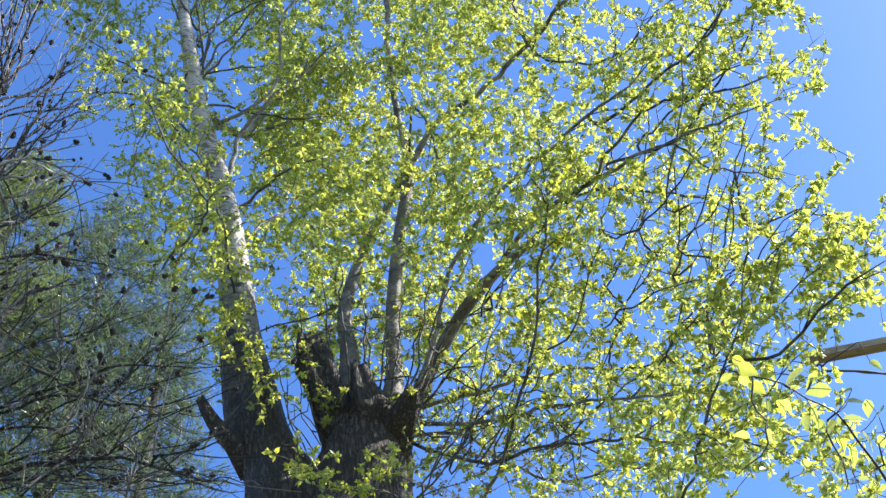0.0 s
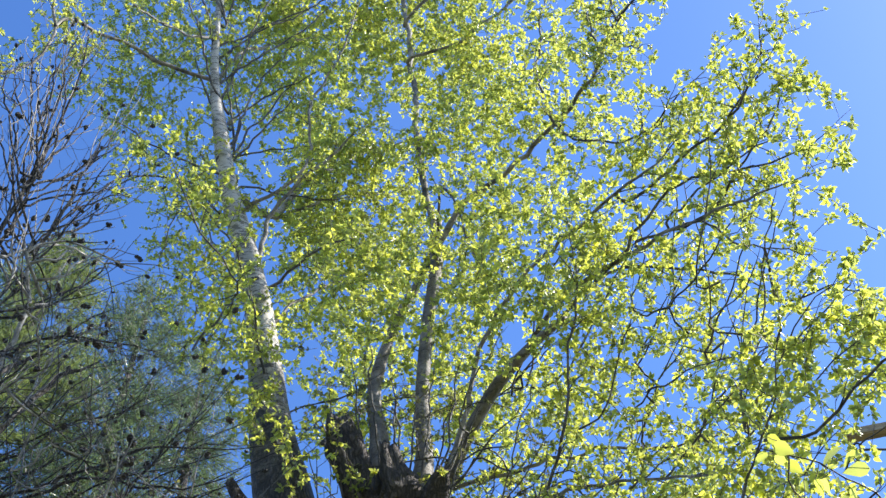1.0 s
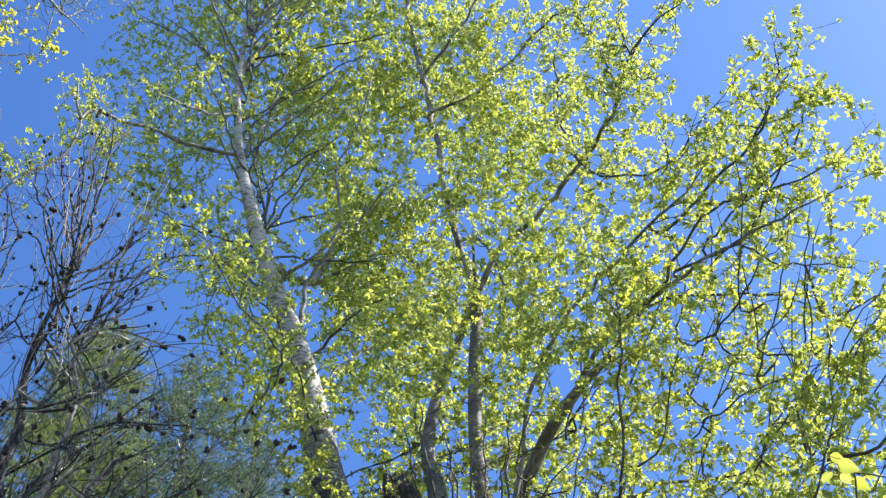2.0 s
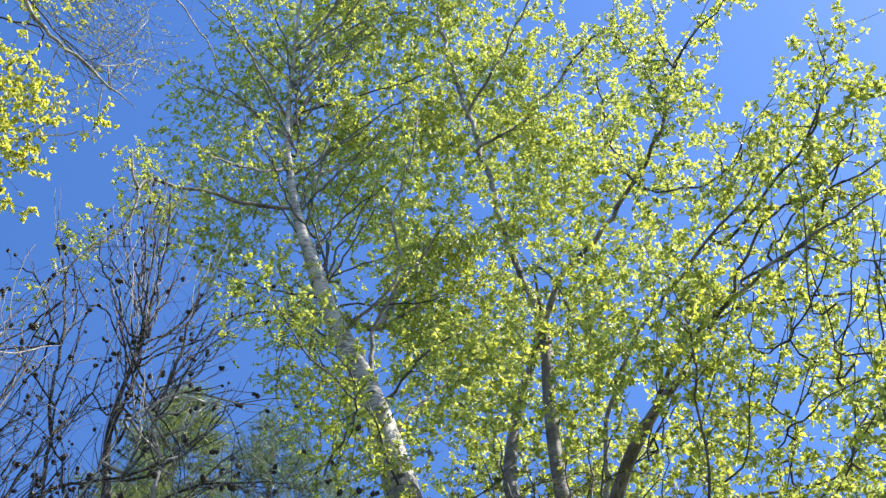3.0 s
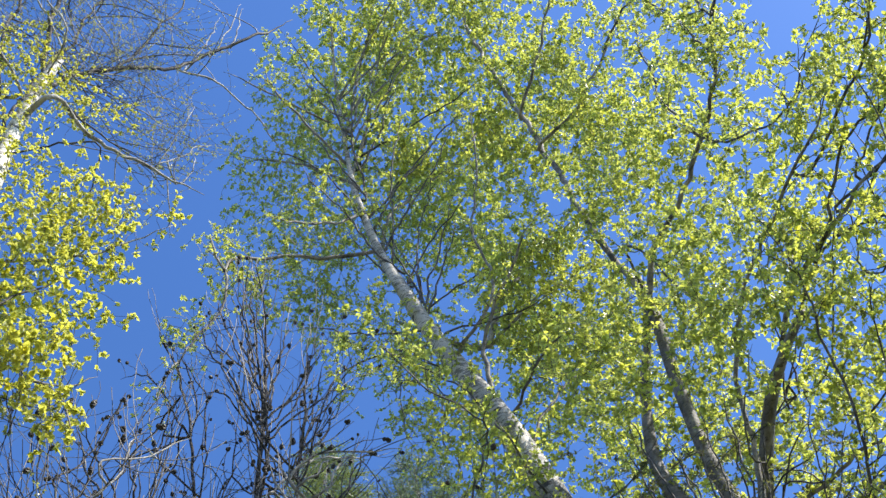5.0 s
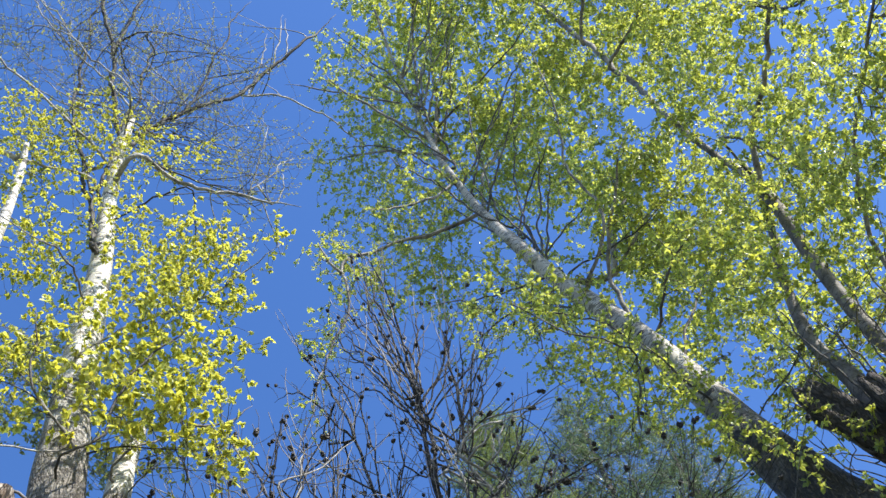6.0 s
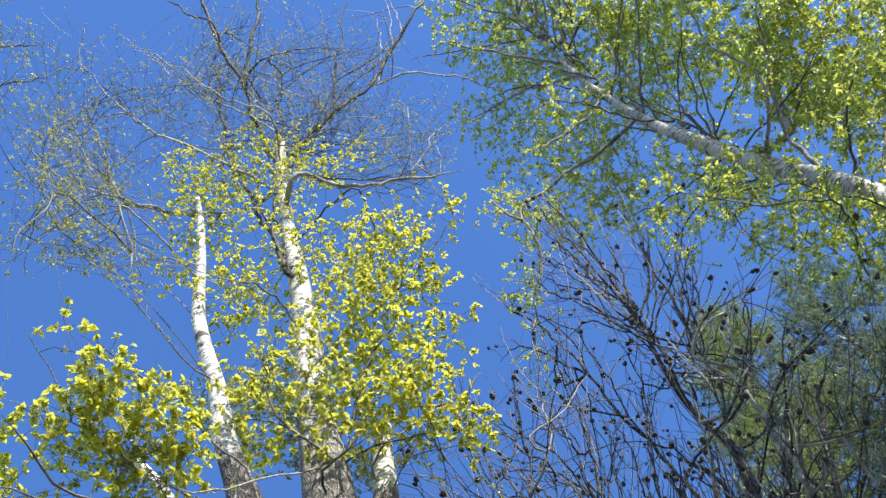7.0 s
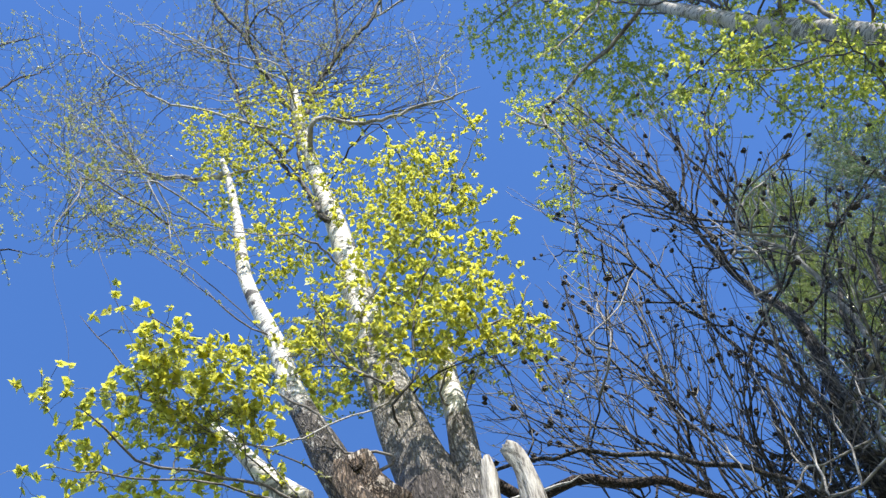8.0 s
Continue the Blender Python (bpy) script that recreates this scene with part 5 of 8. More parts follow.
limb(B, 0.0156, 0.0105, (-2.21, -0.48, 10.52), (-2.05, -0.55, 10.91), (-1.84, -0.57, 11.31), (-1.68, -0.59, 11.69), (-1.47, -0.63, 12.08), material=BARK_SHADED)
limb(B, 0.0088, 0.0057, (-2.05, -0.46, 10.35), (-2.27, -0.33, 10.61), (-2.46, -0.20, 10.88), material=BARK_SHADED)
limb(B, 0.0164, 0.0090, (-2.54, 0.10, 7.86), (-2.54, 0.01, 8.29), (-2.53, -0.15, 8.73), (-2.49, -0.35, 9.16), (-2.46, -0.50, 9.59), (-2.38, -0.61, 10.03), (-2.28, -0.70, 10.47), (-2.16, -0.77, 10.92), (-2.03, -0.81, 11.36), material=BARK_SHADED)
limb(B, 0.0146, 0.0101, (-2.55, 0.11, 7.80), (-2.61, 0.06, 8.31), (-2.63, -0.00, 8.84), (-2.58, -0.09, 9.38), (-2.50, -0.15, 9.93), (-2.39, -0.20, 10.48), (-2.25, -0.25, 11.03), (-2.03, -0.27, 11.59), material=BARK_SHADED)
limb(B, 0.0100, 0.0061, (-2.53, 0.06, 8.02), (-2.51, -0.07, 8.49), (-2.49, -0.27, 8.95), (-2.42, -0.45, 9.42), material=BARK_SHADED)
limb(B, 0.0199, 0.0105, (-2.43, -0.00, 9.43), (-2.40, 0.03, 9.72), (-2.28, 0.13, 10.03), (-2.10, 0.34, 10.35), (-1.98, 0.49, 10.64), (-1.88, 0.56, 10.93), (-1.72, 0.66, 11.23), (-1.49, 0.75, 11.53), (-1.38, 0.85, 11.81), (-1.18, 0.89, 12.10), material=BARK_SHADED)
limb(B, 0.0100, 0.0049, (-2.01, 0.50, 10.77), (-1.90, 0.76, 10.94), (-1.86, 0.95, 11.09), (-1.84, 1.25, 11.23), (-1.90, 1.53, 11.34), (-1.93, 1.79, 11.45))
limb(B, 0.0107, 0.0063, (-2.22, 0.20, 10.22), (-2.10, 0.24, 10.63), (-1.86, 0.23, 11.07), (-1.70, 0.18, 11.48), (-1.48, 0.20, 11.89), material=BARK_SHADED)
limb(B, 0.0074, 0.0042, (-2.01, 0.57, 10.97), (-1.83, 0.54, 11.52), (-1.67, 0.47, 12.06))
limb(B, 0.0075, 0.0042, (-1.78, 0.62, 11.12), (-1.61, 0.58, 11.61), (-1.45, 0.50, 12.09))
limb(B, 0.0077, 0.0042, (-1.65, 0.69, 11.34), (-1.56, 0.62, 11.71), (-1.46, 0.54, 12.08))
limb(B, 0.0074, 0.0037, (-2.36, 0.02, 9.77), (-2.24, 0.21, 10.04), (-2.17, 0.45, 10.29), (-2.14, 0.77, 10.52))
limb(B, 0.0073, 0.0036, (-2.35, 0.05, 9.66), (-2.30, 0.40, 9.98), (-2.23, 0.79, 10.28))
limb(B, 0.0079, 0.0046, (-2.21, -0.15, 9.49), (-2.22, -0.38, 9.78), (-2.24, -0.66, 10.04), (-2.25, -0.96, 10.30), (-2.21, -1.20, 10.57), (-2.19, -1.38, 10.85))
limb(B, 0.0065, 0.0037, (-2.44, -0.39, 9.63), (-2.58, -0.61, 9.92), (-2.66, -0.86, 10.22), (-2.76, -1.11, 10.52))
limb(B, 0.0080, 0.0049, (-2.37, -0.68, 10.46), (-2.34, -1.00, 10.96), (-2.36, -1.34, 11.43))
limb(B, 0.0104, 0.0061, (-1.85, -0.84, 10.88), (-1.88, -1.09, 11.21), (-1.86, -1.34, 11.54), material=BARK_SHADED)
limb(B, 0.0090, 0.0051, (-1.96, -0.38, 10.68), (-2.15, -0.25, 11.11), (-2.58, -0.20, 11.47), material=BARK_SHADED)
limb(B, 0.0093, 0.0051, (-2.00, -0.79, 10.96), (-1.90, -0.73, 11.39), (-1.78, -0.76, 11.82), material=BARK_SHADED)
limb(B, 0.0201, 0.0077, (-2.27, 0.02, 8.64), (-2.22, 0.10, 8.71), (-2.23, 0.36, 8.75), (-2.20, 0.54, 8.80), (-2.15, 0.73, 8.85), (-2.10, 0.95, 8.89), (-2.02, 1.14, 8.94))
limb(B, 0.0060, 0.0033, (-2.19, 0.81, 9.04), (-1.93, 0.73, 9.38), (-1.84, 0.72, 9.66))
limb(B, 0.0060, 0.0033, (-2.14, 0.80, 9.06), (-2.01, 0.89, 9.34), (-1.93, 1.00, 9.61))
limb(B, 0.0061, 0.0033, (-2.16, 1.00, 9.13), (-2.08, 1.02, 9.31), (-2.03, 0.95, 9.49))
limb(B, 0.0060, 0.0030, (-2.28, 0.61, 9.04), (-2.36, 0.71, 8.90), (-2.41, 0.82, 8.76))
limb(B, 0.0061, 0.0031, (-2.20, 0.95, 9.13), (-2.28, 1.10, 8.98), (-2.36, 1.20, 8.83))
limb(B, 0.0116, 0.0051, (-2.38, -0.08, 8.71), (-2.33, -0.38, 8.86), (-2.34, -0.53, 8.99), (-2.33, -0.77, 9.12), (-2.33, -0.97, 9.24), (-2.30, -1.18, 9.37), (-2.24, -1.35, 9.50), (-2.16, -1.53, 9.64), (-2.14, -1.62, 9.77))
limb(B, 0.0063, 0.0033, (-2.29, -1.18, 9.28), (-2.36, -1.32, 9.31), (-2.42, -1.48, 9.33), (-2.50, -1.61, 9.35))
limb(B, 0.0058, 0.0035, (-2.17, -1.54, 9.67), (-2.10, -1.63, 9.83), (-1.94, -1.66, 10.02))
limb(B, 0.0049, 0.0035, (-2.15, -1.55, 9.68), (-2.21, -1.71, 9.79), (-2.31, -1.81, 9.90))
limb(B, 0.0076, 0.0036, (-1.98, -0.22, 9.14), (-2.01, -0.41, 9.33), (-2.05, -0.58, 9.52), (-2.02, -0.83, 9.71), (-1.99, -1.05, 9.90), (-2.01, -1.27, 10.07), (-1.97, -1.45, 10.26))
limb(B, 0.0063, 0.0034, (-2.03, -0.57, 9.42), (-2.03, -0.77, 9.54), (-2.14, -0.94, 9.63), (-2.27, -1.05, 9.72))
limb(B, 0.0184, 0.0126, (-2.57, -0.52, 8.41), (-2.63, -0.71, 8.50), (-2.67, -0.86, 8.60), (-2.68, -1.01, 8.70), (-2.59, -1.12, 8.85), (-2.47, -1.22, 9.00))
limb(B, 0.0072, 0.0047, (-2.59, -0.97, 8.46), (-2.62, -1.17, 8.53), (-2.65, -1.33, 8.60), (-2.65, -1.45, 8.68), (-2.56, -1.60, 8.79), (-2.48, -1.75, 8.89))
limb(B, 0.0074, 0.0035, (-2.65, -1.33, 8.60), (-2.76, -1.42, 8.46), (-2.90, -1.48, 8.32), (-3.03, -1.49, 8.18))
limb(B, 0.0072, 0.0034, (-2.61, -0.96, 8.46), (-2.75, -0.86, 8.31), (-2.87, -0.77, 8.16), (-2.99, -0.67, 8.01))
limb(B, 0.0061, 0.0033, (-2.47, -1.22, 9.00), (-2.45, -1.33, 9.26), (-2.41, -1.51, 9.50))
limb(B, 0.0060, 0.0033, (-2.61, -1.09, 8.76), (-2.54, -1.30, 8.93), (-2.48, -1.47, 9.10), (-2.46, -1.58, 9.26))
limb(B, 0.0113, 0.0088, (-2.46, -0.05, 8.47), (-2.49, -0.21, 8.49), (-2.57, -0.35, 8.50), (-2.61, -0.55, 8.50))
limb(B, 0.0060, 0.0033, (-2.23, -0.39, 9.06), (-2.31, -0.55, 9.24), (-2.35, -0.76, 9.42))
limb(B, 0.0068, 0.0037, (-2.09, 0.38, 8.27), (-2.29, 0.53, 8.40), (-2.49, 0.66, 8.54), (-2.65, 0.83, 8.68), material=BARK_SHADED)
leafy(B, (-2.08, -0.64, 5.58), 0.05, 4)
leafy(B, (-2.17, -0.61, 5.56), 0.05, 3)
leafy(B, (-2.21, -0.55, 5.58), 0.05, 3)
leafy(B, (-2.20, -0.50, 5.63), 0.05, 4)
leafy(B, (-2.22, -0.43, 5.67), 0.06, 5)
leafy(B, (-2.27, -0.57, 5.53), 0.07, 7)
leafy(B, (-2.30, -0.47, 5.59), 0.08, 9)
leafy(B, (-2.35, -0.39, 5.62), 0.09, 12)
leafy(B, (-2.36, -0.28, 5.69), 0.08, 9)
leafy(B, (-2.33, -0.23, 5.74), 0.06, 5)
leafy(B, (-2.39, -0.49, 5.52), 0.09, 12)
leafy(B, (-2.42, -0.38, 5.58), 0.10, 16)
leafy(B, (-2.45, -0.28, 5.63), 0.09, 12)
leafy(B, (-2.46, -0.17, 5.70), 0.10, 12)
leafy(B, (-2.34, -0.59, 5.47), 0.07, 7)
leafy(B, (-2.31, -0.68, 5.41), 0.05, 4)
leafy(B, (-2.26, -0.77, 5.35), 0.04, 3)
leafy(B, (-2.25, -0.87, 5.27), 0.05, 4)
leafy(B, (-2.30, -0.86, 5.24), 0.03, 3)
leafy(B, (-2.38, -0.81, 5.24), 0.06, 6)
leafy(B, (-2.43, -0.76, 5.25), 0.03, 3)
leafy(B, (-2.49, -0.72, 5.24), 0.04, 3)
leafy(B, (-2.45, -0.66, 5.33), 0.04, 3)
leafy(B, (-2.45, -0.54, 5.44), 0.08, 9)
leafy(B, (-2.49, -0.42, 5.51), 0.09, 12)
leafy(B, (-2.53, -0.29, 5.57), 0.08, 9)
leafy(B, (-2.56, -0.18, 5.63), 0.07, 7)
leafy(B, (-2.54, -0.52, 5.39), 0.07, 7)
leafy(B, (-2.56, -0.42, 5.46), 0.07, 7)
leafy(B, (-2.63, -0.27, 5.52), 0.06, 5)
leafy(B, (-2.64, -0.09, 5.63), 0.06, 5)
leafy(B, (-2.70, 0.02, 5.65), 0.05, 3)
leafy(B, (-2.67, -0.37, 5.42), 0.08, 9)
leafy(B, (-2.72, -0.26, 5.46), 0.07, 7)
leafy(B, (-2.65, -0.47, 5.35), 0.06, 5)
leafy(B, (-2.60, -0.56, 5.31), 0.05, 3)
leafy(B, (-2.46, -0.90, 5.08), 0.05, 4)
leafy(B, (-2.52, -0.82, 5.12), 0.03, 3)
leafy(B, (-2.56, -0.75, 5.16), 0.04, 3)
leafy(B, (-2.61, -0.66, 5.22), 0.04, 3)
leafy(B, (-2.70, -0.46, 5.32), 0.06, 5)
leafy(B, (-2.76, -0.19, 5.48), 0.05, 3)
leafy(B, (-2.75, -0.08, 5.55), 0.05, 3)
leafy(B, (-2.47, -0.12, 5.72), 0.05, 3)
leafy(B, (-2.57, -0.07, 5.69), 0.04, 3)
leafy(B, (-2.36, -0.19, 5.74), 0.05, 3)
leafy(B, (-2.38, -0.62, 5.41), 0.05, 4)
leafy(B, (-2.41, -0.45, 5.54), 0.07, 7)
leafy(B, (-2.57, -0.33, 5.52), 0.07, 7)
leafy(B, (-2.49, 0.54, 6.78), 0.13, 15)
leafy(B, (-2.47, 0.68, 6.81), 0.12, 12)
leafy(B, (-2.43, 0.86, 6.87), 0.10, 9)
leafy(B, (-2.55, 0.47, 6.57), 0.11, 12)
leafy(B, (-2.54, 0.64, 6.56), 0.14, 19)
leafy(B, (-2.51, 0.81, 6.59), 0.13, 15)
leafy(B, (-2.58, 0.68, 6.35), 0.10, 10)
leafy(B, (-2.59, 0.52, 6.36), 0.11, 12)
leafy(B, (-2.49, 0.37, 6.83), 0.07, 5)
leafy(B, (-2.54, 0.31, 6.66), 0.06, 3)
leafy(B, (-2.43, 0.61, 6.98), 0.10, 9)
leafy(B, (-2.38, 0.79, 7.05), 0.09, 7)
leafy(B, (-2.35, 0.94, 7.07), 0.05, 3)
leafy(B, (-2.43, 0.43, 7.04), 0.07, 5)
leafy(B, (-2.53, 1.09, 6.30), 0.05, 3)
leafy(B, (-2.54, 0.98, 6.36), 0.06, 4)
leafy(B, (-2.53, 0.91, 6.45), 0.07, 5)
leafy(B, (-2.52, 1.18, 6.32), 0.03, 3)
leafy(B, (-2.64, 0.45, 6.08), 0.06, 5)
leafy(B, (-2.64, 0.53, 6.03), 0.06, 4)
leafy(B, (-2.65, 0.35, 6.08), 0.06, 4)
leafy(B, (-2.63, 0.30, 6.25), 0.06, 4)
leafy(B, (-2.62, 0.20, 6.34), 0.07, 5)
leafy(B, (-2.60, 0.09, 6.46), 0.07, 5)
leafy(B, (-2.60, -0.02, 6.46), 0.06, 4)
leafy(B, (-2.57, 0.17, 6.58), 0.06, 3)
leafy(B, (-2.59, 0.25, 6.46), 0.05, 3)
leafy(B, (-2.34, 1.03, 7.06), 0.04, 3)
leafy(B, (-2.30, 1.13, 7.13), 0.03, 3)
leafy(B, (-2.33, 0.68, 7.23), 0.09, 7)
leafy(B, (-2.20, 0.91, 7.50), 0.09, 6)
leafy(B, (-2.13, 0.83, 7.67), 0.08, 5)
leafy(B, (-2.16, 0.67, 7.65), 0.07, 4)
leafy(B, (-2.25, 0.51, 7.49), 0.08, 5)
leafy(B, (-1.99, 1.01, 7.90), 0.04, 3)
leafy(B, (-2.06, 0.93, 7.78), 0.05, 3)
leafy(B, (-2.38, 1.04, 6.93), 0.05, 3)
leafy(B, (-2.46, 1.04, 6.68), 0.06, 3)
leafy(B, (-2.44, 0.97, 6.78), 0.06, 4)
leafy(B, (-2.64, 0.04, 6.25), 0.05, 3)
leafy(B, (-2.57, 0.86, 6.29), 0.05, 3)
leafy(B, (-2.40, -0.72, 8.78), 0.09, 16)
leafy(B, (-2.44, -0.51, 8.67), 0.13, 34)
leafy(B, (-2.51, -0.40, 8.44), 0.14, 36)
leafy(B, (-2.51, -0.54, 8.43), 0.10, 18)
leafy(B, (-2.20, -0.36, 9.28), 0.09, 14)
leafy(B, (-2.14, -0.28, 9.41), 0.06, 9)
leafy(B, (-2.22, -0.23, 8.97), 0.11, 22)
leafy(B, (-2.37, -0.32, 8.82), 0.10, 18)
leafy(B, (-2.26, 0.06, 9.06), 0.13, 30)
leafy(B, (-2.31, 0.24, 9.05), 0.11, 20)
leafy(B, (-2.33, 0.08, 8.73), 0.12, 22)
leafy(B, (-2.24, 0.37, 9.17), 0.10, 10)
leafy(B, (-2.22, -0.06, 9.29), 0.09, 10)
leafy(B, (-2.40, -0.15, 8.71), 0.08, 12)
leafy(B, (-2.57, -0.40, 8.10), 0.12, 18)
leafy(B, (-2.58, -0.62, 8.29), 0.10, 10)
leafy(B, (-2.60, -0.18, 7.77), 0.14, 20)
leafy(B, (-2.61, -0.04, 7.55), 0.12, 14)
leafy(B, (-2.49, 0.50, 7.58), 0.16, 22)
leafy(B, (-2.40, 0.37, 7.95), 0.15, 18)
limb(B, 0.0067, 0.0142, (-2.75, 1.00, 5.66), (-2.74, 1.13, 5.65), (-2.70, 1.26, 5.65), (-2.69, 1.48, 5.60), (-2.67, 1.75, 5.52), (-2.66, 1.93, 5.47), (-2.67, 2.12, 5.37), (-2.69, 2.32, 5.26), material=BARK_ALDER)
limb(B, 0.0370, 0.0162, (-2.94, 0.72, 5.77), (-2.94, 0.79, 5.76), (-2.94, 0.91, 5.74), (-2.95, 1.08, 5.71), (-2.88, 1.25, 5.71), (-2.86, 1.44, 5.67), (-2.82, 1.60, 5.65), (-2.84, 1.77, 5.57), (-2.83, 1.97, 5.49), material=BARK_LOG)
limb(B, 0.0095, 0.0048, (-2.75, 0.96, 5.42), (-2.71, 1.07, 5.41), (-2.66, 1.18, 5.42))
leafy(B, (-2.55, -0.46, 9.05), 0.22, 68)
leafy(B, (-2.66, -0.49, 8.52), 0.20, 60)
leafy(B, (-2.29, -0.24, 8.97), 0.14, 34)
leafy(B, (-2.26, 0.08, 8.98), 0.17, 55)
leafy(B, (-2.36, 0.04, 7.71), 0.18, 23)
leafy(B, (-2.26, 0.45, 7.60), 0.21, 83)
leafy(B, (-2.09, 0.69, 7.55), 0.16, 55)
leafy(B, (-2.16, 0.78, 7.21), 0.17, 73)
leafy(B, (-2.31, 0.58, 7.16), 0.20, 104)
leafy(B, (-2.32, 0.67, 6.50), 0.20, 78)
leafy(B, (-2.41, 0.48, 6.79), 0.19, 54)
leafy(B, (-2.54, 0.29, 7.06), 0.18, 21)
leafy(B, (-2.56, 0.19, 6.34), 0.16, 14)
leafy(B, (-2.52, 0.39, 6.50), 0.14, 8)
leafy(B, (-2.42, -0.13, 8.23), 0.25, 83)
leafy(B, (-2.30, 0.27, 7.97), 0.20, 62)
leafy(B, (-2.54, -0.26, 7.46), 0.16, 36)
leafy(B, (-2.41, 0.70, 6.21), 0.17, 65)
leafy(B, (-2.41, 0.53, 6.03), 0.14, 42)
leafy(B, (-2.90, 0.36, 6.74), 0.15, 19)
leafy(B, (-2.41, 0.95, 6.09), 0.11, 23)
leafy(B, (-2.37, 1.08, 6.00), 0.06, 7)
leafy(B, (-2.73, -0.04, 7.75), 0.22, 73)
leafy(B, (-2.85, 0.13, 7.12), 0.15, 49)
leafy(B, (-2.87, -0.13, 7.57), 0.13, 29)
leafy(B, (-2.93, 0.19, 6.66), 0.15, 22)
leafy(B, (-1.92, 0.94, 7.63), 0.04, 10)
leafy(B, (-2.66, 0.08, 6.40), 0.11, 12)
leafy(B, (-2.89, 0.10, 6.43), 0.11, 12)
bare(B, (-2.18, -1.30, 8.40), 0.31, 69)
bare(B, (-2.27, -1.02, 8.06), 0.26, 54)
bare(B, (-2.14, -1.29, 7.55), 0.21, 36)
bare(B, (-2.20, -0.99, 9.74), 0.40, 76)
bare(B, (-2.10, -0.41, 9.99), 0.45, 118)
bare(B, (-2.07, 0.05, 10.20), 0.40, 87)
bare(B, (-2.06, 0.47, 10.07), 0.37, 69)
bare(B, (-2.06, 0.79, 9.21), 0.33, 69)
bare(B, (-2.35, -0.97, 7.15), 0.24, 46)
bare(B, (-2.48, -0.63, 7.43), 0.17, 22)
bare(B, (-2.09, 0.79, 7.95), 0.18, 22)
bare(B, (-1.81, -0.16, 11.24), 0.44, 78)
bare(B, (-1.88, -0.65, 10.49), 0.41, 68)
bare(B, (-1.79, 0.45, 11.11), 0.38, 54)
bare(B, (-1.90, 1.04, 9.91), 0.26, 21)
bare(B, (-2.58, 1.00, 6.32), 0.16, 21)
leafy(B, (-2.48, -0.63, 8.85), 0.17, 39)
leafy(B, (-2.51, -0.38, 8.93), 0.15, 31)
leafy(B, (-2.21, 0.17, 8.81), 0.11, 18)
leafy(B, (-2.11, 0.38, 8.78), 0.12, 21)
leafy(B, (-2.32, -0.26, 8.84), 0.11, 18)
bare(B, (-2.95, 0.10, 7.06), 0.19, 44)
bare(B, (-3.00, 0.28, 6.57), 0.14, 30)
bare(B, (-2.89, -0.15, 6.69), 0.17, 34)
bare(B, (-2.92, 0.66, 6.45), 0.14, 30)
bare(B, (-2.57, -0.32, 5.64), 0.17, 46)
bare(B, (-2.43, -0.53, 5.85), 0.15, 26)
# ---- bare alder with small dark cones ----
L = Tree("alder_tree", (-2.95, 2.6, 0), "bare dark alder with many thin branches and cones", 37, BARK_ALDER, TWIG_DARK, LEAF_SMALL, 0.045, 22, BARK_ALDER)
bole(L, "trunk", (-2.95, 2.60, -0.15, 0.24), (-2.95, 2.60, 0.4, 0.18), (-2.92, 2.60, 3.0, 0.14), (-2.86, 2.59, 5.15, 0.108))
bole(L, "trunk", (-2.86, 2.60, 5.00, 0.098), (-2.79, 2.61, 5.47, 0.046), (-2.73, 2.58, 5.79, 0.042), (-2.62, 2.57, 6.11, 0.038), (-2.54, 2.56, 6.40, 0.032), (-2.50, 2.54, 6.67, 0.026), (-2.52, 2.48, 6.91, 0.021), (-2.52, 2.41, 7.17, 0.017), (-2.48, 2.35, 7.43, 0.014), (-2.42, 2.29, 7.70, 0.013), (-2.36, 2.21, 7.96, 0.011), (-2.26, 2.09, 8.24, 0.008), (-2.12, 1.89, 8.56, 0.006), (-2.05, 1.70, 8.82, 0.004))
limb(L, 0.0179, 0.0111, (-2.83, 2.64, 6.18), (-2.67, 2.54, 6.58), (-2.70, 2.35, 6.90))
limb(L, 0.0139, 0.0068, (-2.63, 2.50, 5.87), (-2.69, 2.49, 6.22), (-2.75, 2.44, 6.59), (-2.79, 2.34, 6.99), (-2.81, 2.23, 7.38), (-2.77, 1.99, 7.83), (-2.80, 1.83, 8.20), (-2.84, 1.68, 8.56), (-2.81, 1.54, 8.93))
limb(L, 0.0066, 0.0037, (-2.72, 2.16, 7.21), (-2.64, 2.04, 7.52), (-2.59, 1.93, 7.81), (-2.60, 1.84, 8.05), (-2.65, 1.75, 8.28))
limb(L, 0.0064, 0.0035, (-2.71, 1.87, 7.09), (-2.68, 1.83, 7.35), (-2.64, 1.80, 7.60), (-2.65, 1.77, 7.83))
# sunlit alder branches, here and below, have the light in their pale bark colour
limb(L, 0.0179, 0.0096, (-2.35, 2.60, 5.90), (-2.32, 2.60, 6.06), (-2.30, 2.56, 6.24), (-2.27, 2.51, 6.42), (-2.20, 2.45, 6.61), (-2.20, 2.42, 6.77), (-2.20, 2.33, 6.94), (-2.22, 2.27, 7.08), (-2.26, 2.17, 7.24), material=BARK_SUNLIT)
limb(L, 0.0074, 0.0041, (-2.16, 2.18, 6.70), (-2.07, 2.24, 6.97), (-1.97, 2.40, 7.19), (-1.93, 2.60, 7.38), (-1.83, 2.81, 7.57), material=BARK_SUNLIT)
limb(L, 0.0074, 0.0061, (-2.16, 2.40, 6.60), (-2.10, 2.47, 6.70), (-2.06, 2.51, 6.82), material=BARK_SUNLIT)
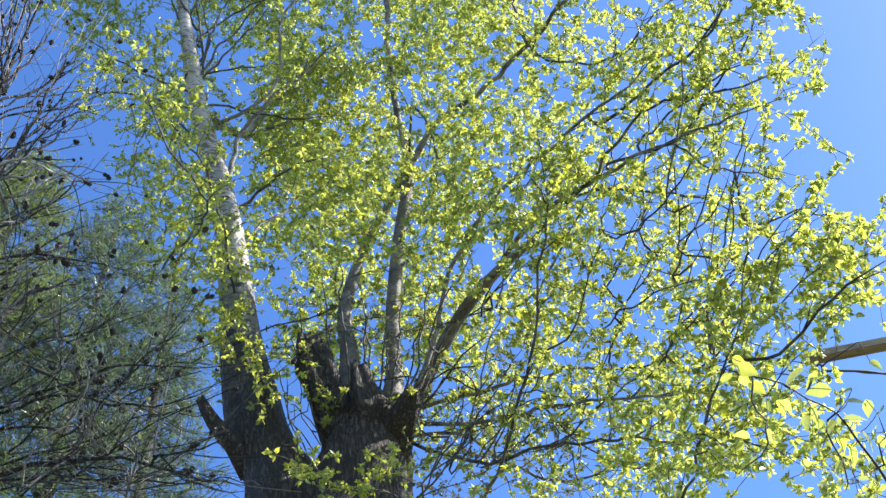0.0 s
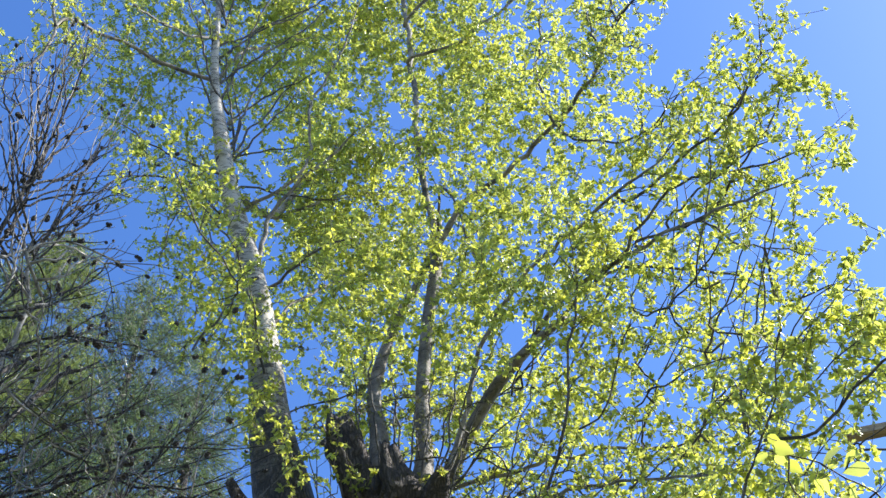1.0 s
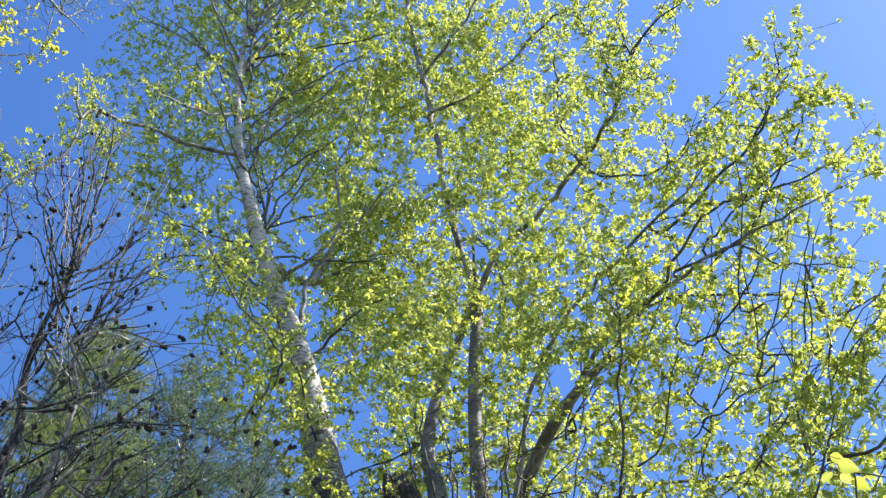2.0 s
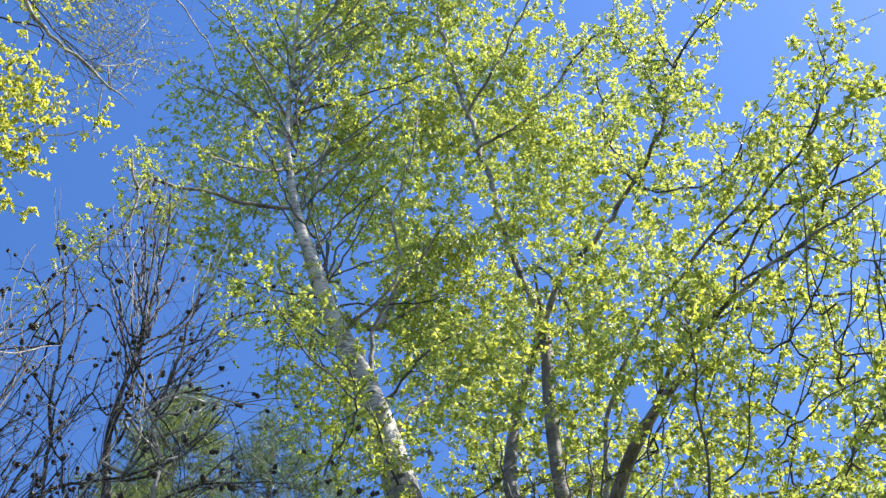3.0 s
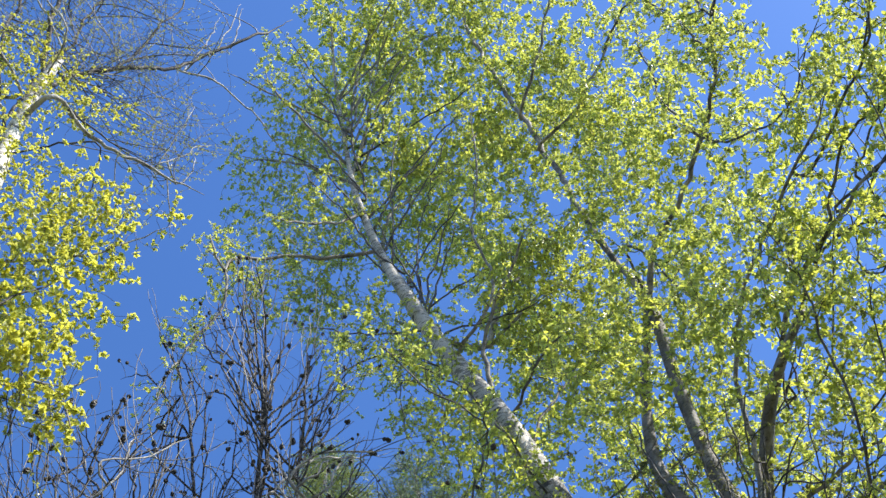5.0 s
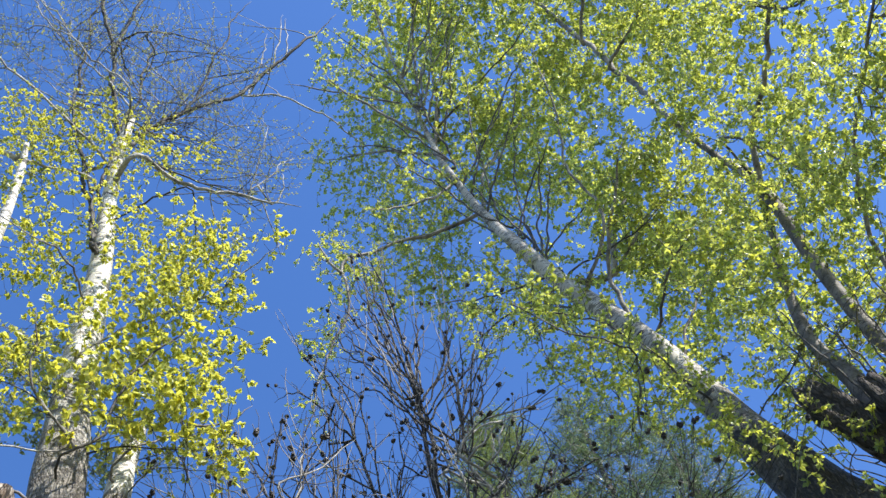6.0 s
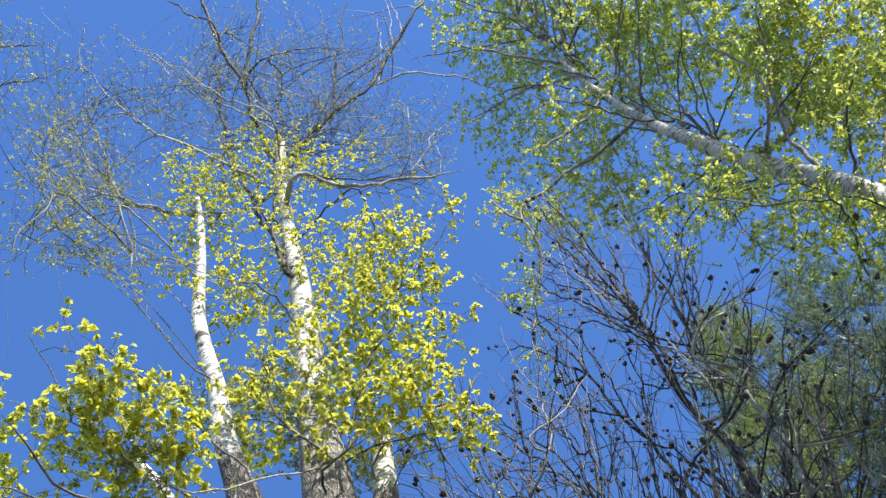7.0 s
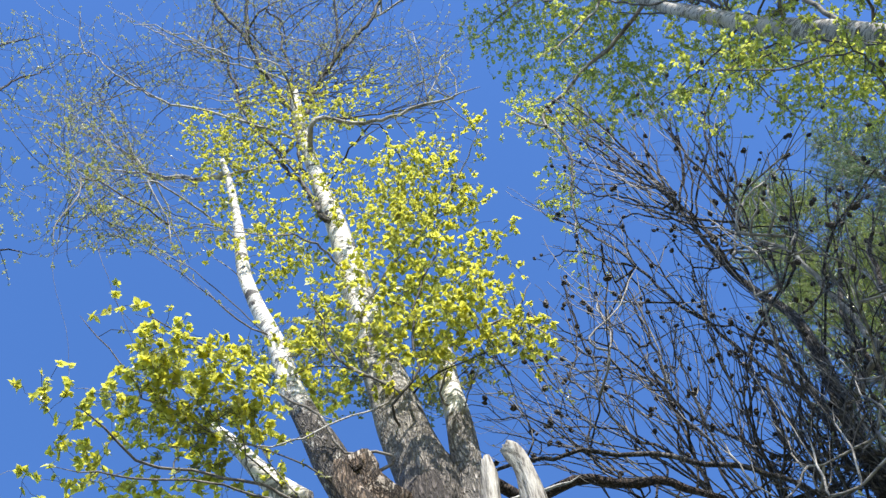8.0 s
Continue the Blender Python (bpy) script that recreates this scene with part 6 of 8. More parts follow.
limb(L, 0.0074, 0.0047, (-2.20, 2.18, 6.68), (-2.24, 2.36, 6.76), (-2.28, 2.53, 6.84), material=BARK_SUNLIT)
limb(L, 0.0069, 0.0043, (-2.55, 2.29, 5.97), (-2.30, 2.23, 6.21), (-2.24, 2.20, 6.34), (-2.12, 2.08, 6.52), material=BARK_SUNLIT)
limb(L, 0.0080, 0.0044, (-2.08, 2.55, 5.82), (-2.04, 2.57, 6.08), (-2.02, 2.59, 6.32), (-2.06, 2.65, 6.52), material=BARK_SUNLIT)
limb(L, 0.0066, 0.0042, (-2.38, 2.47, 5.70), (-2.25, 2.46, 5.92), (-2.25, 2.41, 6.06), (-2.27, 2.36, 6.20), material=BARK_SUNLIT)
limb(L, 0.0066, 0.0042, (-2.42, 2.41, 5.72), (-2.40, 2.35, 5.89), (-2.44, 2.28, 6.04), (-2.45, 2.27, 6.16), material=BARK_SUNLIT)
limb(L, 0.0064, 0.0041, (-2.19, 2.46, 5.56), (-2.29, 2.42, 5.70), (-2.31, 2.40, 5.87), (-2.32, 2.39, 6.04), material=BARK_SUNLIT)
limb(L, 0.0064, 0.0041, (-2.45, 2.40, 5.44), (-2.41, 2.45, 5.70), (-2.50, 2.46, 5.90), material=BARK_SUNLIT)
limb(L, 0.0070, 0.0031, (-2.90, 2.47, 5.71), (-2.91, 2.48, 6.00), (-2.98, 2.49, 6.26), (-3.05, 2.51, 6.51))
limb(L, 0.0071, 0.0039, (-2.19, 2.46, 6.25), (-2.06, 2.64, 6.58), (-1.92, 2.87, 6.87), (-1.84, 3.11, 7.12))
limb(L, 0.0067, 0.0042, (-2.22, 2.48, 6.59), (-2.16, 2.60, 6.96), (-2.04, 2.69, 7.35), (-2.01, 2.75, 7.72))
limb(L, 0.0075, 0.0039, (-2.34, 2.41, 6.57), (-2.20, 2.41, 6.81), (-2.14, 2.33, 7.05), (-2.04, 2.26, 7.29), (-1.89, 2.25, 7.51))
limb(L, 0.0095, 0.0055, (-2.41, 2.32, 7.05), (-2.30, 2.21, 7.38), (-2.22, 2.01, 7.70), (-2.15, 1.87, 7.99), (-2.10, 1.74, 8.26), (-2.00, 1.68, 8.52))
limb(L, 0.0079, 0.0044, (-2.34, 2.26, 7.11), (-2.29, 2.13, 7.47), (-2.27, 1.98, 7.81), (-2.37, 1.82, 8.09), (-2.41, 1.70, 8.38))
limb(L, 0.0081, 0.0044, (-2.28, 2.17, 7.28), (-2.30, 2.05, 7.55), (-2.33, 1.86, 7.83), (-2.38, 1.74, 8.06), (-2.37, 1.64, 8.31))
limb(L, 0.0081, 0.0043, (-2.33, 2.23, 7.24), (-2.37, 2.13, 7.53), (-2.46, 1.98, 7.81), (-2.64, 1.93, 8.01))
limb(L, 0.0066, 0.0045, (-2.19, 2.08, 7.47), (-2.22, 2.04, 7.81), (-2.10, 2.03, 8.18), (-2.07, 2.06, 8.51))
limb(L, 0.0066, 0.0044, (-2.28, 2.16, 7.40), (-2.12, 2.20, 7.75), (-2.02, 2.19, 8.08), (-1.99, 2.16, 8.39))
limb(L, 0.0066, 0.0044, (-2.20, 2.18, 7.43), (-2.08, 2.23, 7.75), (-1.98, 2.24, 8.08), (-1.96, 2.28, 8.36))
limb(L, 0.0066, 0.0044, (-2.28, 2.44, 7.30), (-2.18, 2.37, 7.66), (-2.09, 2.36, 8.00), (-1.98, 2.36, 8.33))
limb(L, 0.0073, 0.0044, (-2.33, 2.40, 7.17), (-2.22, 2.39, 7.48), (-2.11, 2.41, 7.77), (-1.98, 2.49, 8.03), (-1.94, 2.49, 8.29))
limb(L, 0.0065, 0.0044, (-2.16, 2.37, 7.25), (-2.10, 2.49, 7.74), (-2.04, 2.58, 8.23))
limb(L, 0.0065, 0.0035, (-2.46, 2.30, 7.16), (-2.52, 2.24, 7.35), (-2.48, 2.16, 7.59), (-2.50, 2.12, 7.79))
limb(L, 0.0069, 0.0039, (-2.26, 1.98, 7.81), (-2.29, 1.86, 8.17), (-2.37, 1.76, 8.49), (-2.37, 1.71, 8.83))
limb(L, 0.0069, 0.0039, (-2.30, 2.05, 7.78), (-2.25, 1.94, 8.08), (-2.24, 1.82, 8.36), (-2.14, 1.72, 8.66), (-2.09, 1.67, 8.93))
limb(L, 0.0066, 0.0037, (-2.58, 1.89, 7.37), (-2.65, 1.77, 7.68), (-2.75, 1.63, 7.97), (-3.00, 1.59, 8.17))
limb(L, 0.0070, 0.0034, (-2.67, 2.21, 6.86), (-2.65, 2.22, 7.17), (-2.64, 2.24, 7.45))
limb(L, 0.0134, 0.0049, (-3.00, 1.96, 5.64), (-3.01, 1.96, 5.90), (-2.94, 1.92, 6.22), (-2.88, 1.91, 6.50), (-2.81, 1.90, 6.79), (-2.70, 1.85, 7.10), (-2.63, 1.78, 7.39))
limb(L, 0.0094, 0.0039, (-2.96, 1.91, 5.69), (-2.89, 1.74, 5.99), (-2.91, 1.61, 6.19), (-2.86, 1.51, 6.42), (-2.74, 1.52, 6.64), (-2.63, 1.44, 6.87), (-2.56, 1.41, 7.07))
limb(L, 0.0094, 0.0039, (-2.92, 2.07, 5.64), (-2.84, 1.94, 5.93), (-2.82, 1.84, 6.16), (-2.78, 1.75, 6.38), (-2.73, 1.60, 6.62), (-2.75, 1.40, 6.83), (-2.75, 1.22, 7.02))
limb(L, 0.0107, 0.0040, (-2.85, 2.19, 5.63), (-2.86, 2.13, 5.92), (-2.89, 1.96, 6.23), (-2.84, 1.81, 6.57), (-2.94, 1.67, 6.80), (-3.09, 1.36, 7.04))
limb(L, 0.0077, 0.0028, (-2.85, 1.88, 5.52), (-2.90, 1.66, 5.69), (-2.93, 1.45, 5.86), (-2.88, 1.29, 6.04), (-2.82, 1.18, 6.21), (-2.81, 1.12, 6.34), (-2.84, 0.99, 6.44))
limb(L, 0.0065, 0.0028, (-2.93, 1.57, 5.60), (-2.93, 1.44, 5.81), (-2.94, 1.32, 6.00), (-2.92, 1.16, 6.21), (-2.96, 1.00, 6.37))
limb(L, 0.0080, 0.0038, (-2.76, 2.21, 5.68), (-2.82, 2.17, 5.90), (-2.80, 2.18, 6.14), (-2.70, 2.14, 6.44), (-2.62, 2.14, 6.70), (-2.54, 2.16, 6.94))
limb(L, 0.0080, 0.0038, (-2.96, 2.00, 5.65), (-2.91, 1.98, 5.99), (-2.78, 1.99, 6.34), (-2.73, 1.98, 6.65), (-2.67, 1.97, 6.96))
limb(L, 0.0066, 0.0033, (-2.82, 1.79, 5.71), (-2.86, 1.78, 5.95), (-2.75, 1.85, 6.23), (-2.71, 1.90, 6.49), (-2.68, 1.88, 6.75))
limb(L, 0.0066, 0.0033, (-2.85, 1.83, 5.67), (-2.80, 1.76, 6.00), (-2.84, 1.64, 6.26), (-2.89, 1.59, 6.49), (-2.98, 1.53, 6.70))
limb(L, 0.0066, 0.0032, (-2.88, 1.81, 5.67), (-2.87, 1.60, 5.95), (-2.84, 1.58, 6.16), (-2.78, 1.58, 6.38), (-2.77, 1.53, 6.58))
limb(L, 0.0066, 0.0033, (-2.85, 2.01, 5.59), (-2.85, 1.92, 5.94), (-2.76, 2.00, 6.25), (-2.72, 2.11, 6.52))
limb(L, 0.0066, 0.0033, (-2.80, 2.06, 5.60), (-2.82, 2.04, 5.90), (-2.74, 2.10, 6.22), (-2.76, 2.13, 6.48))
limb(L, 0.0068, 0.0034, (-2.71, 2.30, 5.80), (-2.74, 2.29, 6.13), (-2.73, 2.25, 6.49), (-2.76, 2.29, 6.78))
limb(L, 0.0063, 0.0031, (-2.56, 2.15, 5.39), (-2.59, 2.12, 5.69), (-2.57, 2.13, 5.99), (-2.57, 2.19, 6.26), material=BARK_SUNLIT)
limb(L, 0.0065, 0.0028, (-2.90, 1.52, 5.64), (-2.90, 1.36, 5.85), (-2.84, 1.37, 6.05), (-2.77, 1.36, 6.24), (-2.73, 1.27, 6.44))
limb(L, 0.0052, 0.0029, (-2.57, 1.35, 5.91), (-2.67, 1.28, 6.12), (-2.67, 1.16, 6.38), (-2.68, 1.15, 6.62))
limb(L, 0.0066, 0.0032, (-2.64, 1.74, 5.85), (-2.54, 1.68, 6.18), (-2.53, 1.64, 6.44), (-2.56, 1.58, 6.67))
limb(L, 0.0053, 0.0029, (-2.56, 1.62, 5.95), (-2.70, 1.59, 6.24), (-2.81, 1.58, 6.54))
limb(L, 0.0066, 0.0029, (-2.85, 1.67, 5.75), (-2.83, 1.48, 6.04), (-2.93, 1.36, 6.21), (-3.03, 1.21, 6.39))
limb(L, 0.0064, 0.0029, (-2.70, 2.21, 5.39), (-2.71, 2.21, 5.70), (-2.69, 2.30, 5.96), (-2.72, 2.35, 6.21), material=BARK_SUNLIT)
limb(L, 0.0059, 0.0027, (-2.55, 1.88, 5.14), (-2.60, 1.84, 5.39), (-2.64, 1.85, 5.62), (-2.70, 1.83, 5.84), material=BARK_SUNLIT)
limb(L, 0.0201, 0.0044, (-2.68, 2.65, 5.47), (-2.30, 2.84, 5.38), (-1.96, 2.90, 5.33), (-1.74, 2.85, 5.28), (-1.45, 2.85, 5.22), (-1.25, 2.84, 5.12), (-1.08, 2.82, 4.99), (-0.89, 2.83, 4.85))
limb(L, 0.0123, 0.0037, (-2.73, 2.70, 5.54), (-2.36, 2.83, 5.56), (-2.02, 2.87, 5.61), (-1.69, 2.83, 5.68), (-1.50, 2.78, 5.68), (-1.34, 2.77, 5.63), (-1.16, 2.75, 5.60), (-1.03, 2.74, 5.53))
limb(L, 0.0107, 0.0036, (-2.45, 2.82, 5.50), (-2.01, 2.84, 5.62), (-1.76, 2.82, 5.64), (-1.60, 2.83, 5.59), (-1.47, 2.84, 5.51), (-1.30, 2.84, 5.47), (-1.14, 2.80, 5.44), (-0.99, 2.72, 5.43))
limb(L, 0.0094, 0.0031, (-2.46, 2.84, 5.48), (-1.90, 2.95, 5.62), (-1.75, 3.01, 5.55), (-1.61, 2.95, 5.57), (-1.35, 2.77, 5.70), (-1.21, 2.69, 5.72), (-1.10, 2.62, 5.71))
limb(L, 0.0086, 0.0035, (-2.66, 2.51, 6.10), (-2.07, 2.50, 6.36), (-1.91, 2.52, 6.37), (-1.74, 2.58, 6.35), (-1.59, 2.63, 6.33), (-1.41, 2.69, 6.30))
limb(L, 0.0071, 0.0029, (-2.42, 2.62, 6.04), (-1.99, 2.53, 6.34), (-1.87, 2.51, 6.42), (-1.74, 2.50, 6.51), (-1.66, 2.50, 6.56))
limb(L, 0.0083, 0.0028, (-2.53, 2.79, 5.75), (-2.08, 2.81, 5.97), (-1.93, 2.73, 6.09), (-1.75, 2.70, 6.18), (-1.59, 2.68, 6.26))
limb(L, 0.0070, 0.0027, (-2.53, 2.81, 5.73), (-2.09, 2.90, 5.88), (-1.91, 2.85, 5.98), (-1.70, 2.80, 6.07), (-1.57, 2.76, 6.11), (-1.41, 2.78, 6.13))
limb(L, 0.0067, 0.0026, (-2.45, 2.76, 5.54), (-2.00, 2.71, 5.77), (-1.78, 2.68, 5.84), (-1.61, 2.69, 5.85), (-1.47, 2.63, 5.89), (-1.35, 2.56, 5.92))
limb(L, 0.0079, 0.0029, (-2.24, 2.98, 5.37), (-1.70, 3.06, 5.34), (-1.40, 3.04, 5.25), (-1.18, 2.98, 5.14), (-0.93, 2.91, 5.04))
limb(L, 0.0058, 0.0024, (-1.27, 2.84, 5.12), (-1.20, 2.85, 5.00), (-1.06, 2.86, 4.91), (-0.87, 2.84, 4.84))
limb(L, 0.0058, 0.0022, (-1.27, 2.83, 5.13), (-1.14, 2.78, 5.08), (-1.01, 2.73, 5.03), (-0.90, 2.67, 4.98))
limb(L, 0.0062, 0.0025, (-1.68, 2.98, 5.24), (-1.50, 2.96, 5.34), (-1.42, 2.91, 5.41), (-1.32, 2.84, 5.49), (-1.26, 2.80, 5.55))
limb(L, 0.0077, 0.0025, (-2.28, 2.83, 5.32), (-1.97, 2.88, 5.40), (-1.82, 2.82, 5.47), (-1.60, 2.77, 5.54), (-1.41, 2.78, 5.56), (-1.24, 2.77, 5.57))
limb(L, 0.0065, 0.0025, (-2.10, 2.98, 5.30), (-1.86, 3.02, 5.35), (-1.63, 2.91, 5.49), (-1.53, 2.80, 5.55), (-1.35, 2.71, 5.63), (-1.22, 2.56, 5.71))
limb(L, 0.0065, 0.0025, (-2.19, 2.91, 5.31), (-1.87, 2.94, 5.41), (-1.67, 2.97, 5.42), (-1.44, 2.92, 5.50), (-1.30, 2.93, 5.49), (-1.05, 2.88, 5.55))
limb(L, 0.0065, 0.0024, (-1.94, 3.07, 5.32), (-1.76, 3.00, 5.37), (-1.59, 3.00, 5.34), (-1.42, 3.02, 5.29), (-1.28, 3.09, 5.18))
limb(L, 0.0046, 0.0022, (-1.13, 2.86, 5.02), (-1.06, 2.87, 4.95), (-0.96, 2.83, 4.92), (-0.85, 2.85, 4.84))
limb(L, 0.0059, 0.0035, (-1.42, 2.94, 5.05), (-1.33, 2.82, 5.12), (-1.34, 2.69, 5.15), material=BARK_SUNLIT)
limb(L, 0.0061, 0.0037, (-1.89, 2.28, 5.57), (-1.79, 2.27, 5.62), (-1.73, 2.24, 5.66), (-1.69, 2.19, 5.70), material=BARK_SUNLIT)
limb(L, 0.0061, 0.0037, (-1.81, 2.40, 5.54), (-1.72, 2.39, 5.58), (-1.63, 2.39, 5.62), (-1.59, 2.35, 5.66), material=BARK_SUNLIT)
limb(L, 0.0060, 0.0036, (-1.88, 2.50, 5.31), (-1.80, 2.49, 5.35), (-1.73, 2.46, 5.40), material=BARK_SUNLIT)
limb(L, 0.0048, 0.0036, (-1.64, 2.54, 5.39), (-1.60, 2.51, 5.43), (-1.58, 2.47, 5.47), material=BARK_SUNLIT)
limb(L, 0.0059, 0.0035, (-1.76, 2.80, 5.02), (-1.70, 2.70, 5.12), (-1.64, 2.67, 5.17), material=BARK_SUNLIT)
limb(L, 0.0048, 0.0036, (-1.56, 2.69, 5.32), (-1.51, 2.62, 5.39), (-1.51, 2.54, 5.45), material=BARK_SUNLIT)
limb(L, 0.0055, 0.0041, (-1.96, 2.37, 6.22), (-1.92, 2.31, 6.26), (-1.92, 2.24, 6.30), material=BARK_SUNLIT)
limb(L, 0.0077, 0.0036, (-2.14, 2.06, 7.04), (-2.29, 1.81, 7.63), (-2.34, 1.68, 8.20))
limb(L, 0.0079, 0.0037, (-2.21, 2.13, 7.22), (-2.19, 2.02, 7.64), (-2.26, 1.85, 8.03), (-2.28, 1.68, 8.44))
limb(L, 0.0079, 0.0037, (-2.12, 2.02, 7.29), (-2.08, 1.97, 7.69), (-2.05, 1.82, 8.11), (-2.04, 1.74, 8.50))
limb(L, 0.0079, 0.0037, (-2.11, 2.02, 7.29), (-2.15, 1.90, 7.69), (-2.12, 1.75, 8.11), (-2.15, 1.60, 8.50))
limb(L, 0.0078, 0.0034, (-2.10, 2.01, 7.19), (-1.95, 1.95, 7.60), (-1.93, 1.98, 7.92))
limb(L, 0.0078, 0.0034, (-2.08, 2.03, 7.19), (-1.94, 2.08, 7.45), (-1.85, 2.09, 7.69), (-1.79, 2.07, 7.93))
limb(L, 0.0077, 0.0033, (-2.11, 2.08, 7.04), (-1.98, 2.13, 7.23), (-1.82, 2.22, 7.39), (-1.70, 2.35, 7.53))
limb(L, 0.0091, 0.0033, (-2.10, 2.25, 6.87), (-1.97, 2.19, 7.12), (-1.93, 2.13, 7.32), (-1.87, 2.07, 7.53), (-1.76, 2.08, 7.72))
limb(L, 0.0076, 0.0033, (-2.09, 2.29, 6.86), (-1.93, 2.24, 7.11), (-1.82, 2.19, 7.33), (-1.75, 2.20, 7.52), (-1.63, 2.29, 7.68))
limb(L, 0.0083, 0.0044, (-1.91, 2.05, 6.39), (-1.82, 2.07, 6.53), (-1.72, 2.20, 6.63), (-1.64, 2.34, 6.70), (-1.55, 2.46, 6.79), material=BARK_SUNLIT)
limb(L, 0.0061, 0.0032, (-2.21, 2.17, 6.85), (-2.05, 2.25, 7.04), (-1.95, 2.29, 7.21), (-1.81, 2.29, 7.41))
limb(L, 0.0088, 0.0031, (-2.49, 2.26, 6.45), (-2.25, 2.38, 6.60), (-2.07, 2.48, 6.72), (-1.89, 2.47, 6.90), (-1.78, 2.42, 7.04), (-1.73, 2.42, 7.15))
limb(L, 0.0069, 0.0043, (-1.81, 2.17, 6.38), (-1.76, 2.20, 6.50), (-1.72, 2.21, 6.62), material=BARK_SUNLIT)
limb(L, 0.0081, 0.0042, (-1.97, 2.23, 6.17), (-1.92, 2.27, 6.28), (-1.87, 2.33, 6.39), material=BARK_SUNLIT)
limb(L, 0.0069, 0.0043, (-1.84, 2.09, 6.40), (-1.82, 2.13, 6.51), (-1.81, 2.19, 6.60), material=BARK_SUNLIT)
limb(L, 0.0084, 0.0044, (-2.16, 2.26, 6.31), (-2.07, 2.16, 6.51), (-2.11, 2.11, 6.63), (-2.10, 2.03, 6.78), material=BARK_SUNLIT)
limb(L, 0.0075, 0.0033, (-2.29, 2.26, 6.66), (-2.29, 2.18, 6.93), (-2.32, 2.12, 7.18), (-2.32, 2.10, 7.41))
limb(L, 0.0066, 0.0036, (-2.58, 1.90, 7.37), (-2.54, 1.84, 7.63), (-2.54, 1.73, 7.89), (-2.58, 1.67, 8.11))
limb(L, 0.0066, 0.0034, (-2.57, 1.90, 7.37), (-2.80, 1.84, 7.40), (-3.02, 1.78, 7.43))
limb(L, 0.0066, 0.0033, (-2.57, 1.82, 7.40), (-2.68, 1.91, 7.32), (-2.79, 1.97, 7.25), (-3.01, 2.07, 7.09))
limb(L, 0.0067, 0.0035, (-2.56, 1.73, 7.54), (-2.80, 1.78, 7.54), (-2.96, 1.80, 7.57), (-3.15, 1.86, 7.57))
limb(L, 0.0062, 0.0033, (-2.59, 2.16, 6.80), (-2.53, 2.18, 7.06), (-2.44, 2.17, 7.34))
limb(L, 0.0060, 0.0032, (-2.68, 2.17, 6.51), (-2.58, 2.18, 6.86), (-2.47, 2.25, 7.18))
limb(L, 0.0069, 0.0035, (-2.63, 1.75, 6.16), (-2.61, 1.75, 6.34), (-2.54, 1.74, 6.53), (-2.51, 1.68, 6.72), material=BARK_SUNLIT)
limb(L, 0.0060, 0.0032, (-2.85, 1.95, 6.51), (-2.74, 2.01, 6.85), (-2.75, 2.08, 7.11))
limb(L, 0.0060, 0.0033, (-2.78, 2.10, 6.48), (-2.72, 2.08, 6.89), (-2.74, 2.07, 7.24))
limb(L, 0.0060, 0.0033, (-2.69, 1.63, 6.71), (-2.70, 1.64, 7.05), (-2.73, 1.62, 7.39))
limb(L, 0.0070, 0.0031, (-2.61, 1.52, 6.32), (-2.67, 1.45, 6.54), (-2.73, 1.39, 6.76), (-2.79, 1.34, 6.97))
limb(L, 0.0064, 0.0029, (-2.39, 1.37, 5.95), (-2.35, 1.40, 6.31), (-2.39, 1.43, 6.63), material=BARK_SUNLIT)
limb(L, 0.0064, 0.0029, (-2.34, 1.30, 6.00), (-2.30, 1.50, 6.36), (-2.29, 1.69, 6.71), material=BARK_SUNLIT)
limb(L, 0.0056, 0.0031, (-2.49, 1.68, 6.33), (-2.44, 1.67, 6.76), (-2.36, 1.62, 7.21))
limb(L, 0.0056, 0.0031, (-2.72, 1.31, 6.32), (-2.70, 1.40, 6.58), (-2.66, 1.45, 6.85), (-2.57, 1.42, 7.17))
limb(L, 0.0056, 0.0031, (-2.51, 1.62, 6.33), (-2.52, 1.55, 6.59), (-2.46, 1.52, 6.86), (-2.36, 1.55, 7.12))
limb(L, 0.0273, 0.0115, (-2.78, 2.75, 5.47), (-2.67, 2.77, 5.84), (-2.57, 2.77, 6.18), (-2.51, 2.78, 6.49), (-2.37, 2.83, 6.80), (-2.26, 2.93, 7.06))
limb(L, 0.0219, 0.0095, (-2.53, 2.76, 5.63), (-2.35, 2.78, 6.02), (-2.22, 2.80, 6.35), (-2.11, 2.87, 6.65), (-1.99, 2.97, 6.91))
limb(L, 0.0188, 0.0075, (-2.78, 2.54, 5.47), (-2.78, 2.48, 5.67), (-2.67, 2.43, 5.93), (-2.62, 2.36, 6.15), (-2.50, 2.35, 6.37), (-2.43, 2.33, 6.57))
limb(L, 0.0171, 0.0073, (-2.81, 2.37, 5.42), (-2.82, 2.32, 5.65), (-2.80, 2.27, 5.88), (-2.69, 2.26, 6.15), (-2.63, 2.27, 6.37))
limb(L, 0.0158, 0.0059, (-2.62, 2.58, 5.41), (-2.66, 2.53, 5.63), (-2.60, 2.46, 5.91), (-2.62, 2.43, 6.10), (-2.62, 2.40, 6.31))
limb(L, 0.0118, 0.0043, (-2.56, 2.54, 5.48), (-2.67, 2.46, 5.69), (-2.74, 2.40, 5.89), (-2.76, 2.38, 6.11))
limb(L, 0.0118, 0.0043, (-2.67, 2.50, 5.44), (-2.74, 2.41, 5.67), (-2.84, 2.35, 5.86), (-2.88, 2.26, 6.10))
limb(L, 0.0123, 0.0045, (-2.43, 2.67, 5.75), (-2.41, 2.62, 6.01), (-2.47, 2.58, 6.21), (-2.52, 2.54, 6.42))
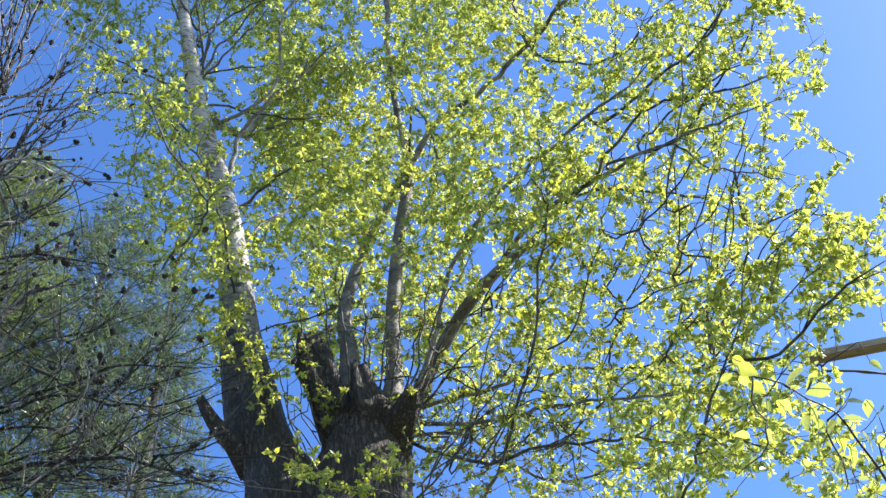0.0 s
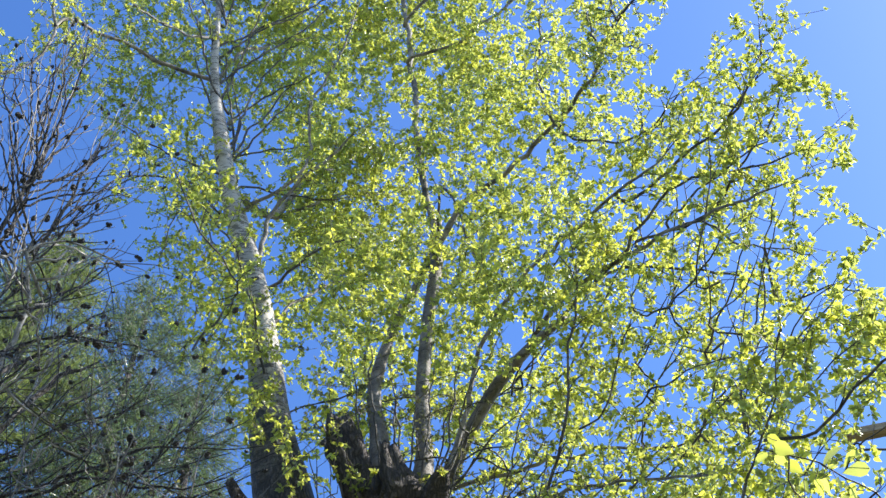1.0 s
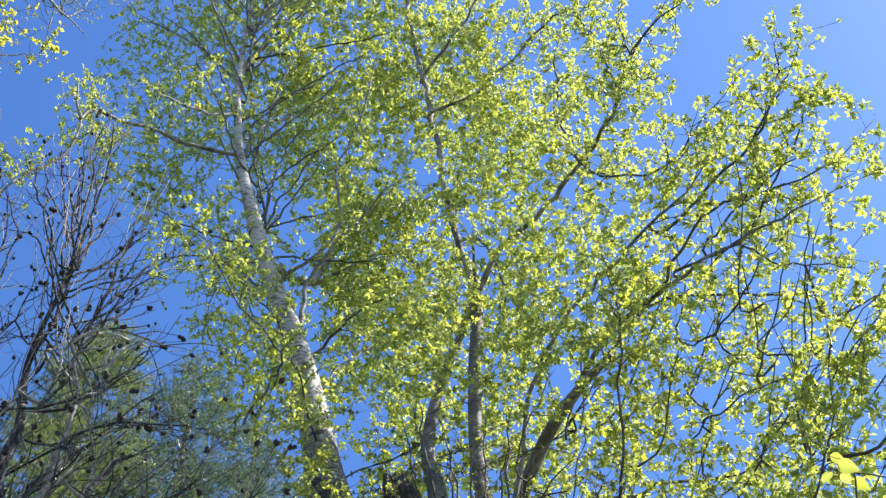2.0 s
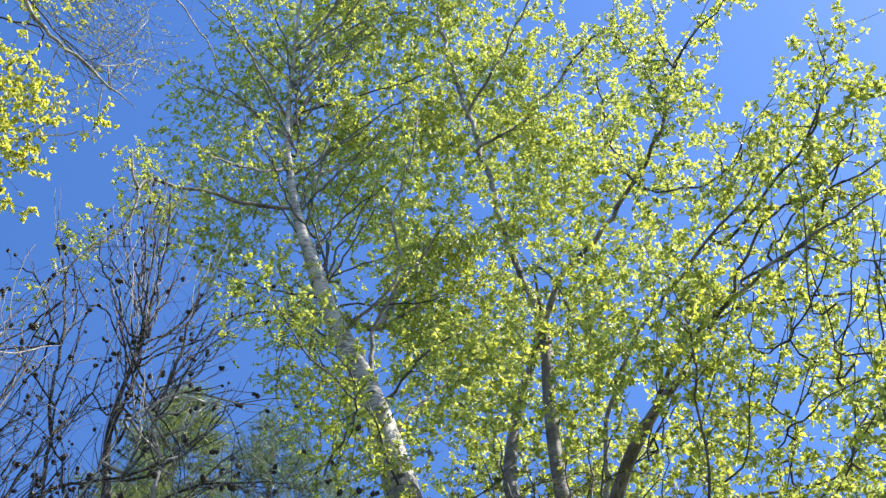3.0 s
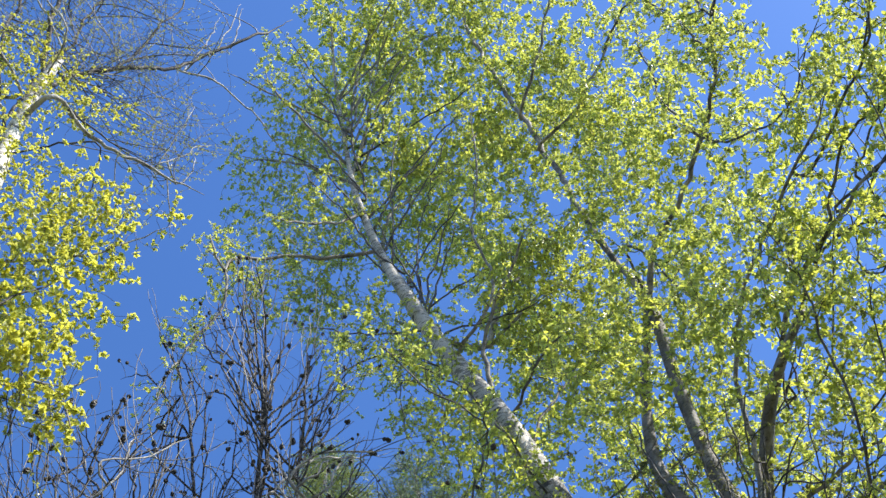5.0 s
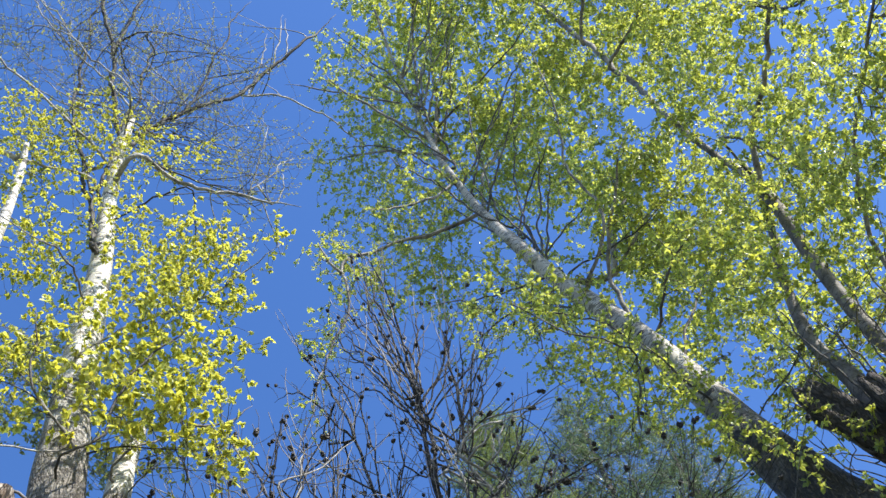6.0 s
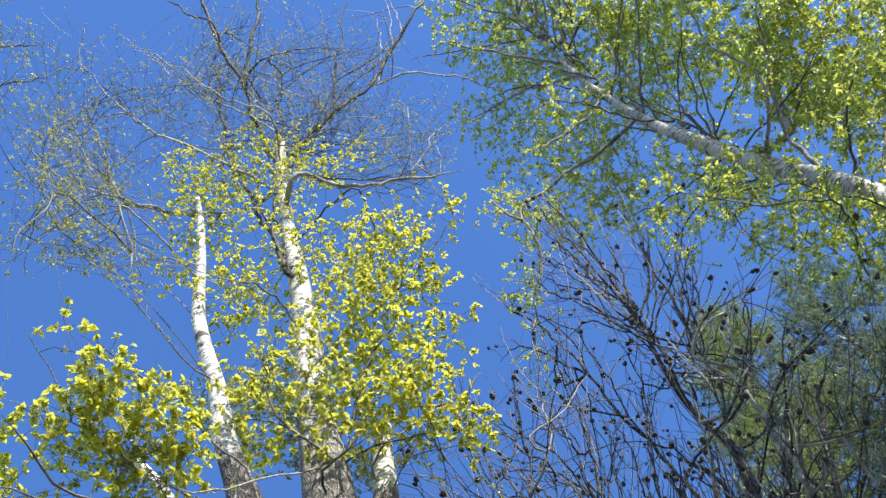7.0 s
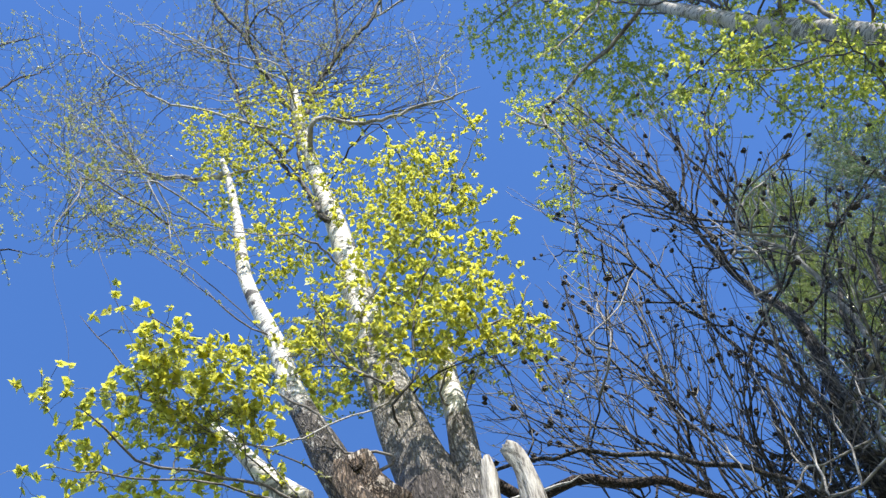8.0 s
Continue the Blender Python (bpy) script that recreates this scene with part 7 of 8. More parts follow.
limb(L, 0.0109, 0.0045, (-2.30, 2.67, 5.82), (-2.31, 2.66, 6.04), (-2.26, 2.63, 6.29), (-2.30, 2.58, 6.50))
limb(L, 0.0107, 0.0043, (-2.80, 2.50, 5.48), (-2.66, 2.47, 5.73), (-2.59, 2.50, 5.89), (-2.49, 2.48, 6.09), (-2.39, 2.51, 6.25))
limb(L, 0.0092, 0.0042, (-2.82, 2.25, 5.48), (-2.84, 2.22, 5.67), (-2.88, 2.21, 5.82), (-2.93, 2.10, 6.02))
limb(L, 0.0084, 0.0039, (-2.32, 2.35, 5.16), (-2.26, 2.36, 5.36), (-2.29, 2.35, 5.53), (-2.27, 2.37, 5.70), material=BARK_SUNLIT)
limb(L, 0.0072, 0.0039, (-2.48, 2.23, 5.12), (-2.45, 2.26, 5.31), (-2.45, 2.26, 5.48), (-2.43, 2.31, 5.64), material=BARK_SUNLIT)
limb(L, 0.0072, 0.0039, (-2.55, 2.12, 5.14), (-2.54, 2.12, 5.32), (-2.52, 2.17, 5.49), (-2.55, 2.17, 5.64), material=BARK_SUNLIT)
bare(L, (-3.23, 1.83, 7.01), 0.36, 12)
bare(L, (-2.97, 2.25, 6.91), 0.35, 12)
bare(L, (-2.97, 2.09, 7.52), 0.31, 6)
bare(L, (-3.39, 1.52, 6.96), 0.29, 7)
bare(L, (-3.04, 2.21, 6.29), 0.30, 12)
bare(L, (-2.49, 2.86, 7.06), 0.36, 6)
bare(L, (-2.83, 2.62, 6.69), 0.35, 8)
bare(L, (-2.80, 2.56, 5.84), 0.25, 7)
bare(L, (-2.68, 2.37, 8.75), 0.30, 5)
bare(L, (-2.63, 2.56, 8.33), 0.27, 4)
bare(L, (-2.88, 1.99, 8.69), 0.27, 2)
bare(L, (-2.41, 2.91, 8.14), 0.22, 2)
bare(L, (-2.50, 2.80, 6.41), 0.24, 4)
bare(L, (-3.23, 1.63, 7.67), 0.25, 2)
bare(L, (-3.46, 1.24, 7.24), 0.20, 2)
bare(L, (-2.67, 2.46, 7.54), 0.24, 4)
bare(L, (-2.65, 2.26, 9.46), 0.26, 2)
bare(L, (-2.27, 3.11, 7.54), 0.21, 2)
bare(L, (-2.47, 2.43, 9.04), 0.31, 2)
bare(L, (-2.44, 2.56, 8.37), 0.27, 2)
bare(L, (-1.88, 3.26, 6.23), 0.42, 6)
bare(L, (-2.15, 3.18, 7.01), 0.43, 4)
bare(L, (-1.60, 3.43, 5.93), 0.31, 4)
bare(L, (-1.74, 3.43, 6.91), 0.33, 2)
bare(L, (-2.02, 3.21, 5.79), 0.28, 3)
bare(L, (-2.29, 2.95, 7.43), 0.34, 4)
bare(L, (-1.44, 3.46, 6.45), 0.18, 2)
bare(L, (-2.60, 2.30, 8.97), 0.28, 2)
bare(L, (-2.43, 2.56, 8.41), 0.30, 3)
bare(L, (-2.85, 1.96, 7.85), 0.28, 2)
bare(L, (-2.84, 1.99, 7.13), 0.26, 2)
bare(L, (-2.63, 2.21, 9.66), 0.20, 2)
bare(L, (-2.32, 2.75, 9.01), 0.20, 2)
bare(L, (-2.57, 2.55, 7.62), 0.31, 4)
bare(L, (-3.46, 1.24, 7.24), 0.27, 4)
bare(L, (-3.48, 1.35, 6.70), 0.22, 4)
bare(L, (-3.53, 1.17, 7.90), 0.20, 2)
bare(L, (-3.32, 1.57, 7.28), 0.23, 3)
bare(L, (-3.37, 1.45, 7.93), 0.18, 2)
bare(L, (-3.73, 0.91, 7.04), 0.20, 2)
bare(L, (-1.73, 2.37, 5.77), 0.30, 16)
bare(L, (-1.56, 2.52, 5.75), 0.30, 16)
bare(L, (-1.40, 2.69, 5.70), 0.30, 16)
bare(L, (-1.78, 2.60, 5.61), 0.30, 18)
bare(L, (-1.60, 2.75, 5.59), 0.30, 18)
bare(L, (-1.39, 2.86, 5.59), 0.28, 16)
bare(L, (-1.83, 2.82, 5.44), 0.30, 18)
bare(L, (-1.63, 2.93, 5.44), 0.30, 18)
bare(L, (-1.42, 3.02, 5.45), 0.28, 14)
bare(L, (-1.25, 2.98, 5.54), 0.20, 8)
bare(L, (-1.84, 2.98, 5.31), 0.30, 14)
bare(L, (-1.59, 3.10, 5.33), 0.28, 12)
bare(L, (-1.62, 2.26, 5.87), 0.30, 12)
bare(L, (-1.42, 2.43, 5.85), 0.26, 9)
limb(L, 0.0048, 0.0026, (-3.16, 1.96, 5.89), (-3.09, 1.78, 6.00), (-3.02, 1.60, 6.09), (-2.98, 1.41, 6.16), (-2.91, 1.25, 6.23), (-2.86, 1.09, 6.29), (-2.83, 0.92, 6.32), material=BARK_SUNLIT)
limb(L, 0.0045, 0.0025, (-3.00, 1.80, 5.66), (-2.95, 1.61, 5.75), (-2.90, 1.46, 5.82), (-2.87, 1.31, 5.87), (-2.85, 1.13, 5.91), (-2.83, 0.98, 5.94), (-2.80, 0.85, 5.97))
limb(L, 0.0047, 0.0026, (-3.06, 2.00, 5.75), (-2.95, 1.81, 5.90), (-2.88, 1.66, 5.98), (-2.83, 1.50, 6.04), (-2.77, 1.30, 6.13), (-2.73, 1.16, 6.17), (-2.66, 1.00, 6.23))
limb(L, 0.0048, 0.0026, (-3.10, 2.09, 5.81), (-3.00, 1.92, 5.93), (-2.90, 1.76, 6.05), (-2.80, 1.61, 6.15), (-2.73, 1.45, 6.22), (-2.63, 1.28, 6.31), (-2.59, 1.15, 6.35), material=BARK_SUNLIT)
limb(L, 0.0047, 0.0026, (-3.15, 1.76, 5.87), (-3.11, 1.60, 5.93), (-3.05, 1.44, 6.00), (-3.02, 1.28, 6.03), (-2.99, 1.12, 6.07))
limb(L, 0.0048, 0.0026, (-3.12, 2.19, 5.84), (-3.00, 2.04, 5.98), (-2.89, 1.89, 6.10), (-2.77, 1.76, 6.20), (-2.64, 1.65, 6.30), (-2.50, 1.56, 6.38), (-2.38, 1.50, 6.44))
limb(L, 0.0048, 0.0026, (-3.10, 2.22, 5.80), (-2.97, 2.10, 5.93), (-2.83, 1.98, 6.05), (-2.68, 1.88, 6.16), (-2.52, 1.81, 6.25), (-2.37, 1.78, 6.32), material=BARK_SUNLIT)
limb(L, 0.0048, 0.0026, (-3.09, 1.77, 6.06), (-3.07, 1.58, 6.11), (-3.07, 1.42, 6.13), (-3.06, 1.26, 6.16), (-3.05, 1.12, 6.17))
limb(L, 0.0044, 0.0024, (-2.89, 1.69, 5.60), (-2.81, 1.52, 5.69), (-2.74, 1.40, 5.76), (-2.64, 1.30, 5.83), (-2.54, 1.19, 5.90), (-2.43, 1.15, 5.95), material=BARK_SUNLIT)
limb(L, 0.0046, 0.0025, (-3.04, 1.64, 5.80), (-3.01, 1.51, 5.84), (-3.00, 1.35, 5.87), (-3.05, 1.22, 5.84), (-3.06, 1.12, 5.83))
limb(L, 0.0046, 0.0025, (-3.00, 1.91, 5.75), (-2.94, 1.77, 5.84), (-2.88, 1.57, 5.93), (-2.88, 1.41, 5.97), (-2.87, 1.23, 6.01), (-2.80, 1.07, 6.07), (-2.82, 0.94, 6.07))
limb(L, 0.0044, 0.0024, (-2.81, 2.10, 5.49), (-2.66, 1.98, 5.62), (-2.53, 1.89, 5.72), (-2.36, 1.81, 5.82), (-2.22, 1.78, 5.88))
limb(L, 0.0044, 0.0024, (-2.97, 1.45, 5.62), (-2.89, 1.35, 5.68), (-2.84, 1.22, 5.72), (-2.83, 1.10, 5.73), (-2.84, 1.02, 5.72))
limb(L, 0.0037, 0.0022, (-2.98, 1.63, 6.12), (-2.85, 1.52, 6.22), (-2.73, 1.46, 6.28), (-2.67, 1.32, 6.34), (-2.66, 1.19, 6.36), (-2.69, 1.02, 6.36), material=BARK_SUNLIT)
limb(L, 0.0037, 0.0022, (-3.04, 1.44, 6.25), (-2.94, 1.36, 6.31), (-2.84, 1.32, 6.35), (-2.77, 1.21, 6.39), (-2.65, 1.09, 6.46))
limb(L, 0.0036, 0.0022, (-3.03, 1.20, 6.19), (-2.94, 1.09, 6.24), (-2.91, 1.00, 6.24), (-2.90, 0.86, 6.23))
limb(L, 0.0035, 0.0021, (-2.74, 1.04, 6.10), (-2.68, 0.96, 6.12), (-2.68, 0.85, 6.10), (-2.69, 0.78, 6.07), material=BARK_SUNLIT)
limb(L, 0.0036, 0.0022, (-2.94, 0.98, 6.25), (-2.87, 0.92, 6.27), (-2.85, 0.85, 6.26), (-2.86, 0.79, 6.22))
limb(L, 0.0035, 0.0021, (-2.60, 0.99, 6.19), (-2.52, 0.90, 6.21), (-2.47, 0.84, 6.21), (-2.39, 0.81, 6.22))
limb(L, 0.0036, 0.0022, (-2.63, 1.16, 6.41), (-2.55, 1.07, 6.44), (-2.51, 0.99, 6.44), (-2.50, 0.87, 6.43))
bare(L, (-2.44, 2.39, 6.04), 0.22, 12)
bare(L, (-2.40, 2.52, 5.98), 0.24, 16)
bare(L, (-2.37, 2.64, 5.93), 0.24, 18)
bare(L, (-2.61, 2.43, 5.92), 0.24, 16)
bare(L, (-2.57, 2.57, 5.86), 0.26, 22)
bare(L, (-2.56, 2.67, 5.80), 0.24, 20)
bare(L, (-2.78, 2.36, 5.85), 0.20, 12)
bare(L, (-2.76, 2.50, 5.78), 0.26, 22)
bare(L, (-2.74, 2.62, 5.72), 0.26, 26)
bare(L, (-2.91, 2.42, 5.73), 0.24, 18)
bare(L, (-2.88, 2.57, 5.65), 0.26, 24)
bare(L, (-2.83, 2.68, 5.62), 0.24, 20)
bare(L, (-2.93, 2.29, 5.79), 0.20, 10)
bare(B, (-1.97, -0.57, 10.50), 0.50, 26)
bare(B, (-2.08, -0.13, 10.34), 0.50, 26)
bare(B, (-1.95, 0.30, 10.48), 0.50, 26)
bare(B, (-2.25, -0.33, 10.10), 0.45, 20)
bare(B, (-2.17, -0.71, 10.21), 0.45, 18)
bare(B, (-2.02, 0.65, 10.33), 0.45, 20)
bare(B, (-2.12, -1.06, 10.26), 0.50, 18)
bare(B, (-2.49, -1.19, 9.69), 0.45, 14)
bare(B, (-2.60, -1.50, 9.45), 0.45, 14)
bare(B, (-2.48, -0.87, 9.73), 0.40, 14)
bare(B, (-2.29, 0.14, 10.02), 0.40, 16)
bare(B, (-2.25, 0.61, 10.01), 0.40, 14)
bare(B, (-2.80, -1.59, 9.05), 0.40, 10)
bare(B, (-2.87, -1.17, 8.98), 0.35, 10)
# low thicket; most stems carry its shade in their near-black colour
limb(L, 0.0086, 0.0029, (-3.09, 2.95, 5.81), (-2.97, 2.93, 5.87), (-2.84, 2.90, 5.93), (-2.72, 2.86, 6.00), (-2.61, 2.80, 6.06), (-2.48, 2.78, 6.11))
limb(L, 0.0063, 0.0028, (-3.07, 2.35, 5.77), (-3.01, 2.28, 5.82), (-2.94, 2.23, 5.85), (-2.88, 2.17, 5.89), (-2.81, 2.11, 5.92), (-2.74, 2.06, 5.95), material=BARK_SHADED)
limb(L, 0.0069, 0.0026, (-2.71, 2.66, 5.30), (-2.64, 2.56, 5.37), (-2.56, 2.49, 5.43), (-2.49, 2.40, 5.50), (-2.40, 2.32, 5.56), (-2.32, 2.23, 5.62), material=BARK_SHADED)
limb(L, 0.0070, 0.0029, (-3.18, 2.43, 5.92), (-3.09, 2.38, 5.97), (-3.02, 2.28, 6.04), (-2.93, 2.21, 6.09), (-2.85, 2.15, 6.14), (-2.75, 2.11, 6.18), material=BARK_SHADED)
limb(L, 0.0078, 0.0026, (-2.77, 2.80, 5.38), (-2.70, 2.77, 5.41), (-2.62, 2.77, 5.42), (-2.55, 2.74, 5.45), (-2.48, 2.71, 5.47), (-2.40, 2.68, 5.49), material=BARK_SHADED)
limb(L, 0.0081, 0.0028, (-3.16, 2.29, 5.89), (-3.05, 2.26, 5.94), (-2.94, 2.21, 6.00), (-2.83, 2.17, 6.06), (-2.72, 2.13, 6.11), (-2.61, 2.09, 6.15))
limb(L, 0.0096, 0.0027, (-2.87, 2.87, 5.51), (-2.77, 2.85, 5.55), (-2.68, 2.81, 5.60), (-2.59, 2.77, 5.65), (-2.49, 2.76, 5.68), (-2.40, 2.72, 5.72), material=BARK_SHADED)
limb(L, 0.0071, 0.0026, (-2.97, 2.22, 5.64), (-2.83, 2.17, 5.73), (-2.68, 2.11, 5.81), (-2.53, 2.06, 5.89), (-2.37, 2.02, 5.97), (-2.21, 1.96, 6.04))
limb(L, 0.0098, 0.0029, (-3.13, 2.72, 5.86), (-3.06, 2.64, 5.92), (-2.98, 2.60, 5.97), (-2.90, 2.53, 6.01), (-2.83, 2.45, 6.07), (-2.75, 2.37, 6.12), material=BARK_SHADED)
limb(L, 0.0083, 0.0027, (-2.98, 2.56, 5.66), (-2.90, 2.49, 5.73), (-2.80, 2.44, 5.78), (-2.70, 2.38, 5.84), (-2.61, 2.30, 5.90), (-2.51, 2.22, 5.96), material=BARK_SHADED)
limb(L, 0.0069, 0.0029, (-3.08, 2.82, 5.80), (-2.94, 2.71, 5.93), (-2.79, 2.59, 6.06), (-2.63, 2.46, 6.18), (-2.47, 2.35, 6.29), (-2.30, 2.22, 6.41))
limb(L, 0.0089, 0.0026, (-2.92, 2.37, 5.56), (-2.82, 2.34, 5.61), (-2.72, 2.29, 5.66), (-2.64, 2.21, 5.73), (-2.54, 2.19, 5.76), (-2.43, 2.15, 5.80), material=BARK_SHADED)
limb(L, 0.0052, 0.0028, (-3.11, 2.64, 5.84), (-2.99, 2.63, 5.89), (-2.88, 2.57, 5.96), (-2.76, 2.53, 6.02), (-2.64, 2.48, 6.08), (-2.52, 2.43, 6.14), material=BARK_SHADED)
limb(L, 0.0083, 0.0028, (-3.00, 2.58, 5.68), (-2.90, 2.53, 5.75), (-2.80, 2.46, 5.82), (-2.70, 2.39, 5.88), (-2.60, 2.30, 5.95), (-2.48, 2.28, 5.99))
limb(L, 0.0089, 0.0026, (-2.97, 2.21, 5.63), (-2.87, 2.19, 5.67), (-2.77, 2.18, 5.70), (-2.68, 2.16, 5.74), (-2.58, 2.14, 5.77), (-2.48, 2.12, 5.81), material=BARK_SHADED)
limb(L, 0.0071, 0.0027, (-2.98, 2.22, 5.65), (-2.85, 2.15, 5.74), (-2.71, 2.09, 5.82), (-2.57, 2.03, 5.90), (-2.42, 1.99, 5.96), (-2.27, 1.95, 6.03), material=BARK_SHADED)
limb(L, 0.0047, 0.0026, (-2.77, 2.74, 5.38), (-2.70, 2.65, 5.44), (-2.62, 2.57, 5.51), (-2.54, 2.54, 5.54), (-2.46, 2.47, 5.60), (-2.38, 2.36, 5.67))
limb(L, 0.0076, 0.0028, (-3.20, 2.31, 5.95), (-3.07, 2.26, 6.03), (-2.94, 2.23, 6.10), (-2.80, 2.19, 6.17), (-2.64, 2.21, 6.21), (-2.50, 2.17, 6.27), material=BARK_SHADED)
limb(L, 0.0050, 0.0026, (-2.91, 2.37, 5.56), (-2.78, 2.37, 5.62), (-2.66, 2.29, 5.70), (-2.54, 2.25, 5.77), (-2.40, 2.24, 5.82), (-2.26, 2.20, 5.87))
limb(L, 0.0049, 0.0026, (-2.80, 2.41, 5.41), (-2.66, 2.32, 5.53), (-2.52, 2.24, 5.63), (-2.36, 2.18, 5.72), (-2.20, 2.10, 5.81), (-2.04, 2.02, 5.89), material=BARK_SHADED)
limb(L, 0.0066, 0.0026, (-2.78, 2.73, 5.39), (-2.66, 2.65, 5.48), (-2.53, 2.61, 5.55), (-2.39, 2.55, 5.63), (-2.26, 2.50, 5.71), (-2.12, 2.44, 5.77), material=BARK_SHADED)
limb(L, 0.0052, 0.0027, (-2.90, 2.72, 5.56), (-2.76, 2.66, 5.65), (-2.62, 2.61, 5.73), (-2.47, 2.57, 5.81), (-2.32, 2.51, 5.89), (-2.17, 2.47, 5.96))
limb(L, 0.0077, 0.0029, (-3.16, 2.57, 5.90), (-3.04, 2.52, 5.97), (-2.91, 2.53, 6.02), (-2.77, 2.52, 6.07), (-2.64, 2.49, 6.12), (-2.52, 2.45, 6.18), material=BARK_SHADED)
limb(L, 0.0071, 0.0028, (-3.00, 2.97, 5.69), (-2.91, 2.93, 5.73), (-2.83, 2.86, 5.79), (-2.75, 2.80, 5.85), (-2.67, 2.74, 5.90), (-2.60, 2.62, 5.97), material=BARK_SHADED)
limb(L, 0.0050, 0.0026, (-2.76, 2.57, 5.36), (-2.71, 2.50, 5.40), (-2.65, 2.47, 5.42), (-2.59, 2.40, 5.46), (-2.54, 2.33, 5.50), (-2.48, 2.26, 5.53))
limb(L, 0.0078, 0.0028, (-2.92, 2.84, 5.59), (-2.86, 2.78, 5.63), (-2.80, 2.69, 5.69), (-2.74, 2.62, 5.73), (-2.69, 2.53, 5.79), (-2.62, 2.45, 5.83), material=BARK_SHADED)
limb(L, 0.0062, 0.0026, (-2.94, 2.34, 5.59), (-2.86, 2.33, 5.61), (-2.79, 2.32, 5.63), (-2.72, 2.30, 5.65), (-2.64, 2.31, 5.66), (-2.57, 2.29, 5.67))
limb(L, 0.0099, 0.0029, (-3.17, 2.69, 5.92), (-3.07, 2.61, 6.00), (-2.98, 2.51, 6.08), (-2.87, 2.44, 6.15), (-2.77, 2.32, 6.24), (-2.66, 2.22, 6.31), material=BARK_SHADED)
limb(L, 0.0056, 0.0026, (-2.76, 2.64, 5.36), (-2.66, 2.59, 5.41), (-2.57, 2.51, 5.49), (-2.48, 2.44, 5.55), (-2.38, 2.37, 5.61), (-2.29, 2.28, 5.68), material=BARK_SHADED)
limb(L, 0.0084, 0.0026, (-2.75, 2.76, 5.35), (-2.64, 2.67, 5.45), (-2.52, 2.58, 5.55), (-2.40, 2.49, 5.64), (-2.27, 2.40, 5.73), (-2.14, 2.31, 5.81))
leafy(A, (-1.34, 2.13, 7.05), 0.10, 7)
leafy(A, (-1.28, 2.33, 6.98), 0.10, 8)
leafy(A, (-1.23, 2.50, 6.92), 0.11, 9)
leafy(A, (-1.25, 2.67, 6.83), 0.11, 10)
leafy(A, (-1.20, 2.82, 6.76), 0.10, 9)
leafy(A, (-1.19, 2.97, 6.68), 0.10, 9)
leafy(A, (-1.16, 3.10, 6.61), 0.10, 8)
leafy(A, (-1.18, 3.21, 6.53), 0.09, 7)
leafy(A, (-1.32, 2.92, 6.67), 0.09, 7)
leafy(A, (-1.34, 2.78, 6.75), 0.09, 7)
leafy(A, (-1.35, 2.62, 6.82), 0.09, 7)
leafy(A, (-1.38, 2.44, 6.90), 0.09, 6)
leafy(A, (-1.16, 3.38, 6.42), 0.08, 6)
leafy(A, (-1.31, 3.09, 6.58), 0.08, 5)
leafy(A, (-1.24, 2.19, 7.05), 0.09, 6)
leafy(A, (-1.46, 2.02, 7.06), 0.10, 6)
leafy(A, (-1.60, 1.94, 7.05), 0.10, 5)
bare(B, (-2.18, -1.90, 9.29), 0.40, 10)
bare(B, (-2.01, -1.84, 9.56), 0.40, 10)
bare(B, (-2.34, -1.62, 9.11), 0.40, 12)
bare(B, (-2.18, -1.48, 9.39), 0.40, 12)
bare(B, (-2.02, -1.29, 9.63), 0.40, 12)
bare(B, (-2.54, -1.73, 8.74), 0.40, 8)
bare(B, (-2.70, -1.41, 8.51), 0.35, 8)
bare(B, (-2.84, -1.52, 8.18), 0.30, 6)
bare(B, (-2.85, -1.16, 8.25), 0.30, 8)
bare(B, (-2.52, -1.11, 8.90), 0.35, 10)
bare(B, (-2.39, -1.87, 8.96), 0.35, 8)
limb(A, 0.0037, 0.0021, (-0.71, 3.11, 5.32), (-0.75, 3.01, 5.36), (-0.77, 2.91, 5.40), (-0.76, 2.82, 5.44), (-0.77, 2.74, 5.47), kind="shoot")
limb(A, 0.0037, 0.0021, (-0.67, 3.10, 5.34), (-0.70, 2.98, 5.39), (-0.69, 2.88, 5.42), (-0.70, 2.78, 5.45), kind="shoot")
limb(A, 0.0037, 0.0021, (-0.82, 3.08, 5.32), (-0.76, 3.00, 5.36), (-0.69, 2.95, 5.37), (-0.63, 2.88, 5.39), kind="shoot")
limb(A, 0.0037, 0.0021, (-0.66, 3.05, 5.38), (-0.72, 2.96, 5.40), (-0.76, 2.89, 5.40), (-0.81, 2.83, 5.39), kind="shoot")
limb(A, 0.0037, 0.0021, (-0.77, 3.09, 5.32), (-0.73, 3.03, 5.35), (-0.74, 2.96, 5.37), (-0.74, 2.87, 5.41), (-0.73, 2.76, 5.46), kind="shoot")
limb(A, 0.0037, 0.0021, (-0.71, 3.11, 5.32), (-0.72, 3.04, 5.33), (-0.75, 2.97, 5.34), (-0.79, 2.90, 5.34), kind="shoot")
leafy(A, (-0.76, 2.83, 5.40), 0.04, 1)
leafy(A, (-0.69, 2.90, 5.36), 0.04, 1)
leafy(A, (-0.69, 2.99, 5.29), 0.04, 1)
# ---- leafy tree whose branches reach in beside the white poplar ----
D = Tree("small_leaved_tree", (-4.4, -2.7, 0), "small-leaved green tree with thin hanging branches", 41, BARK_STEM, TWIG, LEAF_DIM, 0.024, 44)
bole(D, "trunk", (-4.4, -2.7, -0.15, 0.40), (-4.4, -2.69, 0.4, 0.30), (-4.35, -2.65, 3.0, 0.25), (-4.22, -2.56, 6.0, 0.225))
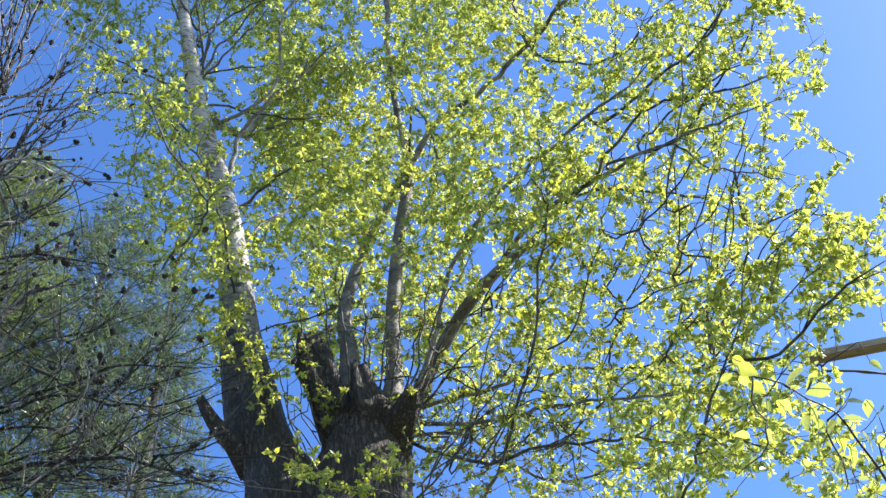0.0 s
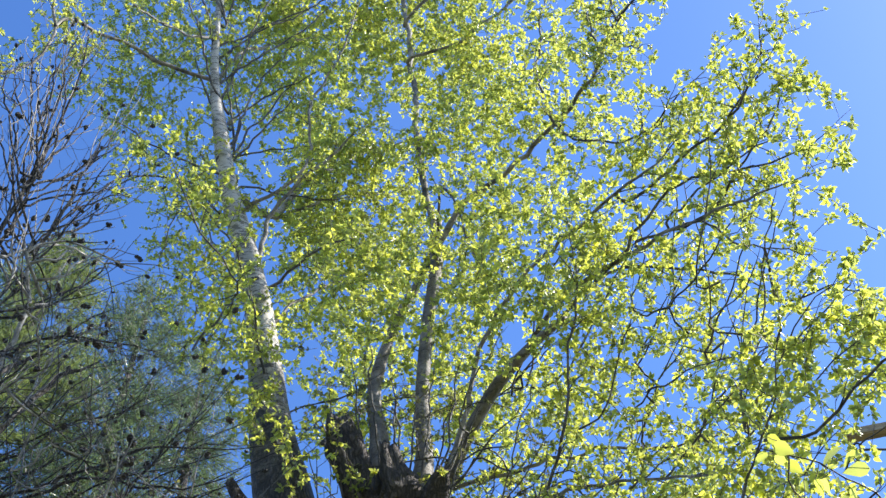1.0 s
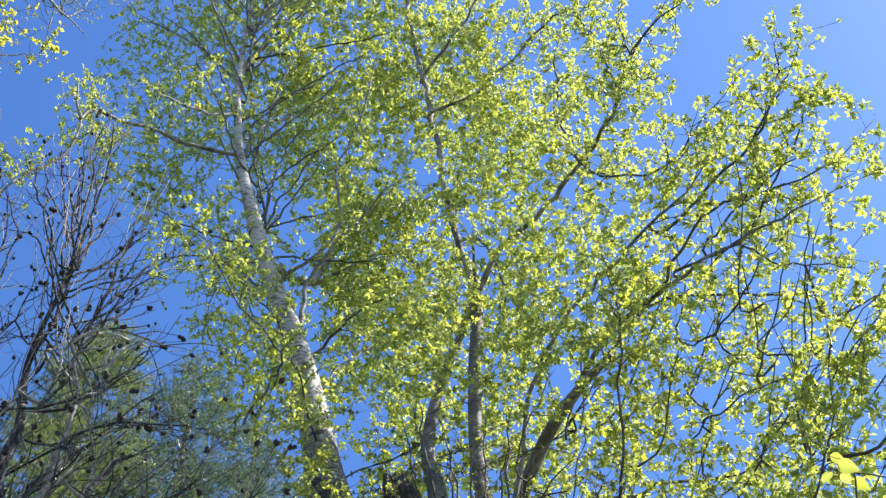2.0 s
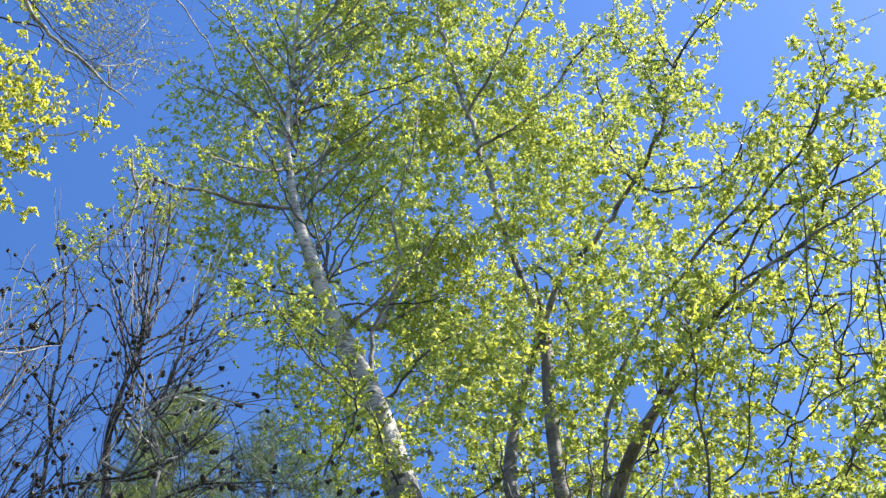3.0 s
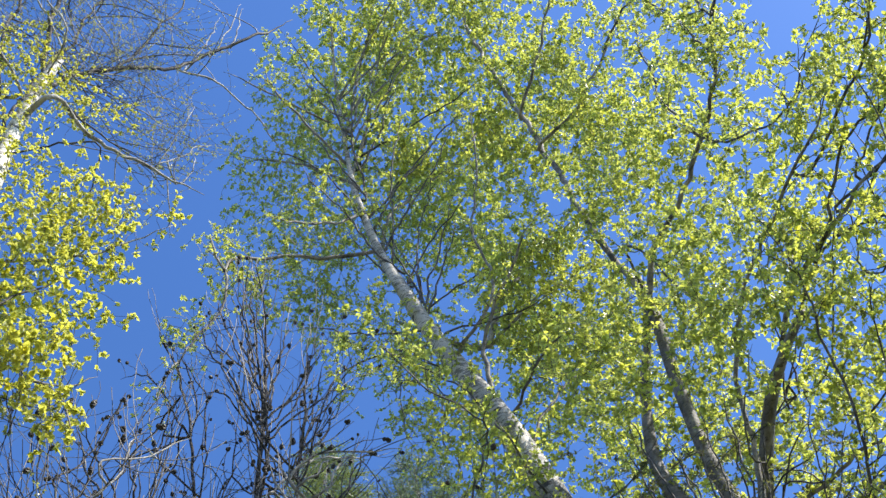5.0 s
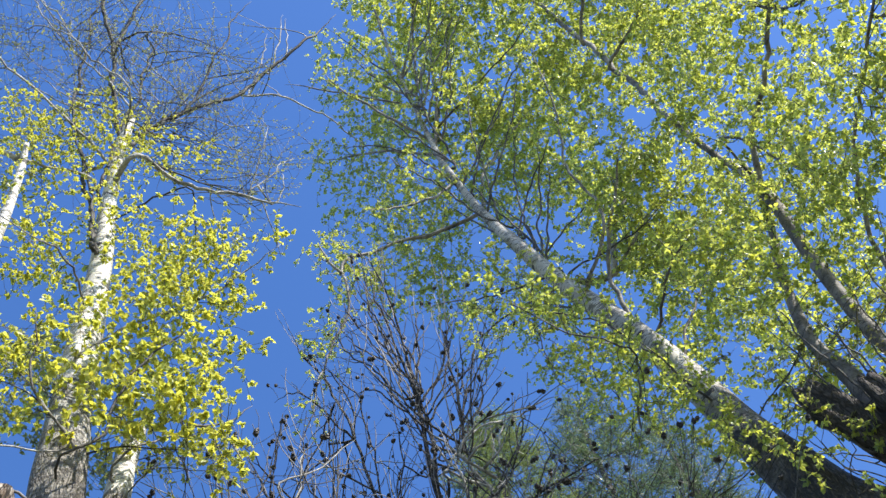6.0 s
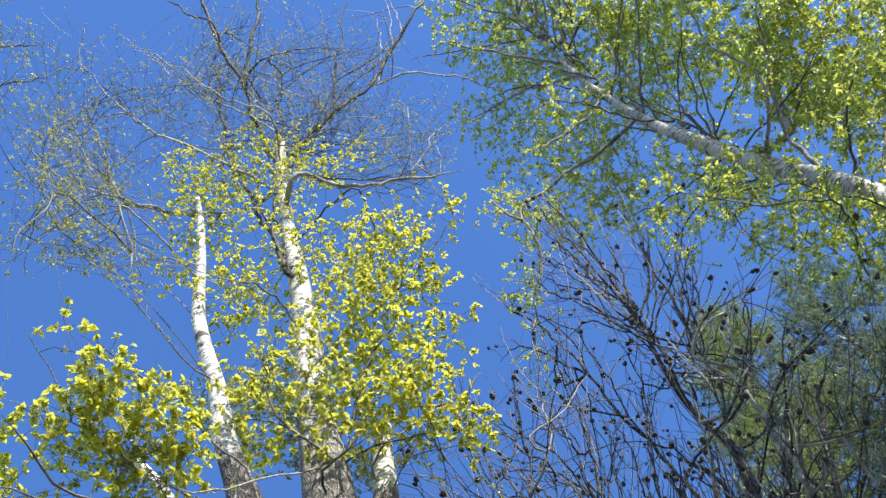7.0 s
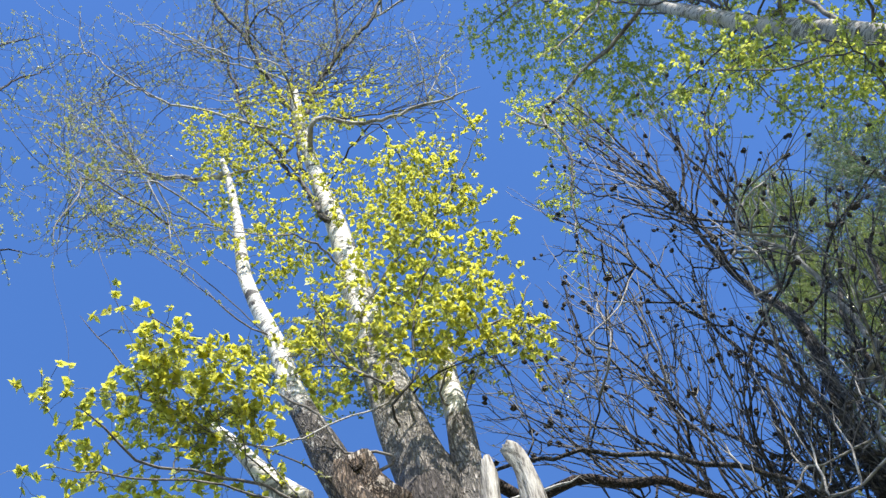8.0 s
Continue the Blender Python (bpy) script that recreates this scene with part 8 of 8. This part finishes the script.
bole(D, "trunk", (-4.18, -2.54, 6.25, 0.218), (-3.84, -2.85, 7.78, 0.175), (-3.31, -3.15, 9.64, 0.115), (-2.82, -3.33, 11.35, 0.069), (-2.22, -3.46, 12.73, 0.035))
limb(D, 0.0252, 0.0063, (-3.31, -3.15, 9.64), (-3.22, -2.98, 10.68), (-3.10, -2.82, 11.41), (-3.03, -2.60, 12.11), (-3.01, -2.34, 12.53))
limb(D, 0.0213, 0.0051, (-3.55, -3.03, 8.90), (-3.66, -2.63, 9.37), (-3.71, -2.33, 9.71), (-3.79, -1.99, 9.81))
limb(D, 0.0191, 0.0071, (-3.05, -3.27, 10.54), (-2.98, -3.16, 11.99), (-3.04, -2.95, 13.16), (-3.09, -2.78, 13.88))
limb(D, 0.0172, 0.0059, (-3.41, -3.10, 9.35), (-3.60, -2.87, 10.17), (-3.73, -2.73, 10.88), (-3.87, -2.59, 11.41))
leafy(D, (-3.00, -2.67, 12.20), 0.34, 20)
leafy(D, (-3.21, -2.41, 11.87), 0.25, 11)
leafy(D, (-2.89, -2.91, 12.79), 0.24, 9)
leafy(D, (-3.58, -2.54, 11.21), 0.15, 5)
leafy(D, (-3.76, -2.43, 10.50), 0.13, 4)
leafy(D, (-3.71, -2.12, 9.85), 0.17, 6)
leafy(D, (-3.79, -1.95, 9.94), 0.10, 3)
leafy(D, (-2.98, -2.64, 13.22), 0.10, 3)
leafy(D, (-3.80, -2.17, 9.42), 0.06, 3)
leafy(D, (-3.21, -2.93, 11.43), 0.48, 45)
leafy(D, (-3.70, -2.60, 10.09), 0.38, 36)
leafy(D, (-2.66, -3.31, 11.93), 0.50, 45)
leafy(D, (-3.29, -3.09, 10.17), 0.43, 45)
# ---- slender sapling close to the camera ----
S = Tree("sapling", (0.89, 1.77, 0), "slender sapling with large bright green leaves", 53, TWIG, TWIG, LEAF, 0.03, 6)
bole(S, "stem", (0.89, 1.77, -0.10, 0.014), (0.89, 1.77, 0.40, 0.012), (0.86, 1.73, 1.60, 0.009), (0.79, 1.67, 3.06, 0.0052))
bole(S, "stem", (0.79, 1.67, 3.06, 0.0036), (0.75, 1.61, 3.10, 0.0031), (0.73, 1.57, 3.14, 0.0027), (0.70, 1.52, 3.17, 0.0023), (0.67, 1.47, 3.20, 0.0019), (0.62, 1.44, 3.22, 0.0017), (0.58, 1.41, 3.24, 0.0015), (0.53, 1.39, 3.25, 0.0013), (0.48, 1.37, 3.26, 0.0011))
limb(S, 0.0023, 0.0014, (0.67, 1.47, 3.20), (0.65, 1.51, 3.18), (0.66, 1.55, 3.15), (0.66, 1.59, 3.12))
limb(S, 0.0022, 0.0013, (0.62, 1.43, 3.22), (0.64, 1.39, 3.23), (0.67, 1.35, 3.23), (0.71, 1.32, 3.21))
limb(S, 0.0023, 0.0013, (0.72, 1.56, 3.13), (0.73, 1.50, 3.14), (0.73, 1.45, 3.16))
limb(S, 0.0020, 0.0017, (0.52, 1.41, 3.28), (0.52, 1.44, 3.25), (0.53, 1.47, 3.22), (0.53, 1.50, 3.19), (0.51, 1.53, 3.17), (0.46, 1.55, 3.16))
big_leaf(S, (0.516, 1.408, 3.336), (0.541, 1.419, 3.324), 119)
big_leaf(S, (0.503, 1.366, 3.260), (0.538, 1.383, 3.243), 123)
big_leaf(S, (0.497, 1.397, 3.276), (0.469, 1.418, 3.282), 9)
big_leaf(S, (0.521, 1.431, 3.307), (0.539, 1.449, 3.292), -36)
big_leaf(S, (0.537, 1.443, 3.296), (0.564, 1.459, 3.276), 114)
big_leaf(S, (0.635, 1.413, 3.271), (0.595, 1.444, 3.284), -8)
big_leaf(S, (0.650, 1.391, 3.227), (0.622, 1.418, 3.238), 8)
big_leaf(S, (0.653, 1.402, 3.189), (0.613, 1.410, 3.207), 48)
big_leaf(S, (0.704, 1.433, 3.214), (0.679, 1.450, 3.232), -32)
big_leaf(S, (0.558, 1.418, 3.205), (0.574, 1.441, 3.183), 18)
big_leaf(S, (0.575, 1.440, 3.229), (0.592, 1.458, 3.212), -15)
big_leaf(S, (0.600, 1.428, 3.211), (0.608, 1.439, 3.191), 51)
big_leaf(S, (0.686, 1.440, 3.190), (0.723, 1.437, 3.186), 44)
big_leaf(S, (0.719, 1.438, 3.185), (0.718, 1.460, 3.160), 49)
big_leaf(S, (0.686, 1.491, 3.202), (0.725, 1.483, 3.195), 0)
big_leaf(S, (0.622, 1.450, 3.201), (0.628, 1.469, 3.174), 20)
big_leaf(S, (0.618, 1.473, 3.211), (0.612, 1.502, 3.203), 4)
big_leaf(S, (0.627, 1.463, 3.185), (0.634, 1.481, 3.164), -34)
big_leaf(S, (0.686, 1.456, 3.125), (0.699, 1.466, 3.101), 34)
big_leaf(S, (0.715, 1.513, 3.161), (0.725, 1.528, 3.141), 51)
big_leaf(S, (0.678, 1.517, 3.153), (0.683, 1.535, 3.116), -23)
big_leaf(S, (0.629, 1.537, 3.123), (0.652, 1.553, 3.116), 46)
big_leaf(S, (0.735, 1.424, 3.147), (0.717, 1.439, 3.141), -22)
big_leaf(S, (0.561, 1.473, 3.271), (0.562, 1.490, 3.257), -17)
big_leaf(S, (0.506, 1.493, 3.205), (0.486, 1.500, 3.228), 40)
big_leaf(S, (0.491, 1.498, 3.191), (0.470, 1.505, 3.186), 45)
big_leaf(S, (0.546, 1.503, 3.226), (0.548, 1.515, 3.202), -35)
big_leaf(S, (0.520, 1.547, 3.204), (0.504, 1.572, 3.206), -12)
big_leaf(S, (0.576, 1.511, 3.126), (0.596, 1.498, 3.117), -51)
big_leaf(S, (0.647, 1.427, 3.232), (0.665, 1.432, 3.213), 32)
big_leaf(S, (0.738, 1.378, 3.219), (0.753, 1.379, 3.198), 54)
big_leaf(S, (0.659, 1.487, 3.159), (0.668, 1.512, 3.144), 22)
big_leaf(S, (0.646, 1.438, 3.147), (0.629, 1.459, 3.145), 16)
big_leaf(S, (0.672, 1.543, 3.094), (0.697, 1.533, 3.089), -14)
big_leaf(S, (0.728, 1.489, 3.142), (0.733, 1.508, 3.128), 10)
big_leaf(S, (0.585, 1.398, 3.204), (0.605, 1.383, 3.202), 13)
big_leaf(S, (0.541, 1.385, 3.231), (0.553, 1.399, 3.214), 40)
big_leaf(S, (0.641, 1.493, 3.100), (0.626, 1.516, 3.095), -2)
A.sleeve = D.sleeve = 0.85
A.short, B.short, B.bud, B.buds = 0.12, 0.09, 0.022, 0.75
A.gaps = [(-1.49, 2.54, 9.49), (-1.43, 2.69, 9.03), (-1.28, 3.03, 8.06), (-1.18, 3.20, 7.50), (-1.13, 3.37, 6.94), (-1.16, 3.27, 7.28)]
B.gaps, B.gap_wide = [(-2.73, 0.47, 6.17), (-2.76, 0.53, 5.89), (-2.72, 0.73, 6.20)], 0.08
A.stout, L.stout, B.stout = 1.4, 1.3, 1.2
grow(A, lambda x, y, z: z < 7.0 and x > -0.2 and y < 3.3)
grow(B, lambda x, y, z: z < 6.3 and x > -2.72)
L.spray, L.buds = (0.17, 0.10, 0.40), 0.10
grow(L, cone_every=0.04)
grow(D)
v, f = thin_tubes(S.stalks, [np.full(5, 0.0009)] * len(S.stalks))
mesh_object("stalks", v - S.foot, f, TWIG, S.root, kind="stuff")


# ---- conifers behind ----
def conifer(name, foot, height, spread, seed, label, taper=0.8, first=0.52, needle=None, thick=46):
    rng = np.random.default_rng(seed)
    foot = np.array(foot, float)
    root = tagged(new(name), label=label, category="tree", group="conifers behind the alder")
    root.location = foot
    z = np.linspace(0, height, 30)
    path = np.stack([0.05 * np.sin(z * 0.7), 0.05 * np.cos(z * 0.5), z - 0.1], 1)
    v, f = tube(path, 0.20 * (1 - z / height) ** 0.9 + 0.012, 12, 0.1, seed)
    mesh_object("trunk", v, f, BARK_OLD, root)
    paths, radii, o, ax = [], [], [], []
    h = height * first
    while h < height - 0.1:
        left = (height - h) / (height * (1 - first))
        reach = spread * left ** taper * (1.0 if left < 0.85 else 0.8)
        for _ in range(rng.integers(4, 7)):
            a = rng.uniform(0, 2 * math.pi)
            L = reach * rng.uniform(0.7, 1.1) + 0.12
            d = np.array((math.cos(a), math.sin(a), 0))
            s = np.linspace(0, 1, 9)[:, None]
            p = np.array((0, 0, h)) + d * L * s + np.array((0, 0, 1)) * L * (0.30 * s - 0.42 * s**2 + 0.32 * s**4) + rng.normal(0, 0.012, (9, 3))
            paths.append(p)
            radii.append(0.012 * (1 - 0.85 * s[:, 0]) * min(1, L))
            for _ in range(int(18 * L) + 5):
                k = rng.uniform(0.15, 1) * 8
                i = min(7, int(k))
                q0 = p[i] + (p[i + 1] - p[i]) * (k - i)
                out = d * rng.uniform(0.2, 1) + np.cross(d, (0, 0, 1)) * rng.normal(0, 0.8) + np.array((0, 0, rng.normal(0.05, 0.35)))
                out /= np.linalg.norm(out)
                l2 = rng.uniform(0.15, 0.42) * min(1, 0.4 + L)
                q = q0 + out * l2 * np.linspace(0, 1, 4)[:, None]
                paths.append(q)
                radii.append(np.linspace(0.004, 0.0015, 4))
                m = int(thick * l2)
                u = rng.random(m)[:, None]
                x = out * 0.7 + rng.normal(0, 0.6, (m, 3))
                x /= np.linalg.norm(x, axis=1)[:, None]
                y = np.cross(x, rng.normal(size=(m, 3)))
                y /= np.linalg.norm(y, axis=1)[:, None]
                o.append(q0 + out * l2 * u)
                ax.append(np.stack([x, y, np.cross(x, y)], 1) * rng.uniform(0.06, 0.13, m)[:, None, None])
        h += rng.uniform(0.16, 0.30)
    v, f = thin_tubes(paths, radii)
    mesh_object("brushwood", v, f, TWIG, root, kind="stuff")
    v, f = blades((np.vstack(o), np.vstack(ax)), np.array([(0, 0.05, 0), (0, -0.05, 0), (1, 0, 0.0)]), [(0, 1, 2)])
    mesh_object("foliage", v, f, needle or NEEDLE, root, smooth=False, kind="stuff")


conifer("pine_tree", (-5.8, 6.9, 0), 17.4, 1.35, 3, "green conifer with soft needles and rounded top", 0.5, needle=leaf_material("olive_needles", (0.07, 0.10, 0.04), (0.17, 0.23, 0.075), (0.32, 0.40, 0.11), 0.5, 0.4), thick=98)
conifer("spruce_tree", (-4.0, 8.6, 0), 16.4, 1.1, 9, "slender pale green conifer with open branches", 0.5)
conifer("larch_tree", (-4.7, 7.8, 0), 17.3, 1.25, 5, "feathery blue-green conifer with thin open branches", 0.5, thick=62)

# ---- utility pole with a timber arm and cables ----
pole = tagged(new("utility_pole"), label="brown timber pole with a square cross arm", category="pole")
pole.location = (4.5, 5.2, 0)
z = np.linspace(-0.2, 8.6, 24)
v, f = tube(np.stack([0 * z, 0 * z, z], 1), 0.13 - 0.004 * z, 16, 0.04, 2.0)
mesh_object("post", v, f, TIMBER, pole)


def bar(name, a, b, wide, high, material, parent):
    """A square timber from a to b with eased edges."""
    a, b = Vector(a), Vector(b)
    bm = bmesh.new()
    bmesh.ops.create_cube(bm, size=1)
    bmesh.ops.scale(bm, vec=((b - a).length, wide, high), verts=bm.verts)
    bmesh.ops.bevel(bm, geom=bm.edges[:], offset=0.008, segments=2, affect="EDGES")
    bmesh.ops.transform(bm, matrix=Matrix.Translation((a + b) / 2) @ (b - a).to_track_quat("X", "Z").to_matrix().to_4x4(), verts=bm.verts)
    me = bpy.data.meshes.new(name)
    bm.to_mesh(me)
    bm.free()
    me.materials.append(material)
    ob = new(name, me)
    ob.parent = parent
    return ob


bar("cross_arm", (-2.04, 0.12, 8.0), (0.6, 0.09, 8.0), 0.075, 0.085, TIMBER, pole)
loop = np.stack([-1.98 + 0.03 * np.cos(np.linspace(0, 6.0, 14)), 0.16 + 0 * np.linspace(0, 6.0, 14), 7.91 + 0.05 * np.sin(np.linspace(0, 6.0, 14))], 1)
v, f = tube(loop, np.full(14, 0.007), 8)
mesh_object("shackle", v, f, STEEL, pole)
cable = spline([(2.53, 5.36, 7.88), (2.75, 5.40, 7.87), (3.2, 5.54, 7.86), (4.2, 5.85, 7.9), (7.5, 6.9, 8.1), (14.0, 9.0, 8.7)], 0.1)
girth = np.where(np.arange(len(cable)) % 9 == 3, 0.014, 0.009)
v, f = tube(cable, girth, 8)
tagged(mesh_object("cable", v, f, STEEL), label="dark twisted cable fixed to the pole's arm", category="cable")
